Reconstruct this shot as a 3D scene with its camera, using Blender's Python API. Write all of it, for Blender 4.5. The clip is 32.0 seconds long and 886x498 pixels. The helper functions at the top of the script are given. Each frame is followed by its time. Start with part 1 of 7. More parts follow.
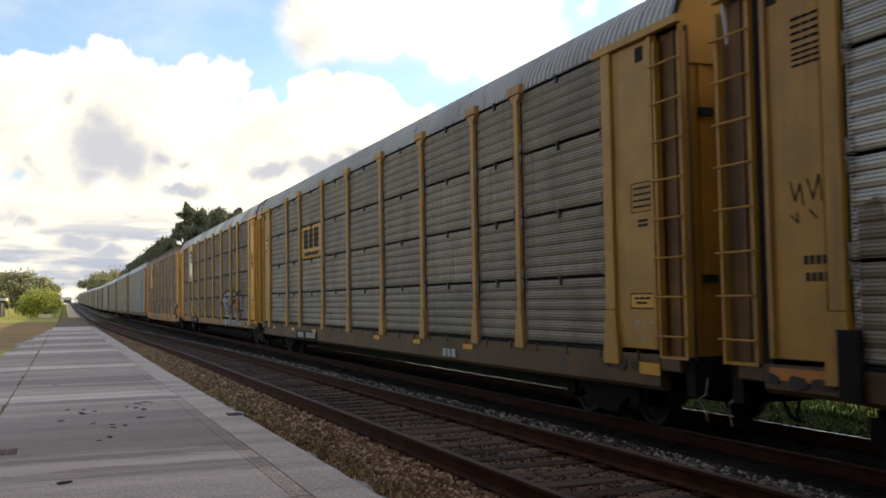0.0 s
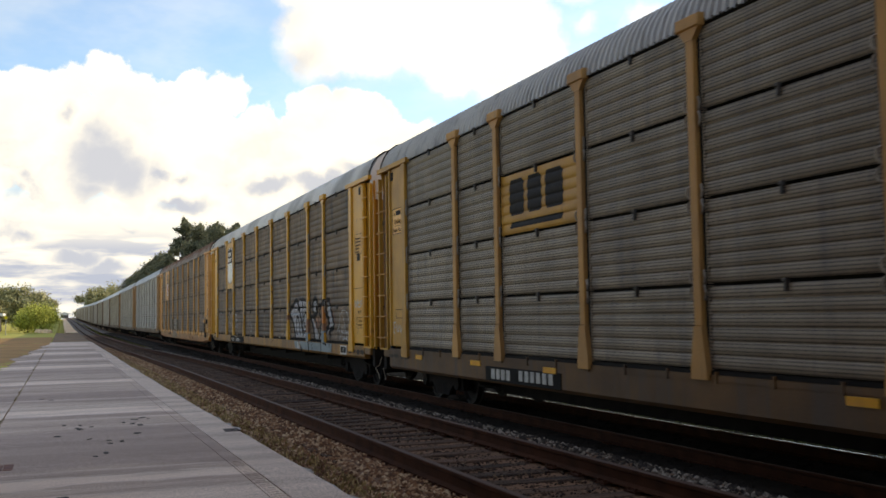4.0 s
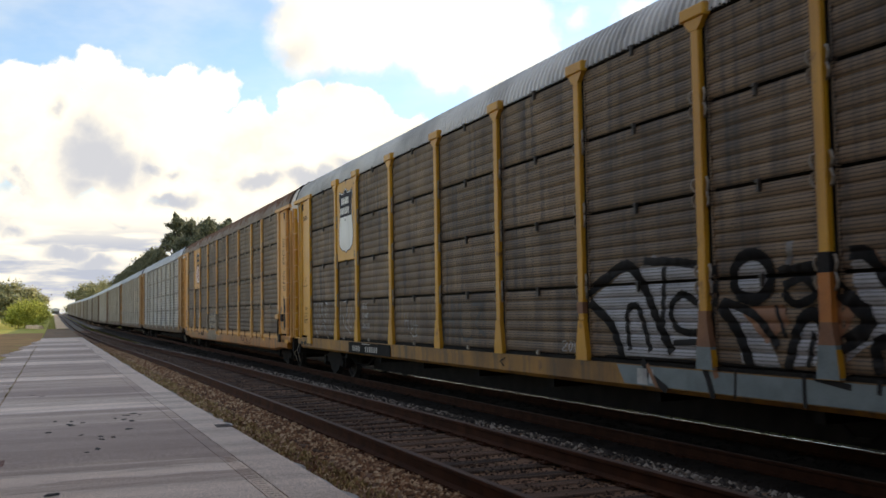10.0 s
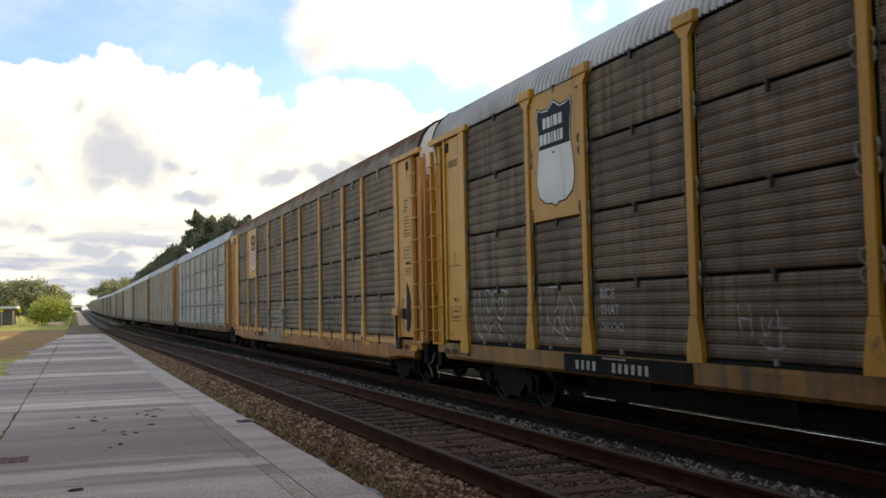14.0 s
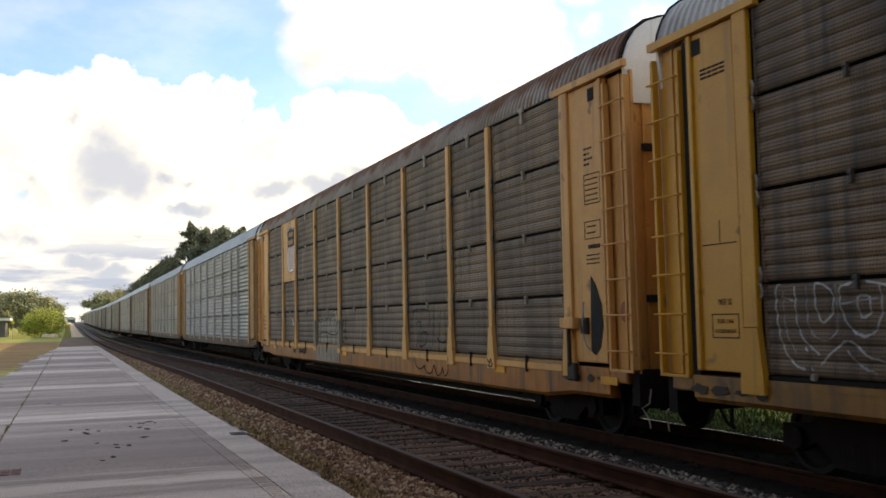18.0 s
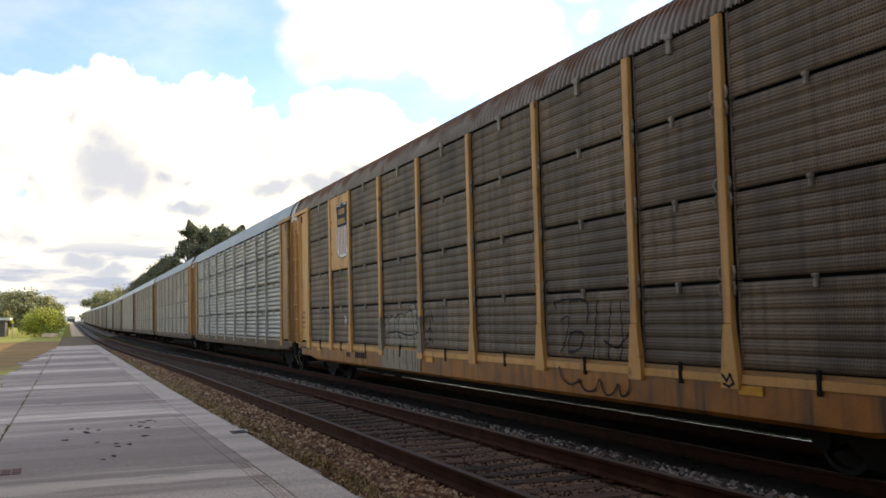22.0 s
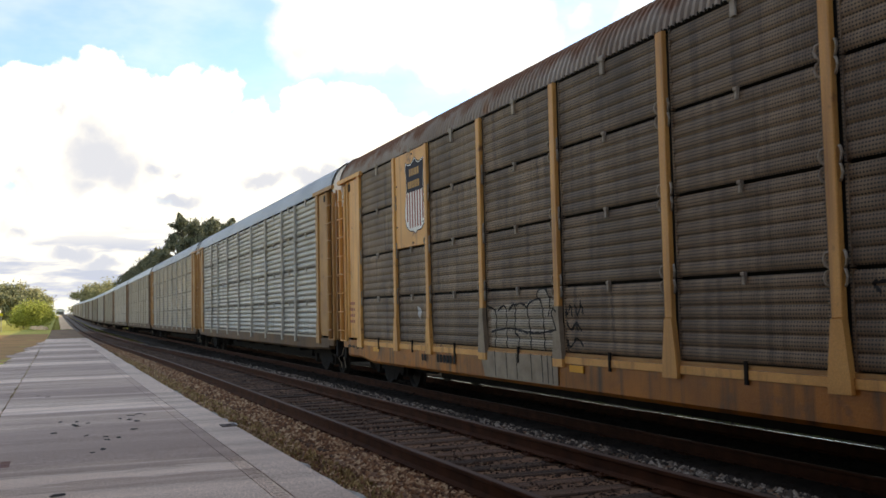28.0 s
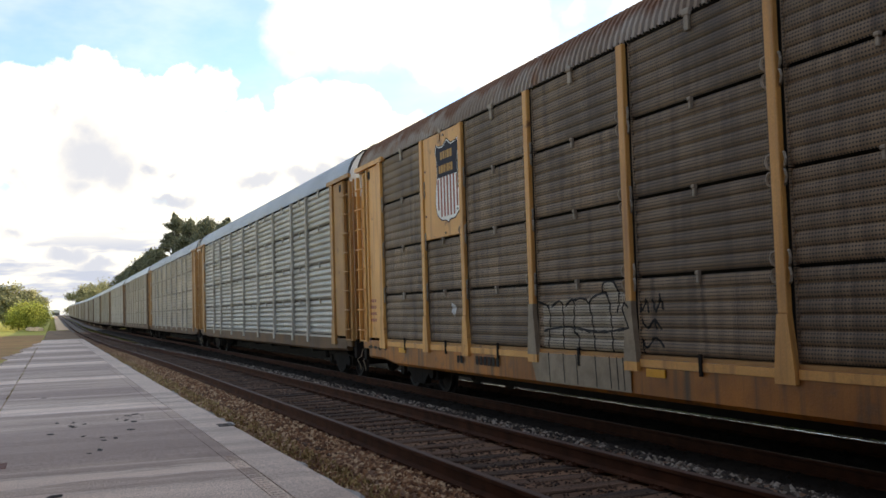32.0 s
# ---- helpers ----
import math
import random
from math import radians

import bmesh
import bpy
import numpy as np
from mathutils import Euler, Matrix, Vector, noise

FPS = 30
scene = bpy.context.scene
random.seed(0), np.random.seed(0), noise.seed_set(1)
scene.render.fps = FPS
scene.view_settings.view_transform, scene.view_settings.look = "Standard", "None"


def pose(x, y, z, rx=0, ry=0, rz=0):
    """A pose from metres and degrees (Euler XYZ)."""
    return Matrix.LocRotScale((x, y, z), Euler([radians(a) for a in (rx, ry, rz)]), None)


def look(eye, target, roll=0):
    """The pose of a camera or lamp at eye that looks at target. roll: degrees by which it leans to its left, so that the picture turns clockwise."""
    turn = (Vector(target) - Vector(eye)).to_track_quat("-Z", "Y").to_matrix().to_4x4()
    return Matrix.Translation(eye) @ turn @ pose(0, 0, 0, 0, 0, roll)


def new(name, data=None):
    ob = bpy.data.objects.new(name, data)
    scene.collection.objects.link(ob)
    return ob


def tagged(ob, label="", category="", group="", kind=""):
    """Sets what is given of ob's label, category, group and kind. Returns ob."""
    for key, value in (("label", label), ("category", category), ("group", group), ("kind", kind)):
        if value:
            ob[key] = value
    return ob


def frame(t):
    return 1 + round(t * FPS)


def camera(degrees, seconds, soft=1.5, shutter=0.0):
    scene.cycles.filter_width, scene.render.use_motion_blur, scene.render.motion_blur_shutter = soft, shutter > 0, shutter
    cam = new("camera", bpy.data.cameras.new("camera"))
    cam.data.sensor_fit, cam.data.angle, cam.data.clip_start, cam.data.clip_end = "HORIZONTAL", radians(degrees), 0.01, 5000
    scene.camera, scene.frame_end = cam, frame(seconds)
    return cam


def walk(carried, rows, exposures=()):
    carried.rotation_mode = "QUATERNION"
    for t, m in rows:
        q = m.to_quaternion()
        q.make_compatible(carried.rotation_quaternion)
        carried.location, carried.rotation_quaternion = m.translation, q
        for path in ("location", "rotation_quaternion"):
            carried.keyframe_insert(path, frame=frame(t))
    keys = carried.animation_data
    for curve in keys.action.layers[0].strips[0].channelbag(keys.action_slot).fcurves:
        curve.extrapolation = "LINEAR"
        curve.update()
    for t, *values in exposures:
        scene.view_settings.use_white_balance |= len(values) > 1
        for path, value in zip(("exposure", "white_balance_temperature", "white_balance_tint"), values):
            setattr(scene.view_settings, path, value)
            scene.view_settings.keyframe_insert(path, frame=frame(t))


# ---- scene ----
# ---------------------------------------------------------------- camera
cam = camera(49.5, 32.0, soft=1.6, shutter=0.4)
EYE = (0.0, 0.0, 1.797)
PATH = [
    (0, pose(*EYE, 93.02, 0.93, -21.46)),
    (0.5, pose(*EYE, 93.14, 1.14, -21.64)),
    (1, pose(*EYE, 93.15, 1.00, -21.85)),
    (1.5, pose(*EYE, 93.17, 1.07, -21.76)),
    (2, pose(*EYE, 93.24, 1.12, -22.12)),
    (2.5, pose(*EYE, 93.50, 1.06, -22.00)),
    (4.5, pose(*EYE, 93.99, 0.91, -21.56)),
    (5, pose(*EYE, 94.07, 0.76, -21.85)),
    (5.5, pose(*EYE, 93.89, 0.83, -21.62)),
    (6, pose(*EYE, 93.87, 0.70, -21.90)),
    (6.5, pose(*EYE, 93.88, 0.83, -21.87)),
    (7, pose(*EYE, 93.86, 0.99, -22.29)),
    (7.5, pose(*EYE, 93.68, 1.05, -22.13)),
    (8, pose(*EYE, 93.73, 0.96, -22.24)),
    (8.5, pose(*EYE, 94.10, 0.88, -22.29)),
    (9, pose(*EYE, 94.37, 0.97, -22.34)),
    (9.5, pose(*EYE, 94.19, 1.05, -22.59)),
    (10, pose(*EYE, 93.65, 0.96, -22.06)),
    (10.5, pose(*EYE, 93.10, 1.12, -22.06)),
    (11, pose(*EYE, 92.51, 1.54, -20.06)),
    (11.5, pose(*EYE, 93.30, 1.34, -20.07)),
    (12, pose(*EYE, 93.29, 1.38, -20.34)),
    (12.5, pose(*EYE, 93.11, 1.09, -20.67)),
    (13, pose(*EYE, 93.12, 1.25, -21.20)),
    (13.5, pose(*EYE, 93.26, 1.17, -20.84)),
    (15.5, pose(*EYE, 93.82, 1.04, -21.29)),
    (16, pose(*EYE, 93.90, 1.19, -20.94)),
    (16.5, pose(*EYE, 93.72, 1.02, -21.00)),
    (17, pose(*EYE, 93.95, 1.05, -21.20)),
    (17.5, pose(*EYE, 93.88, 1.43, -21.19)),
    (18, pose(*EYE, 94.10, 1.17, -21.23)),
    (18.5, pose(*EYE, 93.64, 1.16, -20.91)),
    (19, pose(*EYE, 93.49, 1.65, -21.01)),
    (19.5, pose(*EYE, 93.59, 1.13, -21.32)),
    (20, pose(*EYE, 93.68, 1.34, -21.48)),
    (20.5, pose(*EYE, 93.79, 0.91, -21.44)),
    (21, pose(*EYE, 93.87, 1.22, -21.21)),
    (21.5, pose(*EYE, 94.22, 1.51, -21.37)),
    (22, pose(*EYE, 93.95, 1.44, -21.25)),
    (22.5, pose(*EYE, 94.05, 1.40, -21.19)),
    (23, pose(*EYE, 93.92, 1.25, -21.63)),
    (23.5, pose(*EYE, 93.53, 1.21, -21.34)),
    (24, pose(*EYE, 93.71, 1.40, -21.43)),
    (24.5, pose(*EYE, 93.43, 1.42, -21.58)),
    (25, pose(*EYE, 93.38, 1.40, -21.60)),
    (25.5, pose(*EYE, 93.43, 1.43, -21.35)),
    (27.5, pose(*EYE, 93.85, 1.38, -21.75)),
    (28, pose(*EYE, 93.57, 1.28, -21.82)),
    (28.5, pose(*EYE, 93.48, 1.24, -21.59)),
    (29, pose(*EYE, 93.33, 1.69, -21.69)),
    (29.5, pose(*EYE, 93.04, 1.43, -21.76)),
    (30, pose(*EYE, 93.02, 1.57, -21.97)),
    (30.5, pose(*EYE, 93.12, 1.46, -21.96)),
    (31, pose(*EYE, 93.32, 1.21, -22.00)),
    (31.5, pose(*EYE, 93.43, 1.54, -22.22)),
    (32, pose(*EYE, 93.44, 1.74, -22.05)),
]
walk(cam, PATH, exposures=[(0, -0.26, 9000, 9), (9, -0.26, 9000, 9), (16, -0.16, 9000, 9), (23, -0.08, 9000, 9), (32, 0.0, 9000, 9)])

# ---------------------------------------------------------------- plan
FAR_X = 8.48                 # centre of the track that carries the train, rail top at z = 0
NEAR_X, NEAR_Z = 4.15, 0.36  # centre and rail top of the empty track
GAUGE = 1.505                # between rail centres
SLAB_Z, SLAB_X0, SLAB_X1 = 0.15, -0.93, 2.58
CAR = 27.55                  # one car, coupler to coupler
ROLL = (125.107, -27.7944, -56.1657, -61.0179, 259.7967, -253.1919, 81.9012)


def sag(y):
    """How far the platform has settled at y metres along the track."""
    return -float(np.interp(y, (10, 16, 24, 37, 55, 95), (0, 0.04, 0.09, 0.135, 0.17, 0.27)))


def climb(y):
    """The line rises in the distance."""
    return float(np.interp(y, (170, 230, 300, 800, 1500), (0, 0.2, 0.72, 4.4, 5.2)))


def dip(y):
    """The empty track runs through a shallow hollow before it climbs."""
    return climb(y) - float(np.interp(y, (12, 31, 42, 66, 100, 160, 300), (0, 0.06, 0.15, 0.38, 0.55, 0.62, 0.40)))


def rolled(t):
    """Metres that the train has rolled by t seconds."""
    return sum(c * (t / 32) ** (i + 1) for i, c in enumerate(ROLL))


# ---------------------------------------------------------------- world and sun
SUN_AZ, SUN_EL = radians(70), radians(24)   # from the track's line towards the right, and above the horizon


def build_world():
    w = bpy.data.worlds.new("sky")
    scene.world = w
    w.use_nodes = True
    nt = w.node_tree
    nt.nodes.clear()
    N, L = nt.nodes.new, nt.links.new
    out, bg = N("ShaderNodeOutputWorld"), N("ShaderNodeBackground")
    sky = N("ShaderNodeTexSky")
    sky.sky_type, sky.sun_disc = "NISHITA", False
    sky.sun_elevation, sky.sun_rotation = SUN_EL, SUN_AZ
    sky.air_density, sky.dust_density = 1.0, 0.6
    dim = N("ShaderNodeVectorMath")
    dim.operation = "SCALE"
    dim.inputs["Scale"].default_value = 0.26
    clear = N("ShaderNodeVectorMath")
    clear.operation = "MULTIPLY"
    clear.inputs[1].default_value = (0.74, 0.97, 1.30)
    L(sky.outputs[0], clear.inputs[0])
    L(clear.outputs[0], dim.inputs[0])
    tc = N("ShaderNodeTexCoord")

    def math1(op, a, b=None, c=None):
        n = N("ShaderNodeMath")
        n.operation = op
        for i, v in enumerate((a, b, c)):
            if v is None:
                continue
            if isinstance(v, (int, float)):
                n.inputs[i].default_value = v
            else:
                L(v, n.inputs[i])
        return n.outputs[0]

    def noise_of(scale, detail, vec=None, rough=0.55):
        n = N("ShaderNodeTexNoise")
        n.inputs["Scale"].default_value, n.inputs["Detail"].default_value = scale, detail
        n.inputs["Roughness"].default_value = rough
        L(vec or tc.outputs["Generated"], n.inputs["Vector"])
        return n

    def vec(op, a, b):
        n = N("ShaderNodeVectorMath")
        n.operation = op
        L(a, n.inputs[0])
        if isinstance(b, tuple):
            n.inputs[1].default_value = b
        elif isinstance(b, float):
            n.inputs["Scale"].default_value = b
        else:
            L(b, n.inputs[1])
        return n.outputs[0]

    def step(v, lo, hi, top=1.0):
        n = N("ShaderNodeMapRange")
        n.interpolation_type = "SMOOTHSTEP"
        n.inputs["From Min"].default_value, n.inputs["From Max"].default_value, n.inputs["To Max"].default_value = lo, hi, top
        L(v, n.inputs["Value"])
        return n.outputs[0]

    def way(az, el, tall=1.0):
        return (math.sin(radians(az)) * math.cos(radians(el)), math.cos(radians(az)) * math.cos(radians(el)), tall * math.sin(radians(el)))

    here = tc.outputs["Generated"]
    # billows bend the outlines at two scales
    coarse = vec("SCALE", vec("SUBTRACT", noise_of(26.0, 3.0, rough=0.5).outputs["Color"], (0.5, 0.5, 0.5)), 0.030)
    fine = vec("SCALE", vec("SUBTRACT", noise_of(75.0, 6.0, rough=0.6).outputs["Color"], (0.5, 0.5, 0.5)), 0.016)
    bent = vec("ADD", vec("ADD", here, coarse), fine)

    def heap(puffs, soft, tall=1.0, at=None):
        """Round heads of cloud run together; soft is the width of their rim."""
        src, mask = at or bent, None
        if tall != 1.0:
            src = vec("MULTIPLY", src, (1.0, 1.0, tall))
        for az, el, size in puffs:
            n = N("ShaderNodeVectorMath")
            n.operation = "DISTANCE"
            L(src, n.inputs[0])
            n.inputs[1].default_value = way(az, el, tall)
            v = math1("SUBTRACT", radians(size), n.outputs["Value"])
            mask = v if mask is None else math1("MAXIMUM", mask, v)
        return step(mask, 0.0, radians(soft)), mask

    bank = [(-1.7, 12.12, 1.85), (-2.97, 11.59, 2.02), (0.19, 13.0, 1.52), (2.35, 13.75, 1.62), (3.97, 12.58, 1.69), (5.0, 12.32, 1.65), (6.96, 13.27, 1.35), (9.05, 12.92, 1.42),
            (10.82, 11.01, 1.52), (11.96, 9.88, 1.85), (13.82, 12.34, 1.55), (15.83, 11.86, 1.69), (17.51, 11.68, 1.75), (18.83, 9.85, 2.02), (-0.1, 9.6, 3.6), (3.5, 9.73, 3.6),
            (6.93, 9.49, 3.6), (10.46, 8.23, 3.37), (14.44, 9.22, 3.37), (17.45, 8.53, 3.71), (21.2, 8.47, 3.03), (-5.2, 9.96, 3.71), (-4.64, 11.77, 2.02)]
    tower = [(14.56, 16.38, 3.3), (17.27, 16.56, 3.3), (20.69, 16.68, 3.3), (22.71, 15.35, 3.1), (24.75, 14.97, 3.03), (26.82, 15.85, 3.03), (28.2, 15.62, 1.69), (30.5, 16.76, 1.2),
             (15.99, 20.78, 5.06), (22.87, 21.03, 6.4), (29.74, 21.61, 4.04), (34.0, 16.8, 1.6)]
    low_heads, _ = heap(bank, 0.45)
    high_heads, _ = heap(tower, 1.7)
    sep = N("ShaderNodeSeparateXYZ")
    L(here, sep.inputs[0])
    up = sep.outputs["Z"]
    # thin haze in the blue, thicker towards the west
    veil = step(noise_of(5.0, 5.0, vec("MULTIPLY", here, (1.0, 1.0, 2.2)), 0.6).outputs["Fac"], 0.40, 0.75, 0.26)
    rest = step(noise_of(2.3, 8.0, rough=0.62).outputs["Fac"], 0.52, 0.80, 0.70)
    low = step(up, 0.150, 0.105)        # cloud banks close up towards the horizon
    high = step(up, 0.36, 0.52, 0.55)   # heavy broken cloud stands overhead
    away = step(math1("ABSOLUTE", math1("SUBTRACT", math1("ARCTAN2", sep.outputs["X"], sep.outputs["Y"]), 0.22)), 0.42, 0.75)
    cover = math1("MAXIMUM", low_heads, high_heads)
    cover = math1("MAXIMUM", cover, math1("MAXIMUM", low, high))
    cover = math1("MAXIMUM", cover, math1("MAXIMUM", math1("MULTIPLY", rest, away), veil))
    # lavender undersides with ragged edges
    ragged = vec("ADD", vec("ADD", here, vec("SCALE", coarse, 1.2)), vec("SCALE", fine, 0.8))
    greys = None
    for puffs, soft, tall, dark in (([(2.0, 8.9, 2.7), (1.3, 7.4, 2.0), (3.2, 8.2, 2.4), (2.2, 10.2, 2.0), (4.9, 8.2, 1.7)], 2.0, 1.0, 0.80),
                                    ([(5.0, 8.15, 1.6), (6.6, 7.9, 1.2)], 1.4, 2.6, 0.84),
                                    ([(0.3, 11.6, 0.95), (-1.9, 7.9, 1.0), (-2.7, 7.3, 1.0)], 1.1, 1.0, 0.82),
                                    ([(11.6, 17.6, 2.6), (13.2, 15.2, 2.4), (15.2, 13.7, 2.2)], 2.4, 1.5, 0.56),
                                    ([(11.5, 7.9, 2.4), (14.5, 8.0, 2.6), (17.0, 8.6, 2.2)], 1.8, 2.8, 0.80),
                                    ([(0.8, 3.5, 2.4), (2.2, 2.9, 2.4), (-2.2, 4.7, 1.7), (6.4, 6.5, 2.4), (3.4, 5.3, 1.4)], 1.9, 2.8, 0.86)):
        m, _ = heap(puffs, soft, tall, ragged)
        g = math1("MULTIPLY", m, dark)
        greys = g if greys is None else math1("MAXIMUM", greys, g)
    # long flat streaks low over the horizon
    streak = noise_of(9.0, 7.0, vec("MULTIPLY", vec("ADD", here, vec("SCALE", coarse, 0.15)), (1.0, 1.0, 6.5)), 0.55).outputs["Fac"]
    greys = math1("MAXIMUM", greys, math1("MULTIPLY", step(streak, 0.36, 0.60, 0.96), step(up, 0.110, 0.060)))
    mottle = step(noise_of(11.0, 6.0, vec("MULTIPLY", ragged, (1.0, 1.0, 1.8)), 0.55).outputs["Fac"], 0.46, 0.74, 0.70)
    greys = math1("MAXIMUM", greys, math1("MULTIPLY", mottle, step(up, 0.27, 0.12)))
    greys = math1("MAXIMUM", greys, math1("MULTIPLY", high, 1.7))
    tone = N("ShaderNodeMix")
    tone.data_type = "RGBA"
    L(greys, tone.inputs["Factor"])
    tone.inputs["A"].default_value, tone.inputs["B"].default_value = (1.48, 1.55, 1.60, 1), (0.52, 0.66, 1.02, 1)
    mix = N("ShaderNodeMix")
    mix.data_type = "RGBA"
    L(cover, mix.inputs["Factor"])
    L(dim.outputs[0], mix.inputs["A"])
    L(tone.outputs["Result"], mix.inputs["B"])
    L(mix.outputs["Result"], bg.inputs["Color"])
    bg.inputs["Strength"].default_value = 1.0
    L(bg.outputs[0], out.inputs[0])


build_world()
sun = new("sun", bpy.data.lights.new("sun", "SUN"))
sun.data.energy, sun.data.angle, sun.data.color = 5.0, radians(0.6), (1.0, 0.93, 0.82)
sun_dir = Vector((math.sin(SUN_AZ) * math.cos(SUN_EL), math.cos(SUN_AZ) * math.cos(SUN_EL), math.sin(SUN_EL)))
sun.matrix_basis = look((60, 60, 60), Vector((60, 60, 60)) - sun_dir)

# ---------------------------------------------------------------- materials


def rgb(c):
    return (*c, 1) if len(c) == 3 else c


def material(name, base, dark=None, rough=0.7, metal=0.0, scale=3.0, stretch=(1, 1, 1), mix=(0.35, 0.7), bump=0.15, fine=60.0,
             rust=None, rust_at=(0.55, 0.7), vary=0.0, spec=0.4, streak=None, streak_at=(0.5, 0.75)):
    """A weathered surface: two scales of colour, fine relief, patches of a second colour and drips."""
    m = bpy.data.materials.new(name)
    m.use_nodes = True
    nt = m.node_tree
    N, L = nt.nodes.new, nt.links.new
    b = nt.nodes["Principled BSDF"]
    tc = N("ShaderNodeTexCoord")
    mp = N("ShaderNodeMapping")
    mp.inputs["Scale"].default_value = stretch
    L(tc.outputs["Object"], mp.inputs[0])
    info = N("ShaderNodeObjectInfo")
    off = N("ShaderNodeVectorMath")
    off.operation = "MULTIPLY_ADD"
    L(info.outputs["Random"], off.inputs[0])
    off.inputs[1].default_value = (37.0, 17.0, 29.0)
    L(mp.outputs[0], off.inputs[2])

    def noi(s, d=5.0, vec=None):
        n = N("ShaderNodeTexNoise")
        n.inputs["Scale"].default_value, n.inputs["Detail"].default_value = s, d
        L(vec or off.outputs[0], n.inputs["Vector"])
        return n.outputs["Fac"]

    def ramp(v, lo, hi):
        n = N("ShaderNodeMapRange")
        n.inputs["From Min"].default_value, n.inputs["From Max"].default_value = lo, hi
        L(v, n.inputs["Value"])
        return n.outputs[0]

    def blend(f, a, c):
        n = N("ShaderNodeMix")
        n.data_type = "RGBA"
        if isinstance(f, float):
            n.inputs["Factor"].default_value = f
        else:
            L(f, n.inputs["Factor"])
        for k, v in (("A", a), ("B", c)):
            if isinstance(v, tuple):
                n.inputs[k].default_value = rgb(v)
            else:
                L(v, n.inputs[k])
        return n.outputs["Result"]

    dark = dark or tuple(x * 0.6 for x in base)
    col = blend(ramp(noi(scale), *mix), base, dark)
    grain = N("ShaderNodeHueSaturation")
    gv = N("ShaderNodeMapRange")
    gv.inputs["To Min"].default_value, gv.inputs["To Max"].default_value = 0.75, 1.25
    L(noi(fine, 3.0), gv.inputs["Value"])
    L(gv.outputs[0], grain.inputs["Value"])
    L(col, grain.inputs["Color"])
    col = grain.outputs[0]
    if vary:
        hv = N("ShaderNodeHueSaturation")
        vv = N("ShaderNodeMapRange")
        vv.inputs["To Min"].default_value, vv.inputs["To Max"].default_value = 1 - vary, 1 + vary
        L(info.outputs["Random"], vv.inputs["Value"])
        L(vv.outputs[0], hv.inputs["Value"])
        L(col, hv.inputs["Color"])
        col = hv.outputs[0]
    if streak:
        sm = N("ShaderNodeMapping")
        sm.inputs["Scale"].default_value = (4, 4, 0.25)
        L(tc.outputs["Object"], sm.inputs[0])
        so = N("ShaderNodeVectorMath")
        so.operation = "MULTIPLY_ADD"
        L(info.outputs["Random"], so.inputs[0])
        so.inputs[1].default_value = (11.0, 23.0, 7.0)
        L(sm.outputs[0], so.inputs[2])
        col = blend(ramp(noi(1.4, 4.0, so.outputs[0]), *streak_at), col, streak)
    if rust:
        col = blend(ramp(noi(scale * 2.3, 6.0), *rust_at), col, rust)
    L(col, b.inputs["Base Color"])
    b.inputs["Roughness"].default_value, b.inputs["Metallic"].default_value = rough, metal
    b.inputs["Specular IOR Level"].default_value = spec
    if bump:
        bp = N("ShaderNodeBump")
        bp.inputs["Strength"].default_value, bp.inputs["Distance"].default_value = bump, 0.02
        L(noi(fine * 0.6, 4.0), bp.inputs["Height"])
        L(bp.outputs[0], b.inputs["Normal"])
    return m


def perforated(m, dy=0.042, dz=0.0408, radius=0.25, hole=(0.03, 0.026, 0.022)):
    """Rows of punched holes drawn as dots; the dark behind them is put into the colour."""
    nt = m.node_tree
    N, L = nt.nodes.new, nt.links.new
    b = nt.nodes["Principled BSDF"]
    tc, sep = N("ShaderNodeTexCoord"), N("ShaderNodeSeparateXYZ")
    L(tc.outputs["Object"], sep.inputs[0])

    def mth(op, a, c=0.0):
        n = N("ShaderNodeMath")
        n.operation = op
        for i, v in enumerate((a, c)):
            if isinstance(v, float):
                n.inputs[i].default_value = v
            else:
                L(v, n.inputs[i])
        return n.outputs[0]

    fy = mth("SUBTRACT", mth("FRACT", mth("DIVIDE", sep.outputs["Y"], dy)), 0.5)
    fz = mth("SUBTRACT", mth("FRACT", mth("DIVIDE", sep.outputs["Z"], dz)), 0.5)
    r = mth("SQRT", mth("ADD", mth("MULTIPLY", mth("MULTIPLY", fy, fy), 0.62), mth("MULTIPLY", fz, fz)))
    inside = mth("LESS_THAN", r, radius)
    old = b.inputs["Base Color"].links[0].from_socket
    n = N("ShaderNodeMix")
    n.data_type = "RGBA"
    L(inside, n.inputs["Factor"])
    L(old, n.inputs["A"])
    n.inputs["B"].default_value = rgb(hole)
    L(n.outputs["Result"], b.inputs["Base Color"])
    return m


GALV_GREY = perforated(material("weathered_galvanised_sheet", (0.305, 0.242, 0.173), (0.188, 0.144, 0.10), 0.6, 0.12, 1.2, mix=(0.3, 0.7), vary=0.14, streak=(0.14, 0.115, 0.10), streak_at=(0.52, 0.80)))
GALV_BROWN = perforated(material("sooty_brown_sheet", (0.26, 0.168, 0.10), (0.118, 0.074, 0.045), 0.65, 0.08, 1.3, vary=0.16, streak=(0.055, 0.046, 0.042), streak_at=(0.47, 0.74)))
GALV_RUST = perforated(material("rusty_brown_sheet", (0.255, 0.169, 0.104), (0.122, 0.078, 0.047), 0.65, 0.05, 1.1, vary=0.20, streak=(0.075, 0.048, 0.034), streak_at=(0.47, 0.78)))
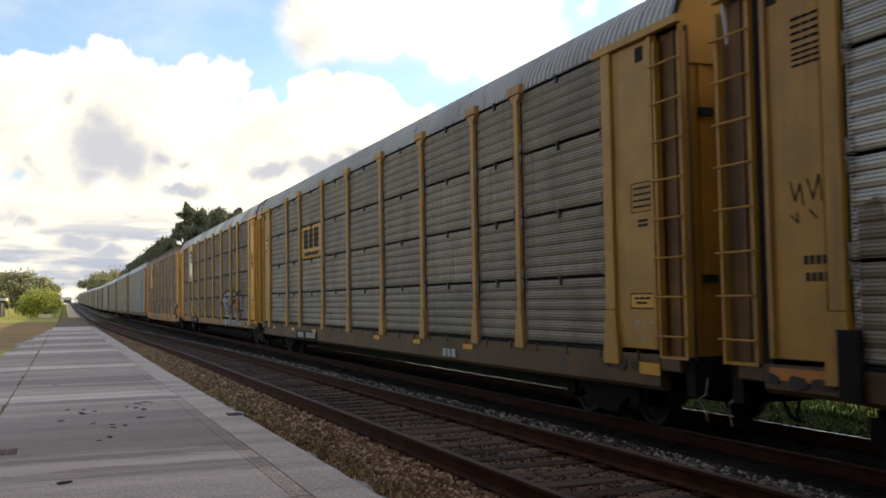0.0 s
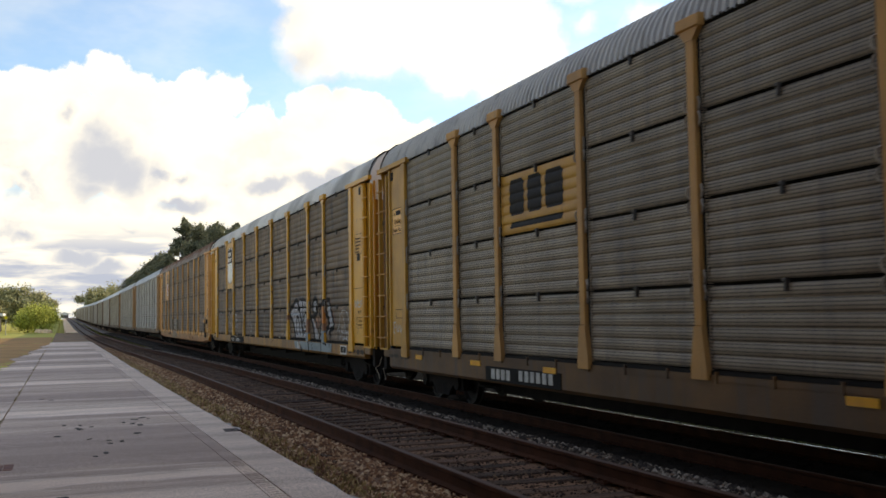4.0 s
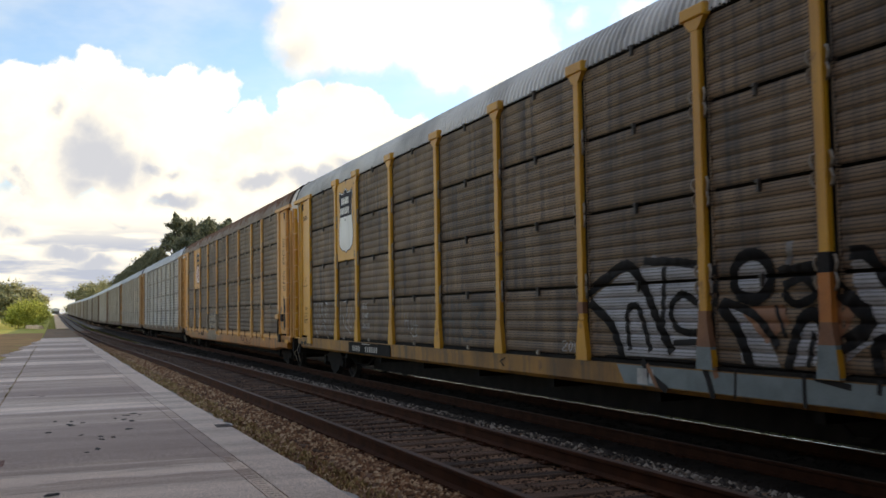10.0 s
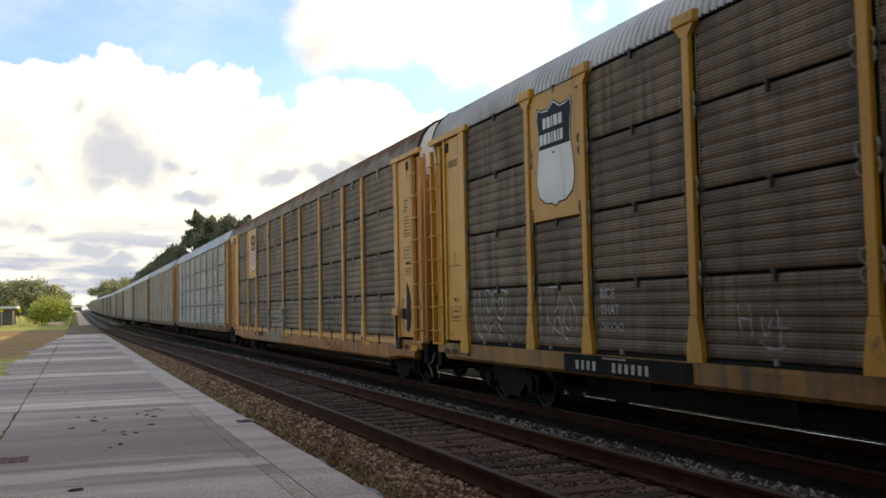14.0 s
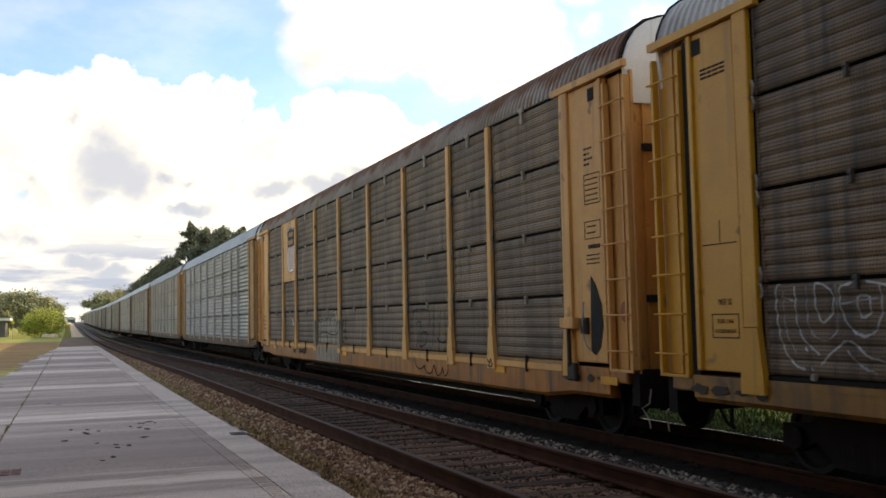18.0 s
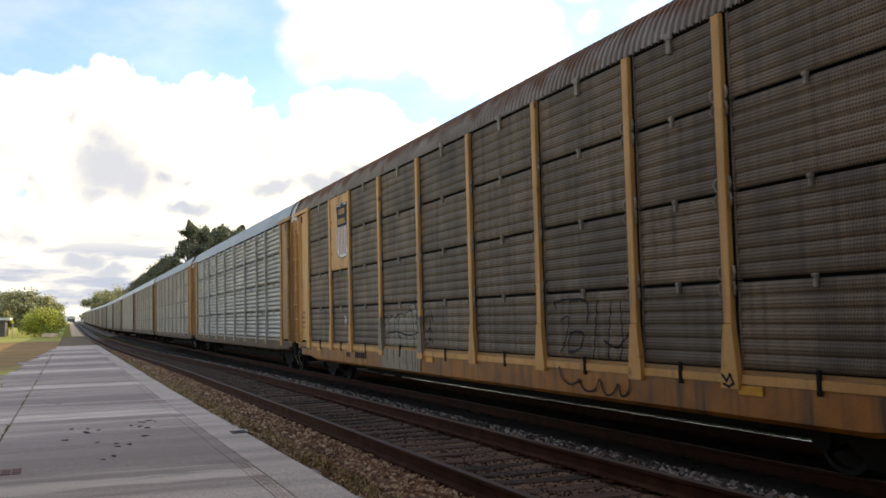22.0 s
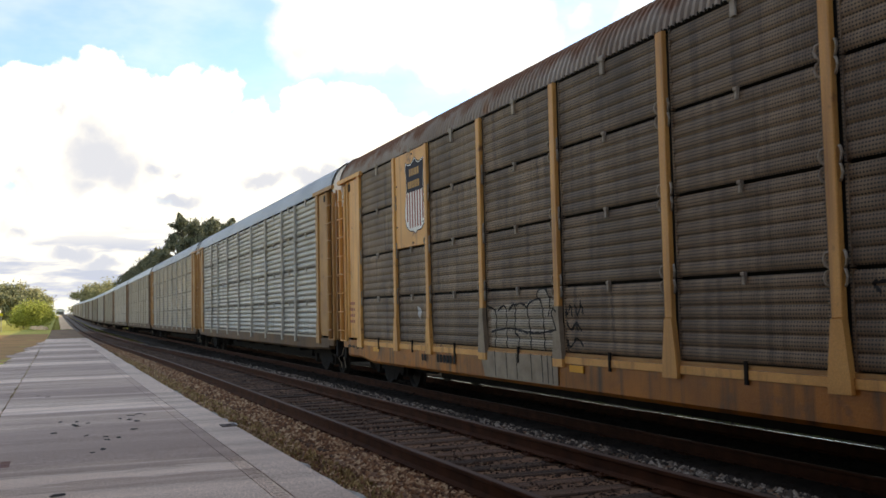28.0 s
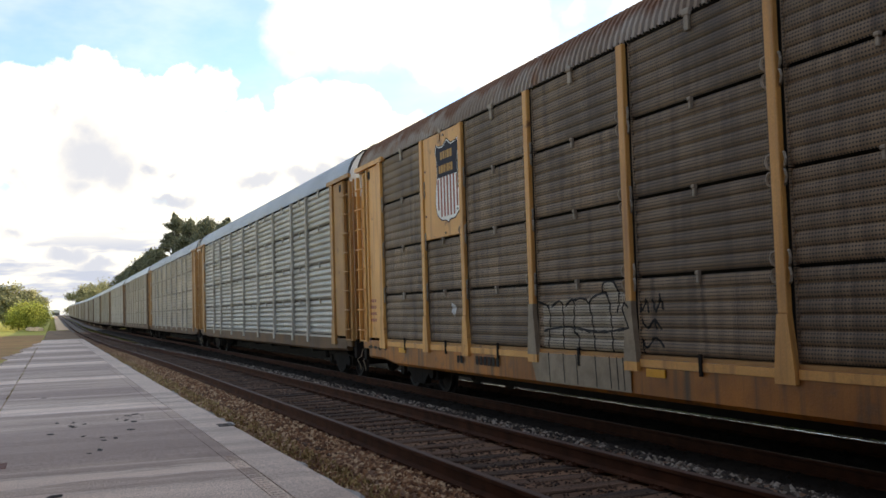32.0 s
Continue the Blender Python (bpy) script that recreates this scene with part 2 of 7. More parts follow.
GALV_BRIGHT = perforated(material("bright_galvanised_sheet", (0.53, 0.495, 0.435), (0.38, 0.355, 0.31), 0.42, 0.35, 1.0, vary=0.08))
GALV_CREAM = material("dusty_cream_sheet", (0.56, 0.49, 0.39), (0.43, 0.37, 0.29), 0.6, 0.2, 1.0, vary=0.10)
GALV_TAN = material("dusty_tan_sheet", (0.46, 0.385, 0.285), (0.33, 0.275, 0.20), 0.6, 0.2, 1.0, vary=0.10)
YELLOW_DULL = material("dull_ochre_paint", (0.48, 0.232, 0.030), (0.34, 0.158, 0.024), 0.5, 0, 1.6, streak=(0.22, 0.12, 0.05), streak_at=(0.58, 0.85), rust=(0.17, 0.08, 0.035), rust_at=(0.66, 0.78))
YELLOW_CLEAN = material("golden_yellow_paint", (0.63, 0.295, 0.022), (0.52, 0.235, 0.022), 0.42, 0, 1.2, streak=(0.28, 0.14, 0.035), streak_at=(0.58, 0.88), rust=(0.17, 0.07, 0.025), rust_at=(0.65, 0.76))
ORANGE = material("faded_orange_paint", (0.70, 0.345, 0.10), (0.58, 0.27, 0.072), 0.5, 0, 1.4, streak=(0.27, 0.115, 0.045), streak_at=(0.54, 0.84), rust=(0.17, 0.065, 0.03), rust_at=(0.64, 0.76))
ORANGE_DARK = material("dark_orange_paint", (0.40, 0.20, 0.06), (0.28, 0.13, 0.045), 0.55, 0, 1.6, rust=(0.14, 0.06, 0.03), rust_at=(0.62, 0.78))
SILL_YELLOW = material("grimy_yellow_sill", (0.36, 0.16, 0.026), (0.15, 0.068, 0.019), 0.5, 0, 1.2, streak=(0.09, 0.055, 0.03), streak_at=(0.48, 0.72), rust=(0.14, 0.065, 0.03), rust_at=(0.64, 0.78))
SILL_BROWN = material("grimy_ochre_sill", (0.145, 0.068, 0.02), (0.06, 0.031, 0.014), 0.65, 0, 1.1, streak=(0.08, 0.052, 0.035), streak_at=(0.46, 0.7), rust=(0.12, 0.06, 0.03), rust_at=(0.6, 0.75))
SILL_ORANGE = material("rust_streaked_orange_sill", (0.45, 0.145, 0.016), (0.22, 0.07, 0.011), 0.40, 0, 1.3, streak=(0.07, 0.035, 0.02), streak_at=(0.5, 0.72), rust=(0.14, 0.06, 0.03), rust_at=(0.6, 0.75))
POST_SILVER = material("silver_grey_paint", (0.46, 0.42, 0.36), (0.33, 0.30, 0.26), 0.5, 0.3, 1.5)
ROOF_GREY = material("grey_roof_sheet", (0.50, 0.47, 0.43), (0.38, 0.35, 0.32), 0.6, 0.1, 0.6, streak=(0.2, 0.19, 0.18), streak_at=(0.55, 0.8))
ROOF_PALE = material("pale_mottled_roof_sheet", (0.72, 0.68, 0.63), (0.42, 0.39, 0.355), 0.6, 0.0, 0.55, mix=(0.45, 0.65))
ROOF_RUST = material("rusted_roof_sheet", (0.37, 0.305, 0.25), (0.24, 0.175, 0.13), 0.75, 0.05, 0.7, rust=(0.25, 0.125, 0.065), rust_at=(0.56, 0.7))


def weathered_from_top(m, z0, z1, colour):
    """Rust that has eaten down from the crown of a roof."""
    nt = m.node_tree
    N, L = nt.nodes.new, nt.links.new
    b = nt.nodes["Principled BSDF"]
    tc, sep, no, mp, n = N("ShaderNodeTexCoord"), N("ShaderNodeSeparateXYZ"), N("ShaderNodeTexNoise"), N("ShaderNodeMapRange"), N("ShaderNodeMix")
    ad = N("ShaderNodeMath")
    ad.operation = "MULTIPLY_ADD"
    L(tc.outputs["Object"], sep.inputs[0])
    L(tc.outputs["Object"], no.inputs["Vector"])
    no.inputs["Scale"].default_value, no.inputs["Detail"].default_value = 1.6, 6.0
    L(no.outputs["Fac"], ad.inputs[0])
    ad.inputs[1].default_value = 1.1
    L(sep.outputs["Z"], ad.inputs[2])
    mp.inputs["From Min"].default_value, mp.inputs["From Max"].default_value = z0 + 0.55, z1 + 0.55
    L(ad.outputs[0], mp.inputs["Value"])
    n.data_type = "RGBA"
    L(mp.outputs[0], n.inputs["Factor"])
    L(b.inputs["Base Color"].links[0].from_socket, n.inputs["A"])
    n.inputs["B"].default_value = rgb(colour)
    L(n.outputs["Result"], b.inputs["Base Color"])
    return m


weathered_from_top(ROOF_RUST, 5.40, 5.62, (0.19, 0.085, 0.045))
ROOF_BRIGHT = material("bright_roof_sheet", (0.50, 0.51, 0.52), (0.40, 0.41, 0.42), 0.45, 0.4, 0.5)
# black steel, also used where a colour stands for shade
BLACK_STEEL_AND_SHADE = material("black_grimy_steel_and_shade", (0.022, 0.020, 0.018), (0.012, 0.011, 0.010), 0.85, 0.0, 3.0, spec=0.12)
RUBBER_AND_GAP = material("black_rubber_and_gap", (0.015, 0.015, 0.015), rough=0.9)
BRAKE_IRON = material("dusty_cast_iron", (0.018, 0.013, 0.010), (0.010, 0.008, 0.007), 0.85, 0.0, 4.0, spec=0.15)
WHEEL_STEEL = material("wheel_steel", (0.026, 0.019, 0.015), (0.015, 0.012, 0.010), 0.7, 0.4, 5.0)
CLIP_STEEL = material("pale_clip_steel", (0.36, 0.30, 0.235), (0.20, 0.165, 0.13), 0.65, 0.1, 6.0)
CLIP_DARK = material("dark_clip_steel", (0.09, 0.08, 0.07), (0.05, 0.045, 0.04), 0.6, 0.3, 6.0)
CAP_WHITE = material("white_end_panel", (0.82, 0.80, 0.75), (0.68, 0.65, 0.60), 0.5, 0, 1.2, streak=(0.36, 0.33, 0.3), streak_at=(0.62, 0.9))
PAINT_WHITE = material("white_stencil_paint", (0.50, 0.48, 0.43), (0.30, 0.285, 0.26), 0.6, 0, 8.0)
PAINT_BLACK = material("black_stencil_paint", (0.018, 0.017, 0.017), (0.03, 0.026, 0.024), 0.7, 0, 8.0, spec=0.15)
PAINT_NAVY = material("navy_paint", (0.016, 0.017, 0.030), (0.028, 0.028, 0.036), 0.65, 0, 5.0, spec=0.15)
PAINT_RED = material("faded_red_paint", (0.36, 0.10, 0.07), (0.28, 0.09, 0.06), 0.6, 0, 5.0)
PAINT_BRIGHT = material("reflective_yellow_tape", (0.72, 0.32, 0.015), (0.56, 0.24, 0.02), 0.35, 0, 4.0)
PAINT_ORANGE = material("orange_patch_paint", (0.55, 0.18, 0.03), (0.40, 0.13, 0.03), 0.5, 0, 4.0)
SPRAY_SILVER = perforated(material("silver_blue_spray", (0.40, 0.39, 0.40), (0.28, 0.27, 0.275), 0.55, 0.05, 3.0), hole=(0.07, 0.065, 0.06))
SPRAY_BLUE = material("pale_blue_spray", (0.19, 0.235, 0.245), (0.13, 0.165, 0.175), 0.55, 0.1, 3.0)
SPRAY_RUST = material("brown_orange_spray", (0.30, 0.13, 0.06), (0.20, 0.09, 0.05), 0.6, 0, 3.0)
SPRAY_WHITE = material("white_spray", (0.48, 0.47, 0.45), (0.30, 0.29, 0.28), 0.6, 0, 5.0, mix=(0.4, 0.65))
SPRAY_GREY = material("thin_grey_spray", (0.30, 0.28, 0.26), (0.17, 0.155, 0.145), 0.6, 0, 5.0, mix=(0.4, 0.65))
RAIL_RUST = material("rusty_rail_steel", (0.07, 0.026, 0.013), (0.04, 0.016, 0.009), 0.9, 0.0, 4.0, spec=0.1)
RAIL_TOP_DULL = material("dull_rail_head", (0.085, 0.043, 0.027), (0.055, 0.028, 0.018), 0.75, 0.1, 3.0, stretch=(1, 0.1, 1))
RAIL_TOP_BRIGHT = material("polished_rail_head", (0.62, 0.60, 0.57), (0.45, 0.42, 0.40), 0.22, 1.0, 3.0, stretch=(1, 0.1, 1))
TIE_WOOD = material("weathered_tie_timber", (0.10, 0.053, 0.032), (0.034, 0.018, 0.011), 0.95, 0, 2.0, stretch=(0.35, 9, 9), mix=(0.38, 0.62), vary=0.35, bump=0.5)
BALLAST = material("grey_brown_ballast", (0.21, 0.175, 0.145), (0.10, 0.078, 0.062), 0.95, 0, 5.0, fine=45.0, bump=0.9)
BALLAST_RUST = material("rust_brown_gravel", (0.22, 0.11, 0.058), (0.10, 0.05, 0.028), 0.95, 0, 1.6, fine=40.0, bump=0.9)
# brown soil with the shade past the platform mixed into its colour
SOIL_SHADED = material("shaded_trodden_soil", (0.27, 0.165, 0.09), (0.14, 0.09, 0.055), 0.95, 0, 0.5, fine=9.0, bump=0.6)
# near black: the shade under the train is put into this colour
BALLAST_SHADED = material("shaded_ballast", (0.032, 0.025, 0.020), (0.016, 0.013, 0.011), 0.95, 0, 3.0, fine=40.0, bump=0.9, spec=0.05)


def stone_material(name, a, b, c):
    """Loose stones, each of its own tone."""
    m = material(name, a, b, 0.9, 0, 30.0, bump=0.3)
    nt = m.node_tree
    geo, cr = nt.nodes.new("ShaderNodeNewGeometry"), nt.nodes.new("ShaderNodeValToRGB")
    nt.links.new(geo.outputs["Random Per Island"], cr.inputs[0])
    e = cr.color_ramp.elements
    e[0].color, e[1].color = rgb(b), rgb(c)
    e[0].position, e[1].position = 0.15, 0.95
    mid = e.new(0.6)
    mid.color = rgb(a)
    nt.links.new(cr.outputs[0], nt.nodes["Principled BSDF"].inputs["Base Color"])
    return m


STONE = stone_material("ballast_stone", (0.066, 0.051, 0.04), (0.02, 0.015, 0.012), (0.32, 0.275, 0.23))
STONE_RUST = stone_material("rusty_stone", (0.27, 0.125, 0.058), (0.10, 0.043, 0.021), (0.52, 0.36, 0.22))
STONE_DARK = stone_material("dark_track_stone", (0.07, 0.036, 0.021), (0.027, 0.014, 0.009), (0.20, 0.13, 0.085))


def concrete_material(name, base, pale, dark, bands=()):
    """Old concrete, scrubbed pale and stained dark in streaks across the platform, with coarse grit."""
    m = material(name, base, dark, 0.9, 0, 0.7, fine=45.0, bump=0.5)
    nt = m.node_tree
    N, L = nt.nodes.new, nt.links.new
    b = nt.nodes["Principled BSDF"]
    tc, sep = N("ShaderNodeTexCoord"), N("ShaderNodeSeparateXYZ")

    def noise(scale, detail, stretch):
        mp, n = N("ShaderNodeMapping"), N("ShaderNodeTexNoise")
        mp.inputs["Scale"].default_value = stretch
        n.inputs["Scale"].default_value, n.inputs["Detail"].default_value, n.inputs["Roughness"].default_value = scale, detail, 0.62
        L(tc.outputs["Object"], mp.inputs[0])
        L(mp.outputs[0], n.inputs["Vector"])
        return n.outputs["Fac"]

    def calc(op, a, c, d=None):
        n = N("ShaderNodeMath")
        n.operation = op
        for i, v in enumerate((a, c, d)):
            if isinstance(v, float):
                n.inputs[i].default_value = v
            elif v is not None:
                L(v, n.inputs[i])
        return n.outputs[0]

    def ramp(v, lo, hi, top=1.0):
        n = N("ShaderNodeMapRange")
        n.interpolation_type = "SMOOTHSTEP"
        n.inputs["From Min"].default_value, n.inputs["From Max"].default_value, n.inputs["To Max"].default_value = lo, hi, top
        L(v, n.inputs["Value"])
        return n.outputs[0]

    def blend(f, a, c, how="MIX"):
        n = N("ShaderNodeMix")
        n.data_type, n.blend_type = "RGBA", how
        L(f, n.inputs["Factor"]) if not isinstance(f, float) else None
        if isinstance(f, float):
            n.inputs["Factor"].default_value = f
        for k, v in (("A", a), ("B", c)):
            if isinstance(v, tuple):
                n.inputs[k].default_value = rgb(v)
            else:
                L(v, n.inputs[k])
        return n.outputs["Result"]

    L(tc.outputs["Object"], sep.inputs[0])
    streak = noise(1.0, 6.0, (0.16, 1.1, 1))
    y = calc("ADD", sep.outputs["Y"], calc("MULTIPLY", calc("SUBTRACT", noise(1.0, 5.0, (0.5, 2.0, 1)), 0.5), 1.5))
    col = blend(ramp(streak, 0.44, 0.66), base, dark)
    col = blend(ramp(noise(1.0, 7.0, (0.10, 2.6, 1)), 0.52, 0.72, 0.85), col, pale)
    for yc, half, k in bands:
        f = ramp(calc("ABSOLUTE", calc("SUBTRACT", y, yc), None), half * 1.2, half * 0.75, abs(k))
        f = calc("MULTIPLY", f, calc("ADD", ramp(streak, 0.70, 0.40, 0.55), 0.45))
        col = blend(f, col, pale if k > 0 else dark)
    col = blend(ramp(noise(0.45, 5.0, (1, 1, 1)), 0.55, 0.75, 0.5), col, dark)
    grit = ramp(noise(70.0, 4.0, (1, 0.6, 1)), 0.30, 0.72, 1.0)
    col = blend(0.75, col, blend(grit, (0.50, 0.48, 0.46), (1.55, 1.55, 1.55)), "MULTIPLY")
    spots = ramp(noise(16.0, 3.0, (1, 1, 1)), 0.70, 0.76, 0.55)
    col = blend(spots, col, dark)
    L(col, b.inputs["Base Color"])
    return m


CONCRETE = concrete_material("worn_concrete_slab", (0.51, 0.38, 0.305), (0.79, 0.625, 0.51), (0.32, 0.23, 0.19),
                             ((9.0, 0.9, 0.9), (10.75, 0.3, 0.9), (12.6, 0.8, -0.6), (14.2, 2.0, -0.7), (19.5, 0.7, 1.0), (20.9, 0.4, 0.5), (24.0, 1.0, -0.8), (30.0, 0.8, 1.0), (36.8, 1.0, -0.6), (40.9, 1.3, 1.0),
                              (45.0, 1.0, -0.8), (48.5, 1.0, 0.8), (53.0, 1.6, -0.7), (59.0, 2.2, 1.0), (65.0, 1.5, -0.6), (70.0, 2.0, 0.8), (86.0, 8.0, 0.9)))
CONCRETE_EDGE_SLAB = concrete_material("pale_gritty_concrete_edge", (0.63, 0.49, 0.40), (0.77, 0.61, 0.50), (0.46, 0.355, 0.29))
CONCRETE_EDGE = material("crumbling_concrete_edge", (0.40, 0.37, 0.34), (0.22, 0.20, 0.17), 0.95, 0, 2.5, fine=25.0, bump=0.8)
ASPHALT_SHARD = material("black_asphalt_crumb", (0.04, 0.033, 0.03), (0.025, 0.022, 0.02), 0.95, 0, 10.0)
IRON_PLATE = material("rusty_iron_plate", (0.085, 0.060, 0.050), (0.05, 0.038, 0.034), 0.75, 0.3, 6.0)
BRICK_DARK = material("dark_shade_wall_brick", (0.07, 0.05, 0.042), (0.045, 0.034, 0.03), 0.9, 0, 2.0)
BRICK_RED = material("faded_red_paving", (0.25, 0.12, 0.09), (0.17, 0.085, 0.07), 0.9, 0, 5.0)
# sand made paler: sunlight is put into the colour
SAND_SUNLIT = material("sunlit_sandy_path", (0.85, 0.60, 0.38), (0.68, 0.47, 0.29), 0.95, 0, 0.3, fine=8.0, bump=0.5)
SOIL = material("trampled_grass_and_soil", (0.47, 0.235, 0.08), (0.30, 0.17, 0.055), 0.95, 0, 0.25, fine=9.0, bump=0.6, mix=(0.35, 0.65))
GRASS_FIELD = material("dry_summer_grass", (0.50, 0.43, 0.08), (0.34, 0.34, 0.06), 0.95, 0, 0.09, fine=5.0, bump=0.6, mix=(0.35, 0.65))
BLADE = stone_material("grass_blade", (0.32, 0.215, 0.09), (0.20, 0.14, 0.055), (0.46, 0.33, 0.15))
WEED = stone_material("weed_blade", (0.095, 0.14, 0.03), (0.055, 0.085, 0.018), (0.17, 0.21, 0.05))
BARK = material("grey_brown_bark", (0.12, 0.095, 0.075), (0.06, 0.048, 0.04), 0.95, 0, 3.0, stretch=(3, 3, 0.6), bump=0.6)
GREASE = material("black_grease_stain", (0.028, 0.02, 0.014), (0.05, 0.03, 0.018), 0.7, 0, 3.0)
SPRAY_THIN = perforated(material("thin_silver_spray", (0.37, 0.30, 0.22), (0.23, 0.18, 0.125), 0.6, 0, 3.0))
SPRAY_SILL = material("pale_grey_sill_spray", (0.30, 0.23, 0.16), (0.20, 0.15, 0.10), 0.6, 0, 4.0)
POST_TAN = material("faded_tan_paint", (0.50, 0.245, 0.065), (0.36, 0.18, 0.06), 0.6, 0, 1.6, streak=(0.22, 0.12, 0.05), streak_at=(0.58, 0.85))
# a darker copy of the ochre, for corner recesses and end walls
OCHRE_DARK = material("darker_ochre_paint", (0.21, 0.095, 0.026), (0.11, 0.05, 0.018), 0.65, 0, 1.4, streak=(0.05, 0.03, 0.02), streak_at=(0.5, 0.8))
# shade behind the train, painted as a near-black ground colour
GROUND_SHADED = material("shaded_ground", (0.035, 0.028, 0.018), (0.018, 0.015, 0.011), 0.95, 0, 2.0, fine=30.0, bump=0.8, spec=0.05)
LEAF_OAK = stone_material("oak_leaf", (0.34, 0.325, 0.15), (0.19, 0.19, 0.095), (0.50, 0.46, 0.24))
LEAF_PINE = stone_material("pine_needle_clump", (0.165, 0.170, 0.10), (0.085, 0.092, 0.055), (0.27, 0.27, 0.16))
LEAF_BRIGHT = stone_material("sunny_shrub_leaf", (0.44, 0.45, 0.075), (0.22, 0.26, 0.05), (0.68, 0.66, 0.15))
WALL_WHITE = material("white_painted_wall", (0.72, 0.71, 0.69), (0.60, 0.59, 0.57), 0.7, 0, 0.5)
ROOF_DARK = material("dark_roof", (0.13, 0.12, 0.115), (0.09, 0.085, 0.08), 0.8, 0, 1.0)
SIGN_YELLOW = material("yellow_sign_face", (0.75, 0.62, 0.02), (0.65, 0.52, 0.02), 0.4, 0, 2.0)
POLE_WOOD = material("dark_pole_timber", (0.07, 0.058, 0.05), (0.045, 0.038, 0.033), 0.9, 0, 3.0, stretch=(4, 4, 0.5))
CABINET_BLUE = material("blue_grey_cabinet_paint", (0.20, 0.23, 0.30), (0.14, 0.16, 0.21), 0.5, 0, 2.0)
GLASS_DARK = material("dark_window_glass", (0.03, 0.035, 0.04), rough=0.1, bump=0)

# ---------------------------------------------------------------- mesh helpers


class Shape:
    """Gathers faces for one mesh."""

    def __init__(self):
        self.v, self.f = [], []

    def add(self, verts, faces):
        o = len(self.v)
        self.v += [tuple(p) for p in verts]
        self.f += [tuple(i + o for i in f) for f in faces]
        return self

    def box(self, x0, x1, y0, y1, z0, z1, c=0.0):
        """A box; c is the chamfer of its edges along y and z on the outer (low x) side."""
        if c <= 0:
            v = [(x, y, z) for x in (x0, x1) for y in (y0, y1) for z in (z0, z1)]
            return self.add(v, [(0, 1, 3, 2), (4, 6, 7, 5), (0, 4, 5, 1), (2, 3, 7, 6), (0, 2, 6, 4), (1, 5, 7, 3)])
        v = [(x0, y0 + c, z0 + c), (x0, y1 - c, z0 + c), (x0, y1 - c, z1 - c), (x0, y0 + c, z1 - c)]
        v += [(x0 + c, y0, z0), (x0 + c, y1, z0), (x0 + c, y1, z1), (x0 + c, y0, z1)]
        v += [(x1, y0, z0), (x1, y1, z0), (x1, y1, z1), (x1, y0, z1)]
        f = [(0, 3, 2, 1), (8, 9, 10, 11)]
        for a in (0, 4):
            f += [(a + i, a + (i + 1) % 4, a + 4 + (i + 1) % 4, a + 4 + i) for i in range(4)]
        return self.add(v, f)

    def prism(self, pts, y0, y1):
        """A profile of (x, z) points drawn along y, closed."""
        n = len(pts)
        v = [(x, y0, z) for x, z in pts] + [(x, y1, z) for x, z in pts]
        f = [(i, (i + 1) % n, n + (i + 1) % n, n + i) for i in range(n)]
        return self.add(v, f + [tuple(range(n))[::-1], tuple(range(n, 2 * n))])

    def sweep(self, pts, ys, z_of):
        """A profile of (x, z) points carried through several y, raised by z_of(y), closed."""
        n = len(pts)
        v = [(x, y, z + z_of(y)) for y in ys for x, z in pts]
        f = [(j * n + i, j * n + (i + 1) % n, (j + 1) * n + (i + 1) % n, (j + 1) * n + i) for j in range(len(ys) - 1) for i in range(n)]
        return self.add(v, f + [tuple(range(n))[::-1], tuple(range((len(ys) - 1) * n, len(ys) * n))])

    def settled(self, z_of):
        """Every corner lowered or raised by z_of(y)."""
        self.v = [(x, y, z + z_of(y)) for x, y, z in self.v]
        return self

    def plate(self, pts, x0, x1):
        """An outline of (y, z) points with a thickness from x0 to x1."""
        n = len(pts)
        v = [(x0, y, z) for y, z in pts] + [(x1, y, z) for y, z in pts]
        f = [(i, (i + 1) % n, n + (i + 1) % n, n + i) for i in range(n)]
        return self.add(v, f + [tuple(range(n))[::-1], tuple(range(n, 2 * n))])

    def rod(self, a, b, r, n=6, r2=None):
        a, b = Vector(a), Vector(b)
        r2 = r if r2 is None else r2
        w = (b - a).normalized()
        u = w.orthogonal().normalized()
        k = w.cross(u)
        ring = [u * math.cos(2 * math.pi * i / n) + k * math.sin(2 * math.pi * i / n) for i in range(n)]
        v = [a + d * r for d in ring] + [b + d * r2 for d in ring]
        f = [(i, (i + 1) % n, n + (i + 1) % n, n + i) for i in range(n)]
        return self.add(v, f + [tuple(range(n))[::-1], tuple(range(n, 2 * n))])

    def path(self, pts, r, n=5):
        """A bent rod through the points, one skin."""
        pts = [Vector(p) for p in pts]
        v, m = [], len(pts)
        ref = None
        for i, p in enumerate(pts):
            w = (pts[min(i + 1, m - 1)] - pts[max(i - 1, 0)]).normalized()
            u = w.orthogonal() if ref is None else ref - w * ref.dot(w)
            u.normalize()
            ref, k = u, w.cross(u)
            v += [p + (u * math.cos(2 * math.pi * j / n) + k * math.sin(2 * math.pi * j / n)) * r for j in range(n)]
        f = [(i * n + j, i * n + (j + 1) % n, (i + 1) * n + (j + 1) % n, (i + 1) * n + j) for i in range(m - 1) for j in range(n)]
        return self.add(v, f + [tuple(range(n))[::-1], tuple(range((m - 1) * n, m * n))])

    def mesh(self, name, mat=None, smooth=False):
        me = bpy.data.meshes.new(name)
        me.from_pydata(self.v, [], self.f)
        bm = bmesh.new()
        bm.from_mesh(me)
        bmesh.ops.recalc_face_normals(bm, faces=bm.faces)
        bm.to_mesh(me)
        bm.free()
        if mat:
            me.materials.append(mat)
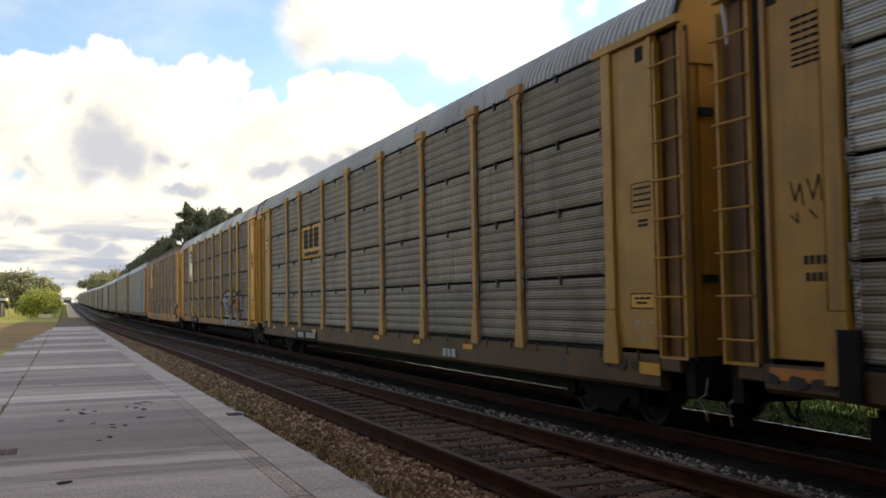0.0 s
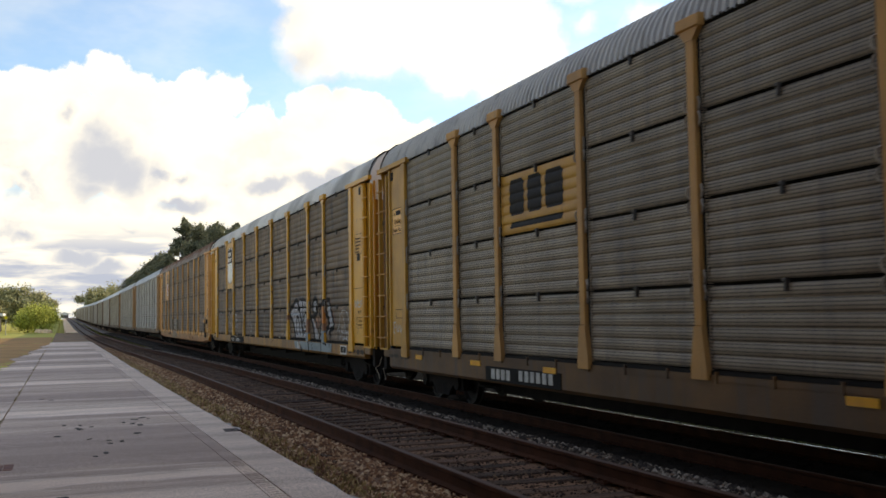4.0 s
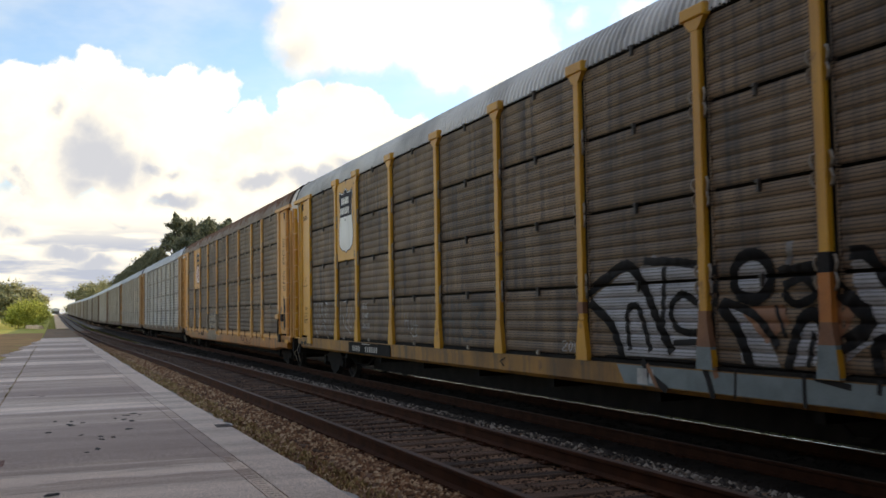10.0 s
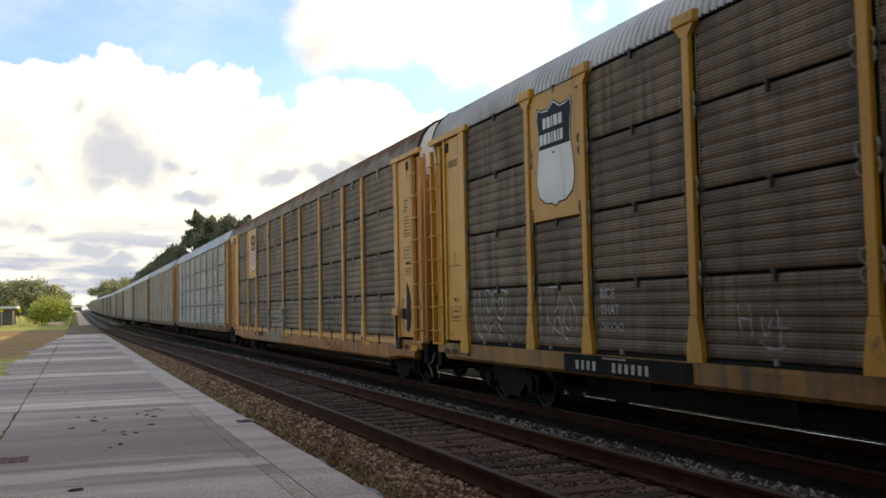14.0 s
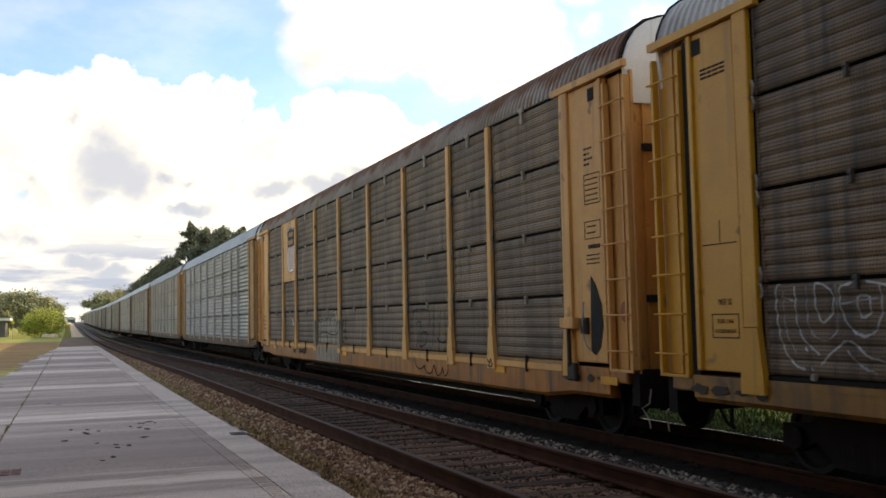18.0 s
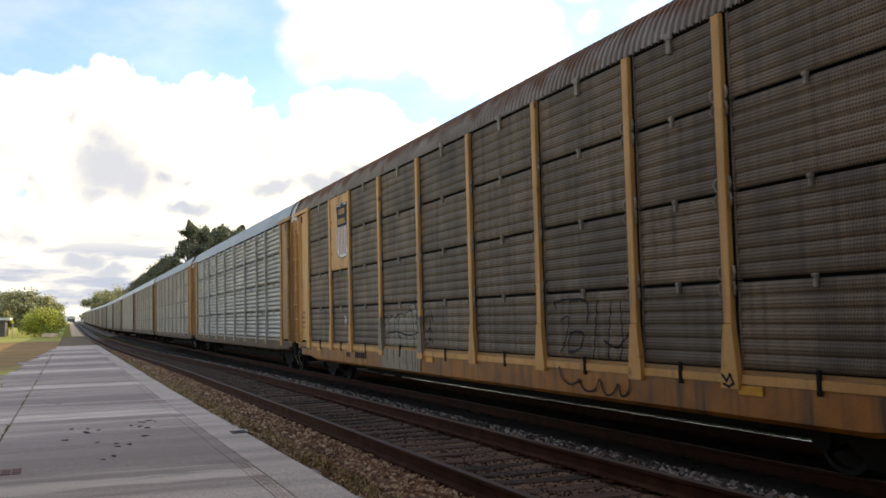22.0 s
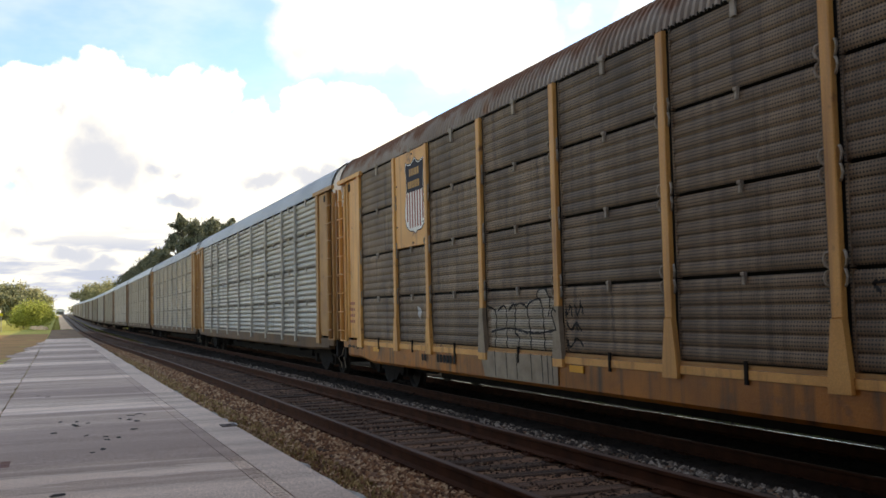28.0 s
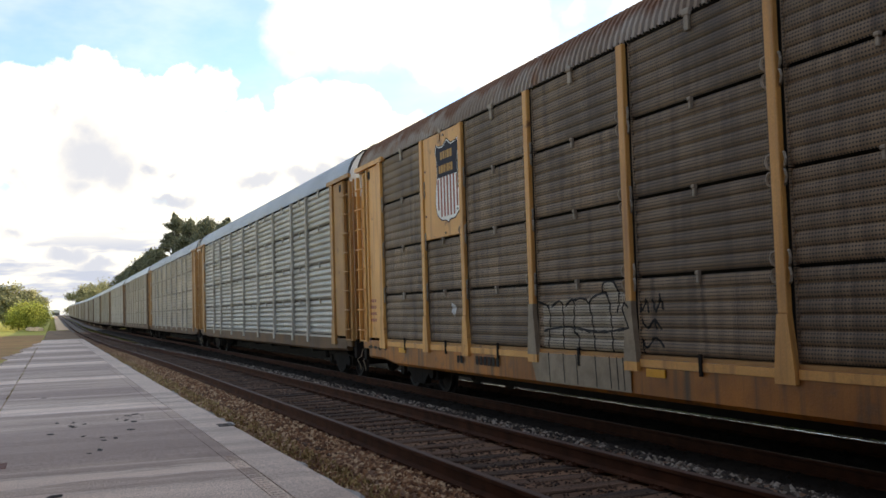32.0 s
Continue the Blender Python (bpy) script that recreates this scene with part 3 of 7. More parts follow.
        if smooth:
            me.polygons.foreach_set("use_smooth", [True] * len(me.polygons))
        return me


def part(name, shape, mat, parent, label="", smooth=False, at=None):
    """One mesh object under a thing or a part. A mesh that is shared takes the material on the object."""
    me = shape.mesh(name, None, smooth) if isinstance(shape, Shape) else shape
    ob = new(name, me)
    if not me.materials:
        me.materials.append(mat)
    elif me.materials[0] is not mat:
        ob.material_slots[0].link = "OBJECT"
        ob.material_slots[0].material = mat
    ob.parent = parent
    if at:
        ob.location = at
    if label:
        ob["label"] = label
    return ob


def thing(name, m, label, category, group="", kind=""):
    ob = new(name)
    ob.empty_display_size = 0.3
    ob.matrix_basis = m
    return tagged(ob, label, category, group, kind)


def solid(name, shape, mat, label, category="", kind="", smooth=False):
    ob = new(name, shape.mesh(name, mat, smooth) if isinstance(shape, Shape) else shape)
    return tagged(ob, label, category, "", kind)


SIDE_TURN = Matrix(((0, 0, -1, 0), (-1, 0, 0, 0), (0, 1, 0, 0), (0, 0, 0, 1)))    # writing that faces the platform


def lettering(text, size, mat, parent, y, z, x, align="CENTER", squeeze=1.0, turn=SIDE_TURN):
    """Stencilled words, y is along the car and z the base line."""
    c = bpy.data.curves.new("lettering", "FONT")
    c.body, c.size, c.align_x, c.extrude = text, size, align, 0.001
    c.materials.append(mat)
    ob = new("lettering", c)
    ob.parent = parent
    ob.matrix_basis = Matrix.Translation((x, y, z)) @ turn @ Matrix.Diagonal((squeeze, 1, 1, 1))
    return ob

# ---------------------------------------------------------------- railcars
POSTS = (4.87, 6.80, 9.54, 12.30, 15.16, 17.93, 20.70, 22.65)   # uprights along a car, from its leading coupler
BAY0, BAY1 = 2.15, 25.35                                         # the stretch with side panels
ROWS = ((1.115, 2.091), (2.109, 3.101), (3.119, 4.141), (4.159, 5.165))
SIDE = -1.50                                                     # outer face of the ribs; low x faces the platform
RIB, RIB_IN = 6, 0.020


def rib_profile(z0, z1, ribs=RIB, depth=RIB_IN):
    """Breakpoints (x, z) of a sheet pressed into rounded waves, between two heights."""
    pts, h = [], (z1 - z0) / ribs
    for i in range(ribs):
        for u, d in ((0.05, 0.88), (0.13, 0.50), (0.24, 0.22), (0.38, 0.04), (0.52, 0.0), (0.66, 0.10), (0.80, 0.34), (0.91, 0.66), (0.965, 0.90)):
            pts.append((SIDE + d * depth, z0 + (i + u) * h))
    return [(SIDE + depth, z0)] + pts + [(SIDE + depth, z1)]


PANEL_MESH = {}


def panel_mesh(width, height, depth=RIB_IN):
    """A pressed side panel with a flat rim, from y = 0, z = 0; one mesh for all of its size."""
    key = (round(width, 3), round(height, 3), depth)
    if key not in PANEL_MESH:
        s, p = Shape(), rib_profile(0.012, height - 0.012, RIB, depth)
        e = 0.035
        v = [(x, y, z) for x, z in p for y in (e, width - e)]
        s.add(v, [(2 * i, 2 * i + 1, 2 * i + 3, 2 * i + 2) for i in range(len(p) - 1)])
        s.box(SIDE - 0.004, SIDE + 0.05, 0, e, 0, height)
        s.box(SIDE - 0.004, SIDE + 0.05, width - e, width, 0, height)
        PANEL_MESH[key] = s.mesh("panel")
    return PANEL_MESH[key]


def roof_points(ribbed):
    """The rounded roof from one eave to the other."""
    half = [(-1.53, 5.19), (-1.50, 5.33), (-1.42, 5.53), (-1.30, 5.70), (-1.12, 5.83), (-0.85, 5.92), (-0.45, 5.97), (0, 5.98)]
    return half + [(-x, z) for x, z in half[-2::-1]]


def roof_mesh(y0, y1, pitch=0.145, depth=0.045):
    """Sheet with ribs across the car."""
    s, pts = Shape(), roof_points(True)
    n = int((y1 - y0) / pitch)
    ys = []
    for i in range(n):
        a = y0 + i * pitch
        ys += [(a, 0), (a + 0.42 * pitch, 0), (a + 0.55 * pitch, depth), (a + 0.87 * pitch, depth)]
    ys.append((y1, 0))
    v = []
    for y, d in ys:
        for x, z in pts:
            k = 1 - d / 1.5
            v.append((x * k, y, z - d * (0.3 + 0.7 * (z - 5.19) / 0.8)))
    m = len(pts)
    s.add(v, [(j * m + i, j * m + i + 1, (j + 1) * m + i + 1, (j + 1) * m + i) for j in range(len(ys) - 1) for i in range(m - 1)])
    return s.mesh("roof")


def post_shape(width, cap, foot_w, foot_top=1.62, bottom=0.90, top=5.17):
    """An upright with a flared foot and, on some cars, a T-shaped head."""
    s, w = Shape(), width / 2
    s.box(-1.565, -1.50, -w, w, foot_top, top, 0.012)
    s.plate([(-w, foot_top), (-foot_w, bottom + 0.12), (-foot_w, bottom), (foot_w, bottom), (foot_w, bottom + 0.12), (w, foot_top)], -1.575, -1.50)
    if cap:
        s.box(-1.60, -1.50, -0.23, 0.23, top - 0.02, top + 0.13, 0.015)
        s.plate([(-w, top - 0.16), (w, top - 0.16), (0.2, top - 0.02), (-0.2, top - 0.02)], -1.572, -1.50)
    return s.mesh("post")


def clip_shape():
    """The keeper that hangs over the joint of two panels."""
    s = Shape()
    s.box(-1.535, -1.495, -0.022, 0.022, -0.11, 0.03, 0.006)
    s.box(-1.545, -1.50, -0.035, 0.035, -0.015, 0.025, 0.006)
    return s.mesh("keeper")


def loop_shape():
    """A bent rod bracket beside an upright, over the joint of two panels."""
    return Shape().path([(-1.515, 0.0, 0.17), (-1.545, 0.045, 0.15), (-1.55, 0.065, 0.09), (-1.545, 0.045, 0.035), (-1.52, 0.005, 0.0), (-1.545, 0.045, -0.035), (-1.55, 0.065, -0.09), (-1.545, 0.045, -0.15), (-1.515, 0.0, -0.17)], 0.016).mesh("bracket")


CLIP, LOOP = clip_shape(), loop_shape()


def ladder(parent, mat, rung_mat, y0, y1, z0=1.0, z1=5.0, first=1.28, name="ladder"):
    """Stiles with rungs, over a recessed bay at the car's corner."""
    a, b = min(y0, y1), max(y0, y1)
    s = Shape()
    s.box(-1.555, -1.47, a, a + 0.06, z0, z1, 0.008)
    s.box(-1.555, -1.47, b - 0.06, b, z0, z1, 0.008)
    s.box(-1.55, -1.47, a, b, z0, z0 + 0.035)
    lad = part(name, s, mat, parent)
    r = Shape().rod((-1.60, a - 0.01, 0), (-1.60, b + 0.01, 0), 0.014)
    r.rod((-1.60, a + 0.02, 0), (-1.55, a + 0.02, 0), 0.012).rod((-1.60, b - 0.02, 0), (-1.55, b - 0.02, 0), 0.012)
    rm = r.mesh("rung")
    z = first
    while z < z1 - 0.05:
        part("rung", rm, rung_mat, lad, at=(0, 0, z))
        z += 0.485


def wheel_mesh():
    s = Shape()
    for side in (-1, 1):
        x = side * 0.7525
        prof = [(0.10, -0.075), (0.34, -0.035), (0.37, -0.065), (0.455, -0.065), (0.455, -0.035), (0.42, -0.025), (0.41, 0.07), (0.36, 0.07), (0.33, 0.02), (0.10, 0.075)]
        n = 28
        v = []
        for i in range(n):
            a = 2 * math.pi * i / n
            v += [(x + side * d, r * math.cos(a), r * math.sin(a)) for r, d in prof]
        m = len(prof)
        s.add(v, [(i * m + j, i * m + (j + 1) % m, ((i + 1) % n) * m + (j + 1) % m, ((i + 1) % n) * m + j) for i in range(n) for j in range(m)])
        for i in range(6):     # cast marks on the web
            a = 2 * math.pi * i / 6
            s.box(x + side * 0.028 - 0.01, x + side * 0.028 + 0.01, 0.22 * math.cos(a) - 0.03, 0.22 * math.cos(a) + 0.03, 0.22 * math.sin(a) - 0.03, 0.22 * math.sin(a) + 0.03)
    s.rod((-1.02, 0, 0), (1.02, 0, 0), 0.085, 12)
    return s.mesh("wheelset")


WHEELS = wheel_mesh()
SPINNERS = []


def truck_mesh():
    """Side frames, bolster, springs and brake beams of a two-axle bogie."""
    s = Shape()
    for x in (-1.0, 1.0):
        out = [(-1.12, 0.30), (-1.12, 0.56), (-0.70, 0.60), (-0.42, 0.74), (0.42, 0.74), (0.70, 0.60), (1.12, 0.56), (1.12, 0.30), (0.90, 0.26),
               (0.62, 0.40), (0.40, 0.24), (0.36, 0.16), (-0.36, 0.16), (-0.40, 0.24), (-0.62, 0.40), (-0.90, 0.26)]
        s.plate(out, x - 0.07, x + 0.07)
        for y in (-0.89, 0.89):
            s.rod((x - 0.13, y, 0.42), (x + 0.13, y, 0.42), 0.13, 10)
        for y in (-0.2, -0.07, 0.07, 0.2):
            s.rod((x - 0.02, y, 0.18), (x - 0.02, y, 0.46), 0.055, 8)
    s.box(-1.05, 1.05, -0.2, 0.2, 0.46, 0.70)
    for y in (-0.36, 0.36):
        s.box(-0.75, 0.75, y - 0.05, y + 0.05, 0.28, 0.40)
    return s.mesh("truck")


TRUCK = truck_mesh()


def end_shape(y, out, mat):
    """The ribbed end wall; out is the way it faces along the car."""
    prof = []
    for i in range(9):
        x = -1.2 + i * 0.3
        prof += [(x - 0.14, 0.0), (x - 0.02, 0.0), (x - 0.02, 0.035), (x + 0.02, 0.035), (x + 0.02, 0.0)]
    prof = [(-1.42, 0.0)] + prof + [(1.42, 0.0), (1.42, -0.06), (-1.42, -0.06)]
    n = len(prof)
    v = [(x, y + out * d, z) for z in (1.0, 4.655) for x, d in prof]
    return Shape().add(v, [(i, (i + 1) % n, n + (i + 1) % n, n + i) for i in range(n)] + [tuple(range(n)), tuple(range(n, 2 * n))])


def autorack(name, label, y_start, look_of, length):
    """One tall car in full detail. look_of: dict of its paints and marks."""
    g = look_of
    bay1, posts = length - 2.2, g["posts"]
    car = thing(name, pose(FAR_X, y_start, 0), label, "railcar", "cars of the freight train")
    # underframe
    s, deep = Shape(), g.get("sill_z", 0.70)
    tip = g.get("sill_tip", 0.745)

    def sill(side):
        """A side sill that is deeper between the trucks."""
        v, ys = [], ((0.95, tip), (2.0, tip), (2.9, deep), (length - 2.9, deep), (length - 2.0, tip), (length - 0.95, tip))
        for y, z in ys:
            v += [(side * a, y, b) for a, b in ((1.52, 0.99), (1.52, z + 0.055), (1.47, z), (1.36, z), (1.36, 1.06), (1.53, 1.06), (1.53, 0.99))]
        f = [(j * 7 + i, j * 7 + (i + 1) % 7, j * 7 + 7 + (i + 1) % 7, j * 7 + 7 + i) for j in range(5) for i in range(7)]
        return s.add(v, f + [tuple(range(7))[::-1], tuple(range(35, 42))])

    sill(-1)
    for k in range(26 if g.get("stubs") else 0):      # stubs standing on the sill
        y = 1.4 + k * 0.96
        s.box(-1.545, -1.50, y, y + 0.03, 0.97, 1.10)
    part("side_sill", s, g["sill"], car)
    s = Shape()
    sill(1)
    part("side_sill", s, g["sill"], car)
    s = Shape()
    s.box(-1.44, 1.44, 0.34, length - 0.34, 0.99, 1.055)
    s.box(-0.22, 0.22, 0.75, length - 0.75, 0.55, 0.99)
    s.box(-0.45, 0.45, 4.7, length - 4.7, 0.262, 0.99)
    for k in range(7):
        y = 5.2 + k * (length - 10.4) / 6
        s.box(-1.36, 1.36, y - 0.07, y + 0.07, 0.60, 0.99)
    part("underframe", s, BLACK_STEEL_AND_SHADE, car)
    for a, b, c, d in ((0.32, 0.50, 0.505, 0.948), (length - 0.50, length - 0.32, length - 0.948, length - 0.505)):
        part("end_sill", Shape().box(-1.45, 1.45, a, b, 0.58, 1.055), BRAKE_IRON, car)
        part("sill_step", Shape().box(-1.52, -1.445, c, d, 0.86, 1.05, 0.02), g["sill"], car)
    # side panels
    edges = [BAY0, *posts, bay1]
    for i in range(len(edges) - 1):
        gap = g.get("gap", 0.13)         # dark slot between an upright and the panels
        a, b = edges[i] + (gap if i else 0.03), edges[i + 1] - (gap if i + 1 < len(edges) - 1 else 0.03)
        for r, (z0, z1) in enumerate(ROWS):
            if (i, r) in g.get("no_panel", ()):
                continue
            mat = g.get("odd_panels", {}).get((i, r), g["panel"])
            part("panel", panel_mesh(b - a, z1 - z0, g.get("rib", RIB_IN)), mat, car, at=(0, a, z0))
    # uprights
    pm = post_shape(g.get("post_w", 0.15), g["cap"], g.get("foot_w", 0.15), bottom=g.get("foot", 0.90))
    for y in posts:
        part("post", pm, g["post"], car, at=(0, y, 0))
    em = post_shape(0.24, False, 0.19)
    part("end_post", em, g["end"], car, at=(0, BAY0 - 0.13, 0))
    part("end_post", em, g["end"], car, at=(0, bay1 + 0.13, 0))
    # rail along the top of the panels, black for the eave's shadow; rail under them
    s = Shape().box(-1.495, -1.42, BAY0 - 0.2, bay1 + 0.2, 5.168, 5.235, 0.012)
    part("top_rail", s, BLACK_STEEL_AND_SHADE, car)
    s = Shape().box(-1.51, -1.42, BAY0 - 0.2, bay1 + 0.2, 1.062, 1.108)
    part("bottom_rail", s, g.get("bottom_rail", BLACK_STEEL_AND_SHADE), car)
    # keepers at the joints and brackets beside the uprights
    for i in range(len(edges) - 1):
        y = (edges[i] + edges[i + 1]) / 2
        for z in (2.10, 3.11, 4.15, 5.18):
            k = part("keeper", CLIP, g.get("clip", CLIP_DARK), car, at=(0, y, z))
            if z > 5 and not g["cap"]:
                k.scale = (1, 2.0, 1.9)
    for y in posts:
        for z in (2.10, 3.11, 4.15):
            part("bracket", LOOP, g.get("loop", CLIP_STEEL), car, at=(0, y + 0.085, z))
            b = part("bracket", LOOP, g.get("loop", CLIP_STEEL), car, at=(0, y - 0.085, z))
            b.scale = (1, -1, 1)
    for y, k in ((BAY0 + 0.0, 1), (bay1, -1)):
        for z in (2.10, 3.11, 4.15):
            b = part("bracket", LOOP, g.get("loop", CLIP_STEEL), car, at=(0, y, z))
            b.scale = (1, k, 1)
    # far side; a deck; an added sheet with the inside's shade in its colour
    s = Shape()
    s.box(1.44, 1.50, 0.5, length - 0.5, 1.06, 5.2)
    part("far_side", s, g["panel"], car)
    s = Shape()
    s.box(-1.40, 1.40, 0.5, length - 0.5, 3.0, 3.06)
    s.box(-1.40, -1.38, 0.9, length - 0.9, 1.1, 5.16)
    part("inner_deck", s, g.get("inner", BLACK_STEEL_AND_SHADE), car)
    part("roof", roof_mesh(0.42, length - 0.42), g["roof"], car)
    # car ends
    for y, out in ((0.42, -1), (length - 0.42, 1)):
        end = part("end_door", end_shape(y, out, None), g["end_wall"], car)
        # black blocks stand for the shade in square holes of the end
        for z in (1.95, 4.0):
            a, b = sorted((y + out * 0.04, y + out * 0.10))
            part("door_latch", Shape().box(-1.26, -1.06, a, b, z, z + 0.10), RUBBER_AND_GAP, end)
        pts = [p for p in roof_points(False)]
        m = len(pts)
        s = Shape()
        v = [(x * 0.985, y, z - 0.02) for x, z in pts] + [(x * 0.985, y + out * 0.05, z - 0.02) for x, z in pts]
        v += [(-1.44, y, 4.66), (1.44, y, 4.66), (-1.44, y + out * 0.05, 4.66), (1.44, y + out * 0.05, 4.66)]
        f = [tuple(range(m)) + (2 * m + 1, 2 * m), tuple(range(m, 2 * m))[::-1] + (2 * m + 2, 2 * m + 3)]
        f += [(i, i + 1, m + i + 1, m + i) for i in range(m - 1)] + [(0, m, 2 * m + 2, 2 * m), (m - 1, 2 * m - 1, 2 * m + 3, 2 * m + 1)]
        s.add(v, f)
        part("end_cap", s, g.get("cap_paint", CAP_WHITE), end, "painted end cap under the roof")
        s = Shape()
        s.path([(x * 1.01, y - out * 0.01, z + 0.006) for x, z in pts], 0.013)
        part("roof_seal", s, RUBBER_AND_GAP, car)
        # corner bay: plate, recess and ladder
        k = -out                                     # from the end inwards along the car
        e = 0.30 if out < 0 else length - 0.30
        def span(a, b):
            return sorted((e + k * a, e + k * b))
        slit = 0.76 if out > 0 else 0.60
        p0, p1 = span(slit, BAY0 - 0.55)
        s = Shape()
        s.box(-1.52, -1.46, p0, p1, 1.12, 5.12, 0.01)
        if g.get("fold", True):
            q0, q1 = span(slit + 0.02, slit + 0.10)
            s.box(-1.56, -1.50, q0, q1, 1.12, 5.12, 0.01)
        part("corner_plate", s, g["end"], car)
        # a black box puts the shade of this gap into colour
        if out > 0:
            p0, p1 = span(0.605, 0.755)
            part("corner_gap", Shape().box(-1.49, -1.42, p0, p1, 1.02, 5.12), RUBBER_AND_GAP, car)
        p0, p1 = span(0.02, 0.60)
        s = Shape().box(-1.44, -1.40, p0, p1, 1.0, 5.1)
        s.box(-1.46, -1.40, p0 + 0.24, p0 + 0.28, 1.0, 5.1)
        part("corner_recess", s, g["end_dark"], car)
        ladder(car, g["end"], g["end"], e + k * 0.0, e + k * 0.60, 1.02, 5.02, 1.30)
        p0, p1 = span(0.0, BAY0 - 0.1)
        s = Shape()
        s.plate([(p0, 5.135), (p1, 5.135), (p1, 5.235), (p0, 5.235)], -1.585, -1.50)
        part("corner_header", s, g["end"], car)
        # the slot's shade is a black box on the plate
        p0, p1 = span(0.85, 1.02)
        s = Shape().box(-1.528, -1.50, p0, p1, 4.86, 5.05)
        part("latch_slot", s, RUBBER_AND_GAP, car)
        # coupler and air hose
        s = Shape()
        yy = sorted((e + k * 0.35, e - k * 0.20))
        s.box(-0.14, 0.14, yy[0], yy[1], 0.66, 0.90)
        s.box(-0.20, 0.20, *sorted((e - k * 0.05, e - k * 0.30)), 0.62, 0.94)
        part("coupler", s, BRAKE_IRON, car)
        s = Shape()
        s.path([(-0.35, e, 0.78), (-0.36, e - k * 0.15, 0.60), (-0.30, e - k * 0.26, 0.34), (-0.22, e - k * 0.30, 0.26)], 0.025)
        part("air_hose", s, RUBBER_AND_GAP, car)
        s = Shape()
        s.path([(-1.30, e - k * 0.02, 0.80), (-1.36, e - k * 0.06, 0.62), (-1.46, e - k * 0.04, 0.56), (-1.40, e - k * 0.10, 0.42), (-1.38, e - k * 0.10, 0.30)], 0.010)
        part("uncoupling_lever", s, CLIP_STEEL, car)
    # running gear
    for y in (3.05, length - 3.05):
        t = part("truck", TRUCK, BRAKE_IRON, car, at=(0, y, 0))
        for d in (-0.89, 0.89):
            w = part("wheelset", WHEELS, WHEEL_STEEL, t, at=(0, d, 0.42))
            SPINNERS.append((w, d))
    s = Shape()
    for a, k in ((4.4, 1), (length - 4.4, -1)):
        s.path([(-1.1, a, 0.76), (-1.0, a + k * 0.5, 0.44), (-0.8, a + k * 0.9, 0.40), (-0.7, a + k * 1.5, 0.72)], 0.03)
    s.path([(-0.6, 4.4, 0.70), (-0.6, length - 4.4, 0.70)], 0.03)
    part("brake_gear", s, BLACK_STEEL_AND_SHADE, car)
    return car


def plain_autorack(name, label, y_start, g):
    """A car far down the train: panels, uprights, roof, ends and running gear."""
    car = thing(name, pose(FAR_X, y_start, 0), label, "railcar", "cars of the freight train")
    s = Shape()
    s.box(-1.53, 1.53, 0.5, CAR - 0.5, 0.745, 1.06)
    part("underframe", s, g["sill"], car)
    edges = [BAY0, *POSTS, BAY1]
    for z0, z1 in ROWS:
        s, p = Shape(), rib_profile(z0, z1, RIB, 0.055)
        v = [(x, y, z) for x, z in p for y in (BAY0, BAY1)]
        s.add(v, [(2 * i, 2 * i + 1, 2 * i + 3, 2 * i + 2) for i in range(len(p) - 1)])
        part("side_panel", s, g["panel"], car)
    pm = post_shape(0.15, False, 0.13)
    for y in POSTS:
        part("post", pm, g["post"], car, at=(0, y, 0))
    s = Shape()
    s.box(-1.52, -1.40, 0.95, BAY0, 1.06, 5.15)
    s.box(-1.44, -1.40, 0.36, 0.95, 1.06, 5.15)
    part("corner_plate", s, g["end"], car)
    s = Shape()
    s.box(-1.52, -1.40, BAY1, CAR - 0.95, 1.06, 5.15)
    s.box(-1.44, -1.40, CAR - 0.95, CAR - 0.36, 1.06, 5.15)
    part("corner_plate", s, g["end"], car)
    s = Shape()
    s.box(-1.42, 1.42, 0.38, 0.44, 1.0, 5.2)
    part("end_wall", s, g["end_wall"], car)
    # added black block whose colour stands for the shaded inside
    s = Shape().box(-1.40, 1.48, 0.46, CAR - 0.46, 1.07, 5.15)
    part("inner_body", s, BLACK_STEEL_AND_SHADE, car)
    part("roof", roof_mesh(0.36, CAR - 0.36, 0.9, 0.01), g["roof"], car)
    for y in (3.05, CAR - 3.05):
        t = part("truck", TRUCK, BRAKE_IRON, car, at=(0, y, 0))
        for d in (-0.89, 0.89):
            part("wheelset", WHEELS, WHEEL_STEEL, t, at=(0, d, 0.42))
    return car


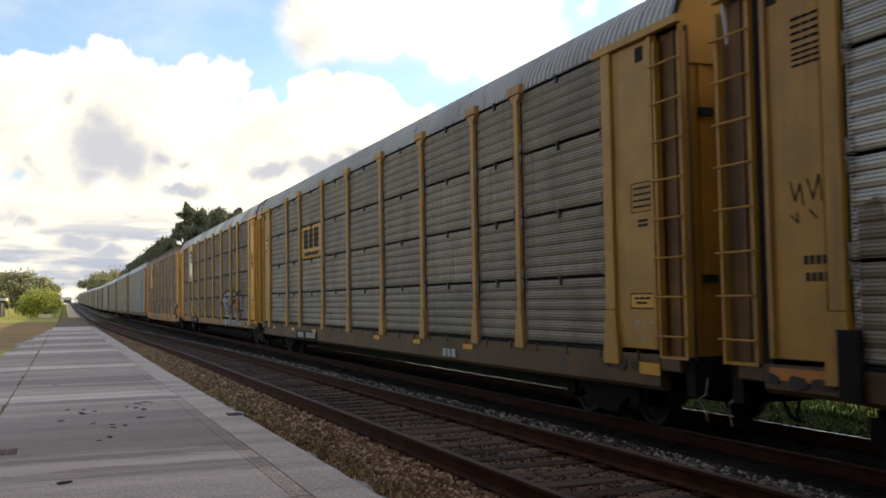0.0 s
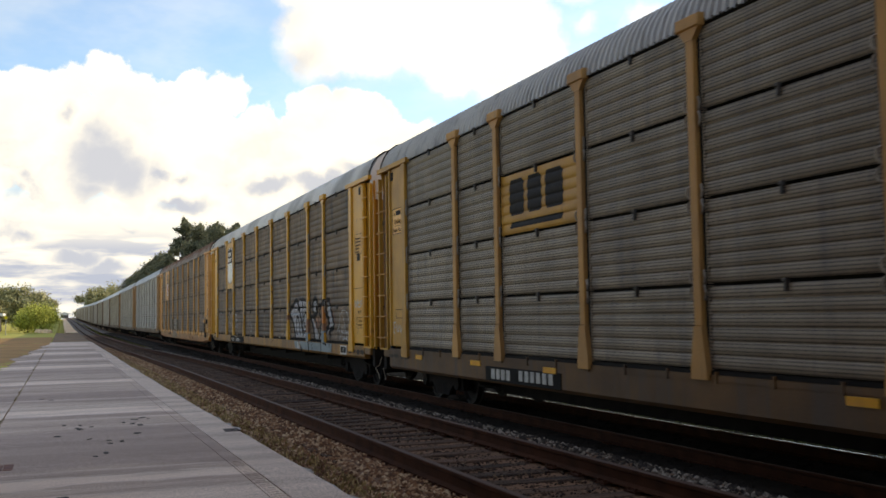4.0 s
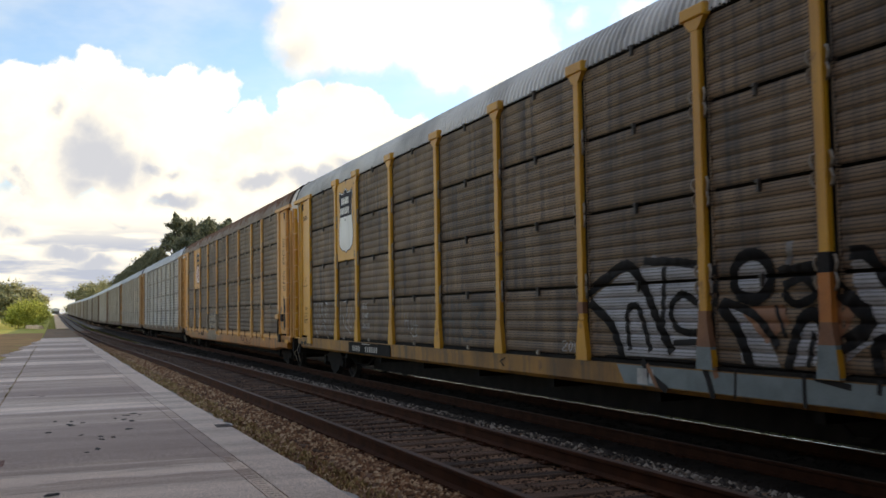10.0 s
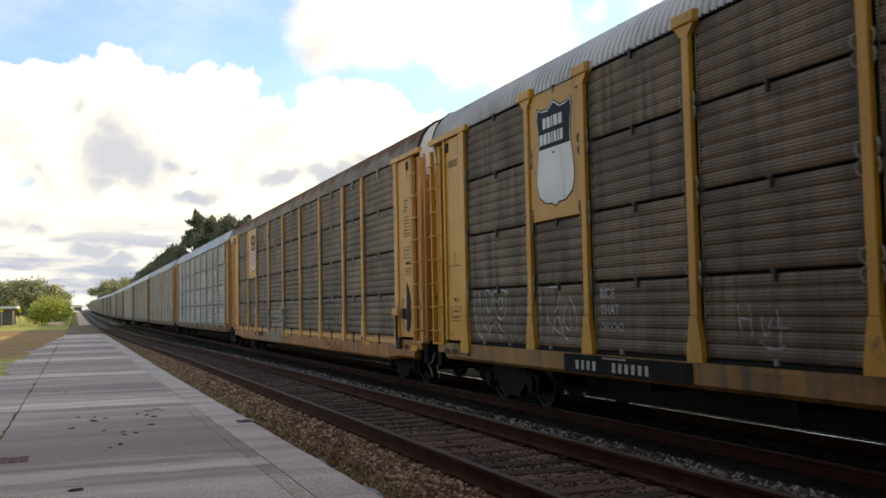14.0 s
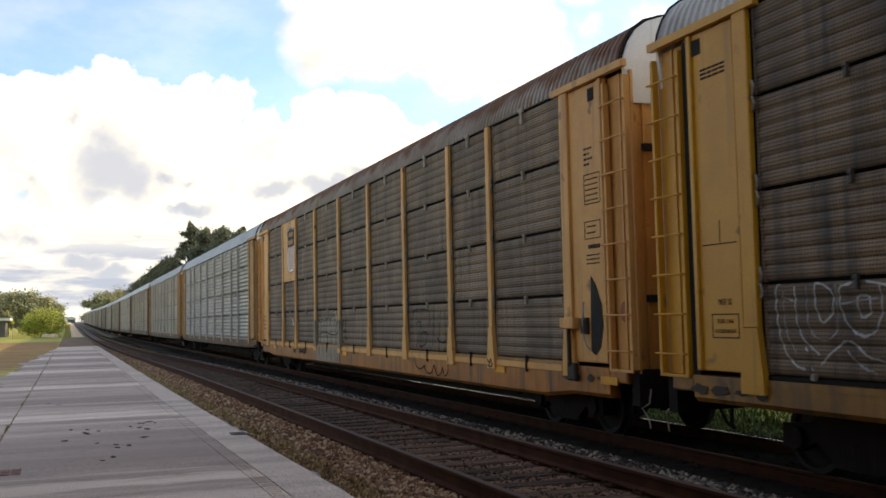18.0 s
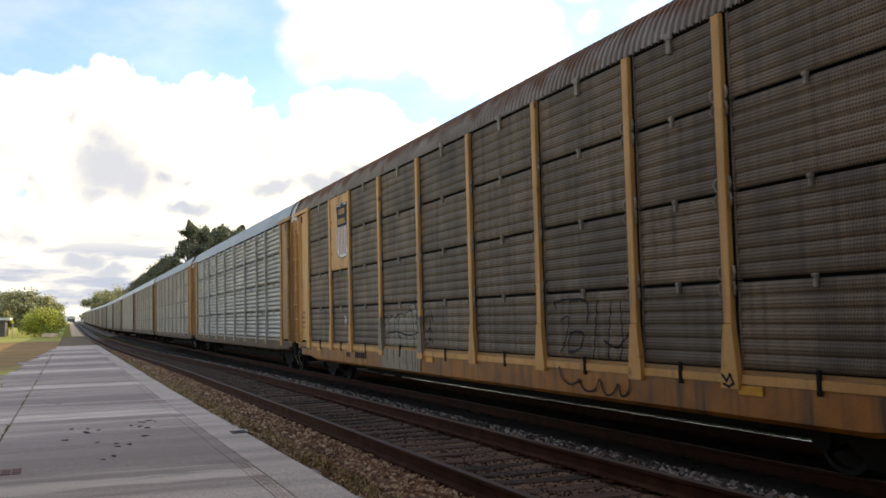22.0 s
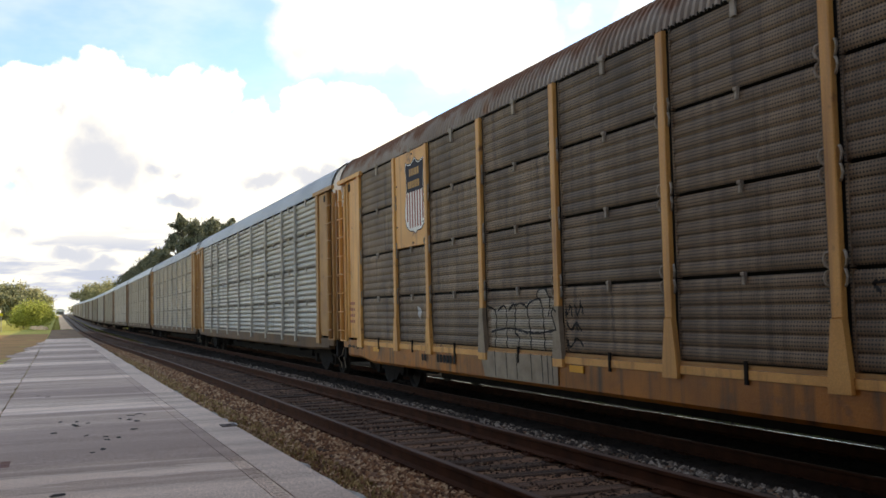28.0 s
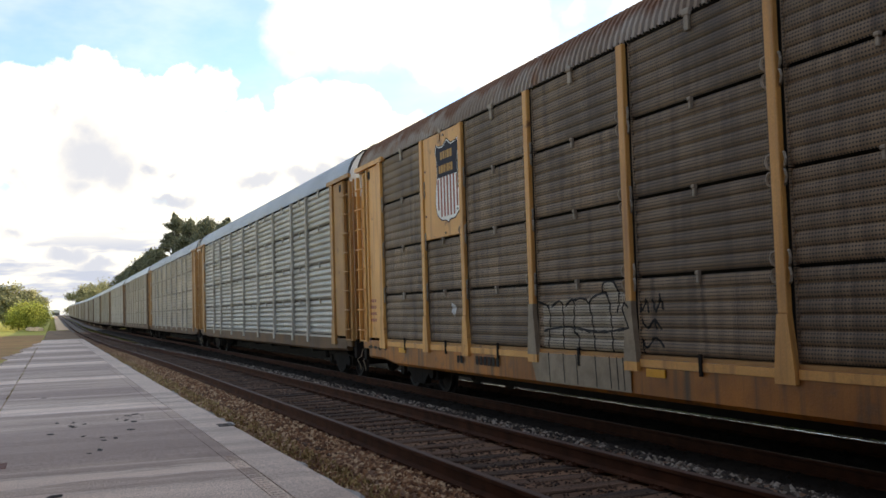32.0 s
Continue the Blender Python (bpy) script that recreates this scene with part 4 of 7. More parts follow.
# ---------------------------------------------------------------- paint on the sides


def on_ribs(polys, row_of=None):
    """Paint that follows the pressed panels: outlines of (y, z) turned into a skin just proud of the sheet."""
    s = Shape()
    skin = []
    for z0, z1 in ROWS:
        prof = [(x, z + z0 + 0.0) for x, z in rib_profile(0.012, z1 - z0 - 0.012)]
        skin += list(zip(prof, prof[1:]))
    for poly in polys:
        n = len(poly)
        lo, hi = min(p[1] for p in poly), max(p[1] for p in poly)

        def cuts(z):
            out = []
            for i in range(n):
                (ya, za), (yb, zb) = poly[i], poly[(i + 1) % n]
                if (za <= z) != (zb <= z):
                    out.append(ya + (yb - ya) * (z - za) / (zb - za))
            return sorted(out)

        for (xa, za), (xb, zb) in skin:
            if zb <= lo or za >= hi or zb - za < 1e-5:
                continue
            steps = max(1, int((zb - za) / 0.03))
            for i in range(steps):
                a, b = za + (zb - za) * i / steps, za + (zb - za) * (i + 1) / steps
                c = cuts((a + b) / 2)
                u, w = xa + (xb - xa) * i / steps, xa + (xb - xa) * (i + 1) / steps
                top, bot = cuts(b - 1e-4), cuts(a + 1e-4)
                if len(top) != len(c):
                    top = c
                if len(bot) != len(c):
                    bot = c
                for j in range(0, len(c) - 1, 2):
                    s.add([(u - 0.004, bot[j], a), (u - 0.004, bot[j + 1], a), (w - 0.004, top[j + 1], b), (w - 0.004, top[j], b)], [(0, 1, 2, 3)])
    return s


def stroke(pts, w):
    """An outline round a line of (y, z) points, w wide; one polygon a segment."""
    out = []
    for (ya, za), (yb, zb) in zip(pts, pts[1:]):
        d = math.hypot(yb - ya, zb - za) or 1
        ny, nz = -(zb - za) / d * w / 2, (yb - ya) / d * w / 2
        ey, ez = (yb - ya) / d * w * 0.35, (zb - za) / d * w * 0.35
        out.append([(ya + ny - ey, za + nz - ez), (yb + ny + ey, zb + nz + ez), (yb - ny + ey, zb - nz + ez), (ya - ny - ey, za - nz - ez)])
    return out


def flat_marks(name, quads, x, mat, parent, label=""):
    """Bars and outlines of (y, z) points painted on a flat plate."""
    s = Shape()
    for q in quads:
        s.plate(q, x - 0.003, x)
    ob = part(name, s, mat, parent, label)
    if len(quads) > 3:
        ob["kind"] = "stuff"
    return ob


def bar(y, z, w, h, lean=0.0):
    return [(y - w / 2, z), (y + w / 2, z), (y + w / 2 + lean, z + h), (y - w / 2 + lean, z + h)]


def text_bars(y, z, widths, h, gap=0.25, lean=0.0):
    """A line of unreadable marks, read from high y to low y."""
    out, at = [], y
    for w in widths:
        out.append(bar(at - w / 2, z, w, h, lean))
        at -= w + h * gap
    return out


def frame_bars(y0, y1, z0, z1, w=0.012):
    return [bar((y0 + y1) / 2, z0, y1 - y0, w), bar((y0 + y1) / 2, z1 - w, y1 - y0, w), bar(y0 + w / 2, z0, w, z1 - z0), bar(y1 - w / 2, z0, w, z1 - z0)]


def shield(yc, zc, w, h, upper=1.0):
    """Outline of a heraldic shield."""
    half = [(0.0, 0.50), (0.16, 0.43), (0.34, 0.44), (0.42, 0.47), (0.46, 0.38), (0.42, 0.28), (0.40, 0.10), (0.46, -0.10), (0.48, -0.28), (0.42, -0.40), (0.26, -0.47), (0.08, -0.48), (0.0, -0.51)]
    pts = [(yc + y * w, zc + z * h) for y, z in half]
    return pts + [(yc - y * w, zc + z * h) for y, z in half[-2:0:-1]]


def shield_part(yc, zc, w, h, z_lo, z_hi, k=1.0):
    """The piece of a shield between two heights."""
    pts, out = shield(yc, zc, w * k, h * k), []
    n = len(pts)
    for i in range(n):
        a, b = pts[i], pts[(i + 1) % n]
        if z_lo <= a[1] <= z_hi:
            out.append(a)
        for zz in (z_lo, z_hi):
            if (a[1] - zz) * (b[1] - zz) < 0:
                out.append((a[0] + (b[0] - a[0]) * (zz - a[1]) / (b[1] - a[1]), zz))
    return out

# ---------------------------------------------------------------- ground and tracks
s, cuts = Shape(), [(-3000, 0.08), (-60, 0.08), (-2.2, 0.09), (-0.9, 0.06), (-0.6, -0.90), (10.4, -0.90), (12.0, -0.16), (60, -0.1), (3000, -0.1)]
ys, m = [-3000, -20, 20, 60, 100, 160, 230, 300, 800, 1500, 3000], len(cuts)
s.add([(x, y, z + climb(y) + (sag(y) if x < 0 else 0)) for y in ys for x, z in cuts], [(j * m + i, j * m + i + 1, (j + 1) * m + i + 1, (j + 1) * m + i) for j in range(len(ys) - 1) for i in range(m - 1)])
solid("ground", s, GRASS_FIELD, "wide flat ground of dry green and straw-coloured grass", "ground", "structure")


def strip(name, prof, y0, y1, step, mat, label, category, rough=0.012, seed=1, z_of=lambda y: 0.0):
    """A bed along the tracks: a profile of (x, z) points with an uneven surface."""
    rnd = random.Random(seed)
    s, n, m = Shape(), int((y1 - y0) / step), len(prof)
    v = []
    for j in range(n + 1):
        y = y0 + j * step
        for i, (x, z) in enumerate(prof):
            e = 0 if i in (0, m - 1) else rough
            v.append((x + rnd.uniform(-e, e), y, z + z_of(y) + rnd.uniform(-e, e)))
    s.add(v, [(j * m + i, j * m + i + 1, (j + 1) * m + i + 1, (j + 1) * m + i) for j in range(n) for i in range(m - 1)])
    return solid(name, s, mat, label, category, "structure")


strip("ballast_bed_near", [(2.46, -0.30), (2.49, 0.07), (2.75, 0.13), (2.95, 0.175), (3.20, 0.18), (3.55, 0.155), (4.15, 0.148), (4.75, 0.15), (5.2, 0.15), (5.55, 0.135), (5.95, 0.10), (6.3, 0.03), (6.62, -0.2), (6.7, -0.3)],
      -14, 160, 0.5, BALLAST_RUST, "rust-brown gravel bed under the empty track", "ballast", z_of=dip)
# the bed's colour carries the train's shade
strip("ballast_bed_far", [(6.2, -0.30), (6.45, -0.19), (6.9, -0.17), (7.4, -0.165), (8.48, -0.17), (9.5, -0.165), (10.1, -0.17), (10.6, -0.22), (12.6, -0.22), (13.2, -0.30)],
      -14, 160, 0.5, BALLAST_SHADED, "ballast under the freight track, darkened for the train's shade", "ballast")
FAR_YS = (160, 190, 230, 265, 300, 550, 800, 1150, 1500)
s = Shape()
s.sweep([(2.5, -0.3), (2.6, 0.12), (5.4, 0.13), (6.3, -0.19), (6.4, -0.3)], FAR_YS, dip)
s.sweep([(6.2, -0.3), (6.3, -0.19), (10.2, -0.18), (10.7, -0.3)], FAR_YS, climb)
solid("ballast_bed_distant", s, BALLAST, "grey-brown ballast bed running to the distance", "ballast", "structure")


RAIL_YS = (-14, 12, 20, 31, 42, 54, 66, 83, 100, 130, 160, 190, 230, 265, 300, 550, 800, 1150)


def rail_shape(x, z):
    """Foot, web and head of a rail, and the running band on top as a shape of its own."""
    body = [(-0.07, -0.17), (-0.07, -0.155), (-0.012, -0.135), (-0.012, -0.05), (-0.036, -0.035), (-0.036, -0.006), (0.036, -0.006), (0.036, -0.035), (0.012, -0.05), (0.012, -0.135), (0.07, -0.155), (0.07, -0.17)]
    top = [(-0.034, -0.007), (-0.026, 0.0), (0.026, 0.0), (0.034, -0.007)] if z else [(-0.014, -0.007), (-0.012, 0.0), (0.012, 0.0), (0.014, -0.007)]
    z_of = dip if z else climb
    return Shape().sweep([(x + a, z + b) for a, b in body], RAIL_YS, z_of), Shape().sweep([(x + a, z + b) for a, b in top], RAIL_YS, z_of)


def track(name, label, cx, z, head):
    t = thing(name, pose(0, 0, 0), label, "railway track", kind="structure")
    for k in (-1, 1):
        body, top = rail_shape(cx + k * GAUGE / 2, z)
        r = part("rail", body, RAIL_RUST, t)
        # freight track's left head: the blocked reflection is put in as a dull colour
        part("rail_head", top, RAIL_TOP_DULL if k < 0 else head, r, "worn running surface of the rail")
    return t


near_track = track("track_near", "empty railway track with rusty rails on old timber ties", NEAR_X, NEAR_Z, RAIL_TOP_DULL)
far_track = track("track_far", "freight track under the train, one rail head polished, one dulled", FAR_X, 0.0, RAIL_TOP_BRIGHT)

# ties, every half metre; the nearest are parts of their track, the far ones one joined part
rnd = random.Random(4)


def tie_mesh(k):
    r, s = random.Random(k), Shape()
    n = 9
    v = []
    for i in range(n):
        x = -1.3 + 2.6 * i / (n - 1)
        w, h = 0.115 + r.uniform(-0.012, 0.008), r.uniform(-0.012, 0.004)
        v += [(x, -w, -0.15), (x, -w, h - 0.012), (x, -w + 0.015, h), (x, w - 0.015, h), (x, w, h - 0.012), (x, w, -0.15)]
    f = [(i * 6 + j, i * 6 + j + 1, (i + 1) * 6 + j + 1, (i + 1) * 6 + j) for i in range(n - 1) for j in range(5)]
    s.add(v, f + [tuple(range(6)), tuple(range(6 * n - 6, 6 * n))])
    return s.mesh("tie", TIE_WOOD)


TIES = [tie_mesh(k) for k in range(5)]
PLATE = Shape().box(-0.13, 0.13, -0.09, 0.09, 0.0, 0.016)
for dx, dy in ((-0.1, -0.06), (0.1, 0.06), (-0.1, 0.06), (0.1, -0.06)):
    PLATE.box(dx - 0.014, dx + 0.014, dy - 0.014, dy + 0.014, 0.016, 0.04)
PLATE = PLATE.mesh("tie_plate", RAIL_RUST)
for tr, cx, z, count, z_of in ((near_track, NEAR_X, NEAR_Z - 0.186, 158, dip), (far_track, FAR_X, -0.186, 128, climb)):
    for i in range(count):
        y = -12.3 + i * 0.51 + rnd.uniform(-0.03, 0.03)
        o = part("tie", TIES[rnd.randrange(5)], TIE_WOOD, tr, at=(cx + rnd.uniform(-0.05, 0.05), y, z + z_of(y) + rnd.uniform(-0.008, 0.006)))
        o.rotation_euler = (0, 0, rnd.uniform(-0.025, 0.025))
        if 26 < i < 64:
            for k in (-1, 1):
                part("tie_plate", PLATE, RAIL_RUST, tr, at=(cx + k * GAUGE / 2, y, z + z_of(y)))
    s = Shape()
    for i in range(140):
        y = -12.3 + (count + i) * 0.51
        s.box(cx - 1.3, cx + 1.3, y - 0.11, y + 0.11, z + z_of(y) - 0.1, z + z_of(y))
    o = part("distant_ties", s, TIE_WOOD, tr)
    o["kind"] = "stuff"
# the platform: a base, then slabs of different tone, laid edge to edge
PLAT_END = 94
s = Shape()
s.sweep([(SLAB_X0 + 0.02, -0.6), (SLAB_X0 + 0.02, SLAB_Z - 0.03), (SLAB_X1 - 0.05, SLAB_Z - 0.03), (SLAB_X1 - 0.05, -0.6)], (-6, 10, 16, 24, 37, 55, PLAT_END), sag)
platform = solid("pavement", s, CONCRETE, "long weathered concrete platform beside the tracks", "pavement", "structure")
BANDS = (-6, 0.5, 6.6, 11.1, 15.2, 19.8, 24.4, 29.5, 34.5, 39.5, 45, 51, 57, 63, 70, 77, 85, PLAT_END)


def worn_slab(x0, x1, y0, y1, z0, z1, seed, wob=0.03, nx=7):
    """A slab whose ends run a little crooked."""
    r, s = random.Random(seed), Shape()
    xs = [x0 + (x1 - x0) * i / nx for i in range(nx + 1)]
    def edge(y, k):
        q = random.Random(round(y * 100) + k)
        tilt = q.uniform(-wob, wob) * 2.5
        return [y + tilt * (i / nx - 0.5) + q.uniform(-wob, wob) * 0.5 for i in range(nx + 1)]
    e0, e1 = edge(y0, 7), edge(y1, 7)
    v = [(x, a, z1) for x, a in zip(xs, e0)] + [(x, b - 0.003, z1) for x, b in zip(xs, e1)]
    v += [(x, a, z0) for x, a in zip(xs, e0)] + [(x, b - 0.003, z0) for x, b in zip(xs, e1)]
    n = nx + 1
    f = [(i, i + 1, n + i + 1, n + i) for i in range(nx)] + [(2 * n + i, 3 * n + i, 3 * n + i + 1, 2 * n + i + 1) for i in range(nx)]
    f += [(i, 2 * n + i, 2 * n + i + 1, i + 1) for i in range(nx)] + [(n + i, n + i + 1, 3 * n + i + 1, 3 * n + i) for i in range(nx)]
    return s.add(v, f + [(0, n, 3 * n, 2 * n), (nx, 2 * n + nx, 3 * n + nx, n + nx)])


for i, (a, b) in enumerate(zip(BANDS, BANDS[1:])):
    part("slab", worn_slab(SLAB_X0, 1.80, a, b, SLAB_Z - 0.03, SLAB_Z, i).settled(sag), CONCRETE, platform)
for i in range(25):
    a = -6 + i * 4
    part("gutter_strip", Shape().box(1.812, 1.965, a, a + 3.997, SLAB_Z - 0.03, SLAB_Z - 0.003).settled(sag), CONCRETE, platform, "narrow strip between two grooves")
    part("edge_slab", Shape().box(1.977, SLAB_X1 - 0.10, a, a + 3.997, SLAB_Z - 0.03, SLAB_Z + 0.002).settled(sag), CONCRETE_EDGE_SLAB, platform)
for i in range(60):       # moulded bars in the strip where it is nearest
    y = 4.6 + i * 0.115
    part("strip_bar", Shape().box(1.835, 1.942, y, y + 0.06, SLAB_Z - 0.004, SLAB_Z + 0.003).settled(sag), CONCRETE, platform)
# the edge towards the track is crumbling
rnd = random.Random(9)
for j in range(25):
    s, v, n = Shape(), [], 21
    for i in range(n):
        y = -6 + j * 4 + i * 0.2
        q = random.Random(round(y * 10))
        x = SLAB_X1 - 0.05 + q.uniform(-0.07, 0.06) + (0.05 * math.sin(y * 0.9))
        v += [(SLAB_X1 - 0.10, y, SLAB_Z), (x - 0.05, y, SLAB_Z - 0.005 + q.uniform(-0.01, 0.004)), (x, y, SLAB_Z - 0.05), (x + 0.03, y, -0.1)]
    s.add(v, [(i * 4 + k, i * 4 + k + 1, i * 4 + k + 5, i * 4 + k + 4) for i in range(n - 1) for k in range(3)])
    part("broken_edge", s.settled(sag), CONCRETE_EDGE, platform)
# an older strip of concrete along the grass, its outer edge broken away
for j, (a, b) in enumerate(((12, 20), (20, 28), (28, 37), (37, 47), (47, 60), (60, 84))):
    s, v, n = Shape(), [], 17
    for i in range(n):
        y = a + (b - a) * i / (n - 1)
        q = random.Random(round(y * 20))
        out = -2.05 if y < 52 else -2.05 + (y - 52) / 32 * 1.05
        out += q.uniform(-0.22, 0.18) + 0.15 * math.sin(y * 0.45)
        yy = y + (0.03 if i == 0 else -0.03 if i == n - 1 else 0)
        v += [(min(out, -1.0), yy, 0.02), (min(out, -1.0), yy, SLAB_Z - 0.02), (-0.955, yy, SLAB_Z - 0.008)]
    s.add(v, [(i * 3 + k, i * 3 + k + 1, i * 3 + k + 4, i * 3 + k + 3) for i in range(n - 1) for k in range(2)])
    part("side_slab", s.settled(sag), CONCRETE, platform, "older concrete strip with a broken outer edge")

# crumbs of asphalt, a rusty cover and a patch of red paving on the platform
rnd = random.Random(21)
CRUMBS = ((0.29, 16.76), (0.29, 16.03), (0.24, 16.33), (0.46, 16.44), (1.15, 17.39), (1.31, 17.6), (1.4, 17.32), (0.97, 16.88), (1.08, 16.6), (1.19, 16.33), (1.06, 15.14), (0.80, 14.15), (0.63, 13.99), (0.38, 14.65),
          (0.41, 12.69), (0.54, 12.97), (-0.41, 23.31), (-0.04, 15.24), (0.63, 14.35), (0.0, 9.74), (1.12, 16.7), (1.2, 17.3), (0.27, 16.2), (-0.2, 22.9), (0.05, 16.9))
for i, (x, y) in enumerate(CRUMBS):
    s, n = Shape(), 7
    w, d = rnd.uniform(0.03, 0.075), rnd.uniform(0.04, 0.13)
    ring = [(w * math.cos(2 * math.pi * k / n) * rnd.uniform(0.6, 1.2), d * math.sin(2 * math.pi * k / n) * rnd.uniform(0.6, 1.2)) for k in range(n)]
    s.add([(a, b, 0) for a, b in ring] + [(a * 0.7, b * 0.7, rnd.uniform(0.005, 0.012)) for a, b in ring], [(k, (k + 1) % n, n + (k + 1) % n, n + k) for k in range(n)] + [tuple(range(n, 2 * n)), tuple(range(n))[::-1]])
    ob = tagged(new("asphalt_crumb", s.mesh("asphalt_crumb", ASPHALT_SHARD)), "black crumb of asphalt lying on the concrete platform", "debris", "crumbs on the platform")
    ob.matrix_basis = pose(x, y, SLAB_Z + sag(y) - 0.001, 0, 0, rnd.uniform(-40, 40))
cover = thing("iron_cover", pose(2.39, 14.75, SLAB_Z + sag(14.75) + 0.003), "rusty dark iron cover set in the platform edge", "cover")
part("cover_plate", Shape().box(-0.11, 0.11, -0.17, 0.17, 0.0, 0.010), IRON_PLATE, cover)
part("cover_lug", Shape().box(-0.03, 0.03, -0.05, 0.05, 0.012, 0.02), IRON_PLATE, cover)
patch = thing("paving_patch", pose(-0.66, 12.15, SLAB_Z + sag(12.15) + 0.002), "patch of faded red paving bricks in the platform", "paving", kind="structure")
for i in range(3):
    for j in range(4):
        part("brick", Shape().box(-0.16 + i * 0.11, -0.06 + i * 0.11, -0.22 + j * 0.115, -0.115 + j * 0.115, 0.0, 0.006 + 0.002 * ((i + j) % 2)), BRICK_RED, patch)


def scatter(name, n, xs, ys, z_of, size, mat, label, category, seed, squash=0.7, near=1.0, lie=lambda y: 0.0):
    """Loose stones as one object: n of them, thicker towards the near end."""
    r = np.random.RandomState(seed)
    x = r.uniform(xs[0], xs[1], n)
    y = ys[0] + (ys[1] - ys[0]) * r.uniform(0, 1, n) ** (1 + near)
    z = np.array([z_of(a) + lie(b) for a, b in zip(x, y)])
    sz = r.uniform(size[0], size[1], n) * (1 + (y - ys[0]) / 60)
    base = np.array([(1, 0, 0), (-1, 0, 0), (0, 1, 0), (0, -1, 0), (0, 0, 1), (0, 0, -1)], float)
    v = base[None] * r.uniform(0.6, 1.15, (n, 6, 1)) + r.uniform(-0.25, 0.25, (n, 6, 3))
    ang = r.uniform(0, 6.283, n)
    c, si = np.cos(ang), np.sin(ang)
    vx, vy = v[..., 0] * c[:, None] - v[..., 1] * si[:, None], v[..., 0] * si[:, None] + v[..., 1] * c[:, None]
    v = np.stack([vx * sz[:, None] + x[:, None], vy * sz[:, None] + y[:, None], v[..., 2] * sz[:, None] * squash + z[:, None] + sz[:, None] * 0.25], -1).reshape(-1, 3)
    tri = np.array([(0, 2, 4), (2, 1, 4), (1, 3, 4), (3, 0, 4), (2, 0, 5), (1, 2, 5), (3, 1, 5), (0, 3, 5)])
    f = (tri[None] + (np.arange(n) * 6)[:, None, None]).reshape(-1, 3)
    me = bpy.data.meshes.new(name)
    me.from_pydata(v.tolist(), [], f.tolist())
    me.materials.append(mat)
    return tagged(new(name, me), label, category, "", "stuff")


def bed(x):
    return float(np.interp(x, (2.53, 2.75, 2.95, 3.2, 3.55, 5.2, 5.55, 5.95, 6.3, 6.62, 10.1, 10.6), (0.07, 0.13, 0.175, 0.18, 0.152, 0.15, 0.135, 0.10, 0.03, -0.18, -0.17, -0.26)))


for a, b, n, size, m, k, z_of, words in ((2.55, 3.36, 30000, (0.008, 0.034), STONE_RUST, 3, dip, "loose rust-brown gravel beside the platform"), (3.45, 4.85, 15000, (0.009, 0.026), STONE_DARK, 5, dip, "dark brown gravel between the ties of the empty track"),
                                         (4.98, 6.50, 18000, (0.014, 0.042), STONE, 7, dip, "dirty crushed stone on the shoulder of the empty track"), (6.6, 10.4, 7000, (0.014, 0.045), BALLAST_SHADED, 8, climb, "ballast stones under the train, darkened for its shade")):
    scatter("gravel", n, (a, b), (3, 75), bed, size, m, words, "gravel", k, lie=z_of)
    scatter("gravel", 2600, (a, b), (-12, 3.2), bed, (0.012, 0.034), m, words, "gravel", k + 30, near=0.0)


def blades(name, n, xs, ys, z_of, height, mat, label, seed, near=1.0, width=0.012, clump=0.0, lie=lambda y: 0.0):
    """Grass as one object of bent blades."""
    r = np.random.RandomState(seed)
    x = r.uniform(xs[0], xs[1], n)
    y = ys[0] + (ys[1] - ys[0]) * r.uniform(0, 1, n) ** (1 + near)
    if clump:
        keep = (np.sin(y * 2.1 + x * 5) + np.sin(y * 0.77 + 1.3) + r.uniform(-1, 1, n)) > clump
        x, y = x[keep], y[keep]
        n = len(x)
    h = r.uniform(height[0], height[1], n)
    w = width * (1 + (y - ys[0]) / 25)
    a = r.uniform(0, 6.283, n)
    lean = r.uniform(0.1, 0.7, n) * h
    ca, sa = np.cos(a), np.sin(a)
    z = np.array([z_of(q) + lie(b) for q, b in zip(x, y)])
    p = np.zeros((n, 5, 3))
    for i, (f, ww) in enumerate(((0, 1), (0, -1), (0.55, 0.8), (0.55, -0.8), (1, 0))):
        p[:, i, 0] = x + ca * lean * f * f - sa * w * ww
        p[:, i, 1] = y + sa * lean * f * f + ca * w * ww
        p[:, i, 2] = z + h * f
    f = (np.array([(0, 1, 3), (0, 3, 2), (2, 3, 4)])[None] + (np.arange(n) * 5)[:, None, None]).reshape(-1, 3)
    me = bpy.data.meshes.new(name)
    me.from_pydata(p.reshape(-1, 3).tolist(), [], f.tolist())
    me.materials.append(mat)
    return tagged(new(name, me), label, "grass", "", "stuff")


blades("grass", 6500, (2.50, 2.80), (6, 90), bed, (0.015, 0.07), BLADE, "thin dry grass along the broken platform edge", 11, clump=0.0, lie=dip)
blades("weeds", 700, (-0.97, -0.91), (12, 70), lambda x: SLAB_Z - 0.02, (0.015, 0.05), BLADE, "dry weeds in the crack along the platform", 12, clump=0.5, lie=sag)
blades("weeds", 40000, (11.3, 17.0), (1, 24), lambda x: -0.2, (0.05, 0.17), WEED, "lush green weeds on the far side of the train", 13, near=0.4, width=0.011)
blades("weeds", 12000, (10.3, 11.4), (1, 20), lambda x: -0.2, (0.02, 0.06), WEED, "low green weeds along the freight track", 15, near=0.3, width=0.011)
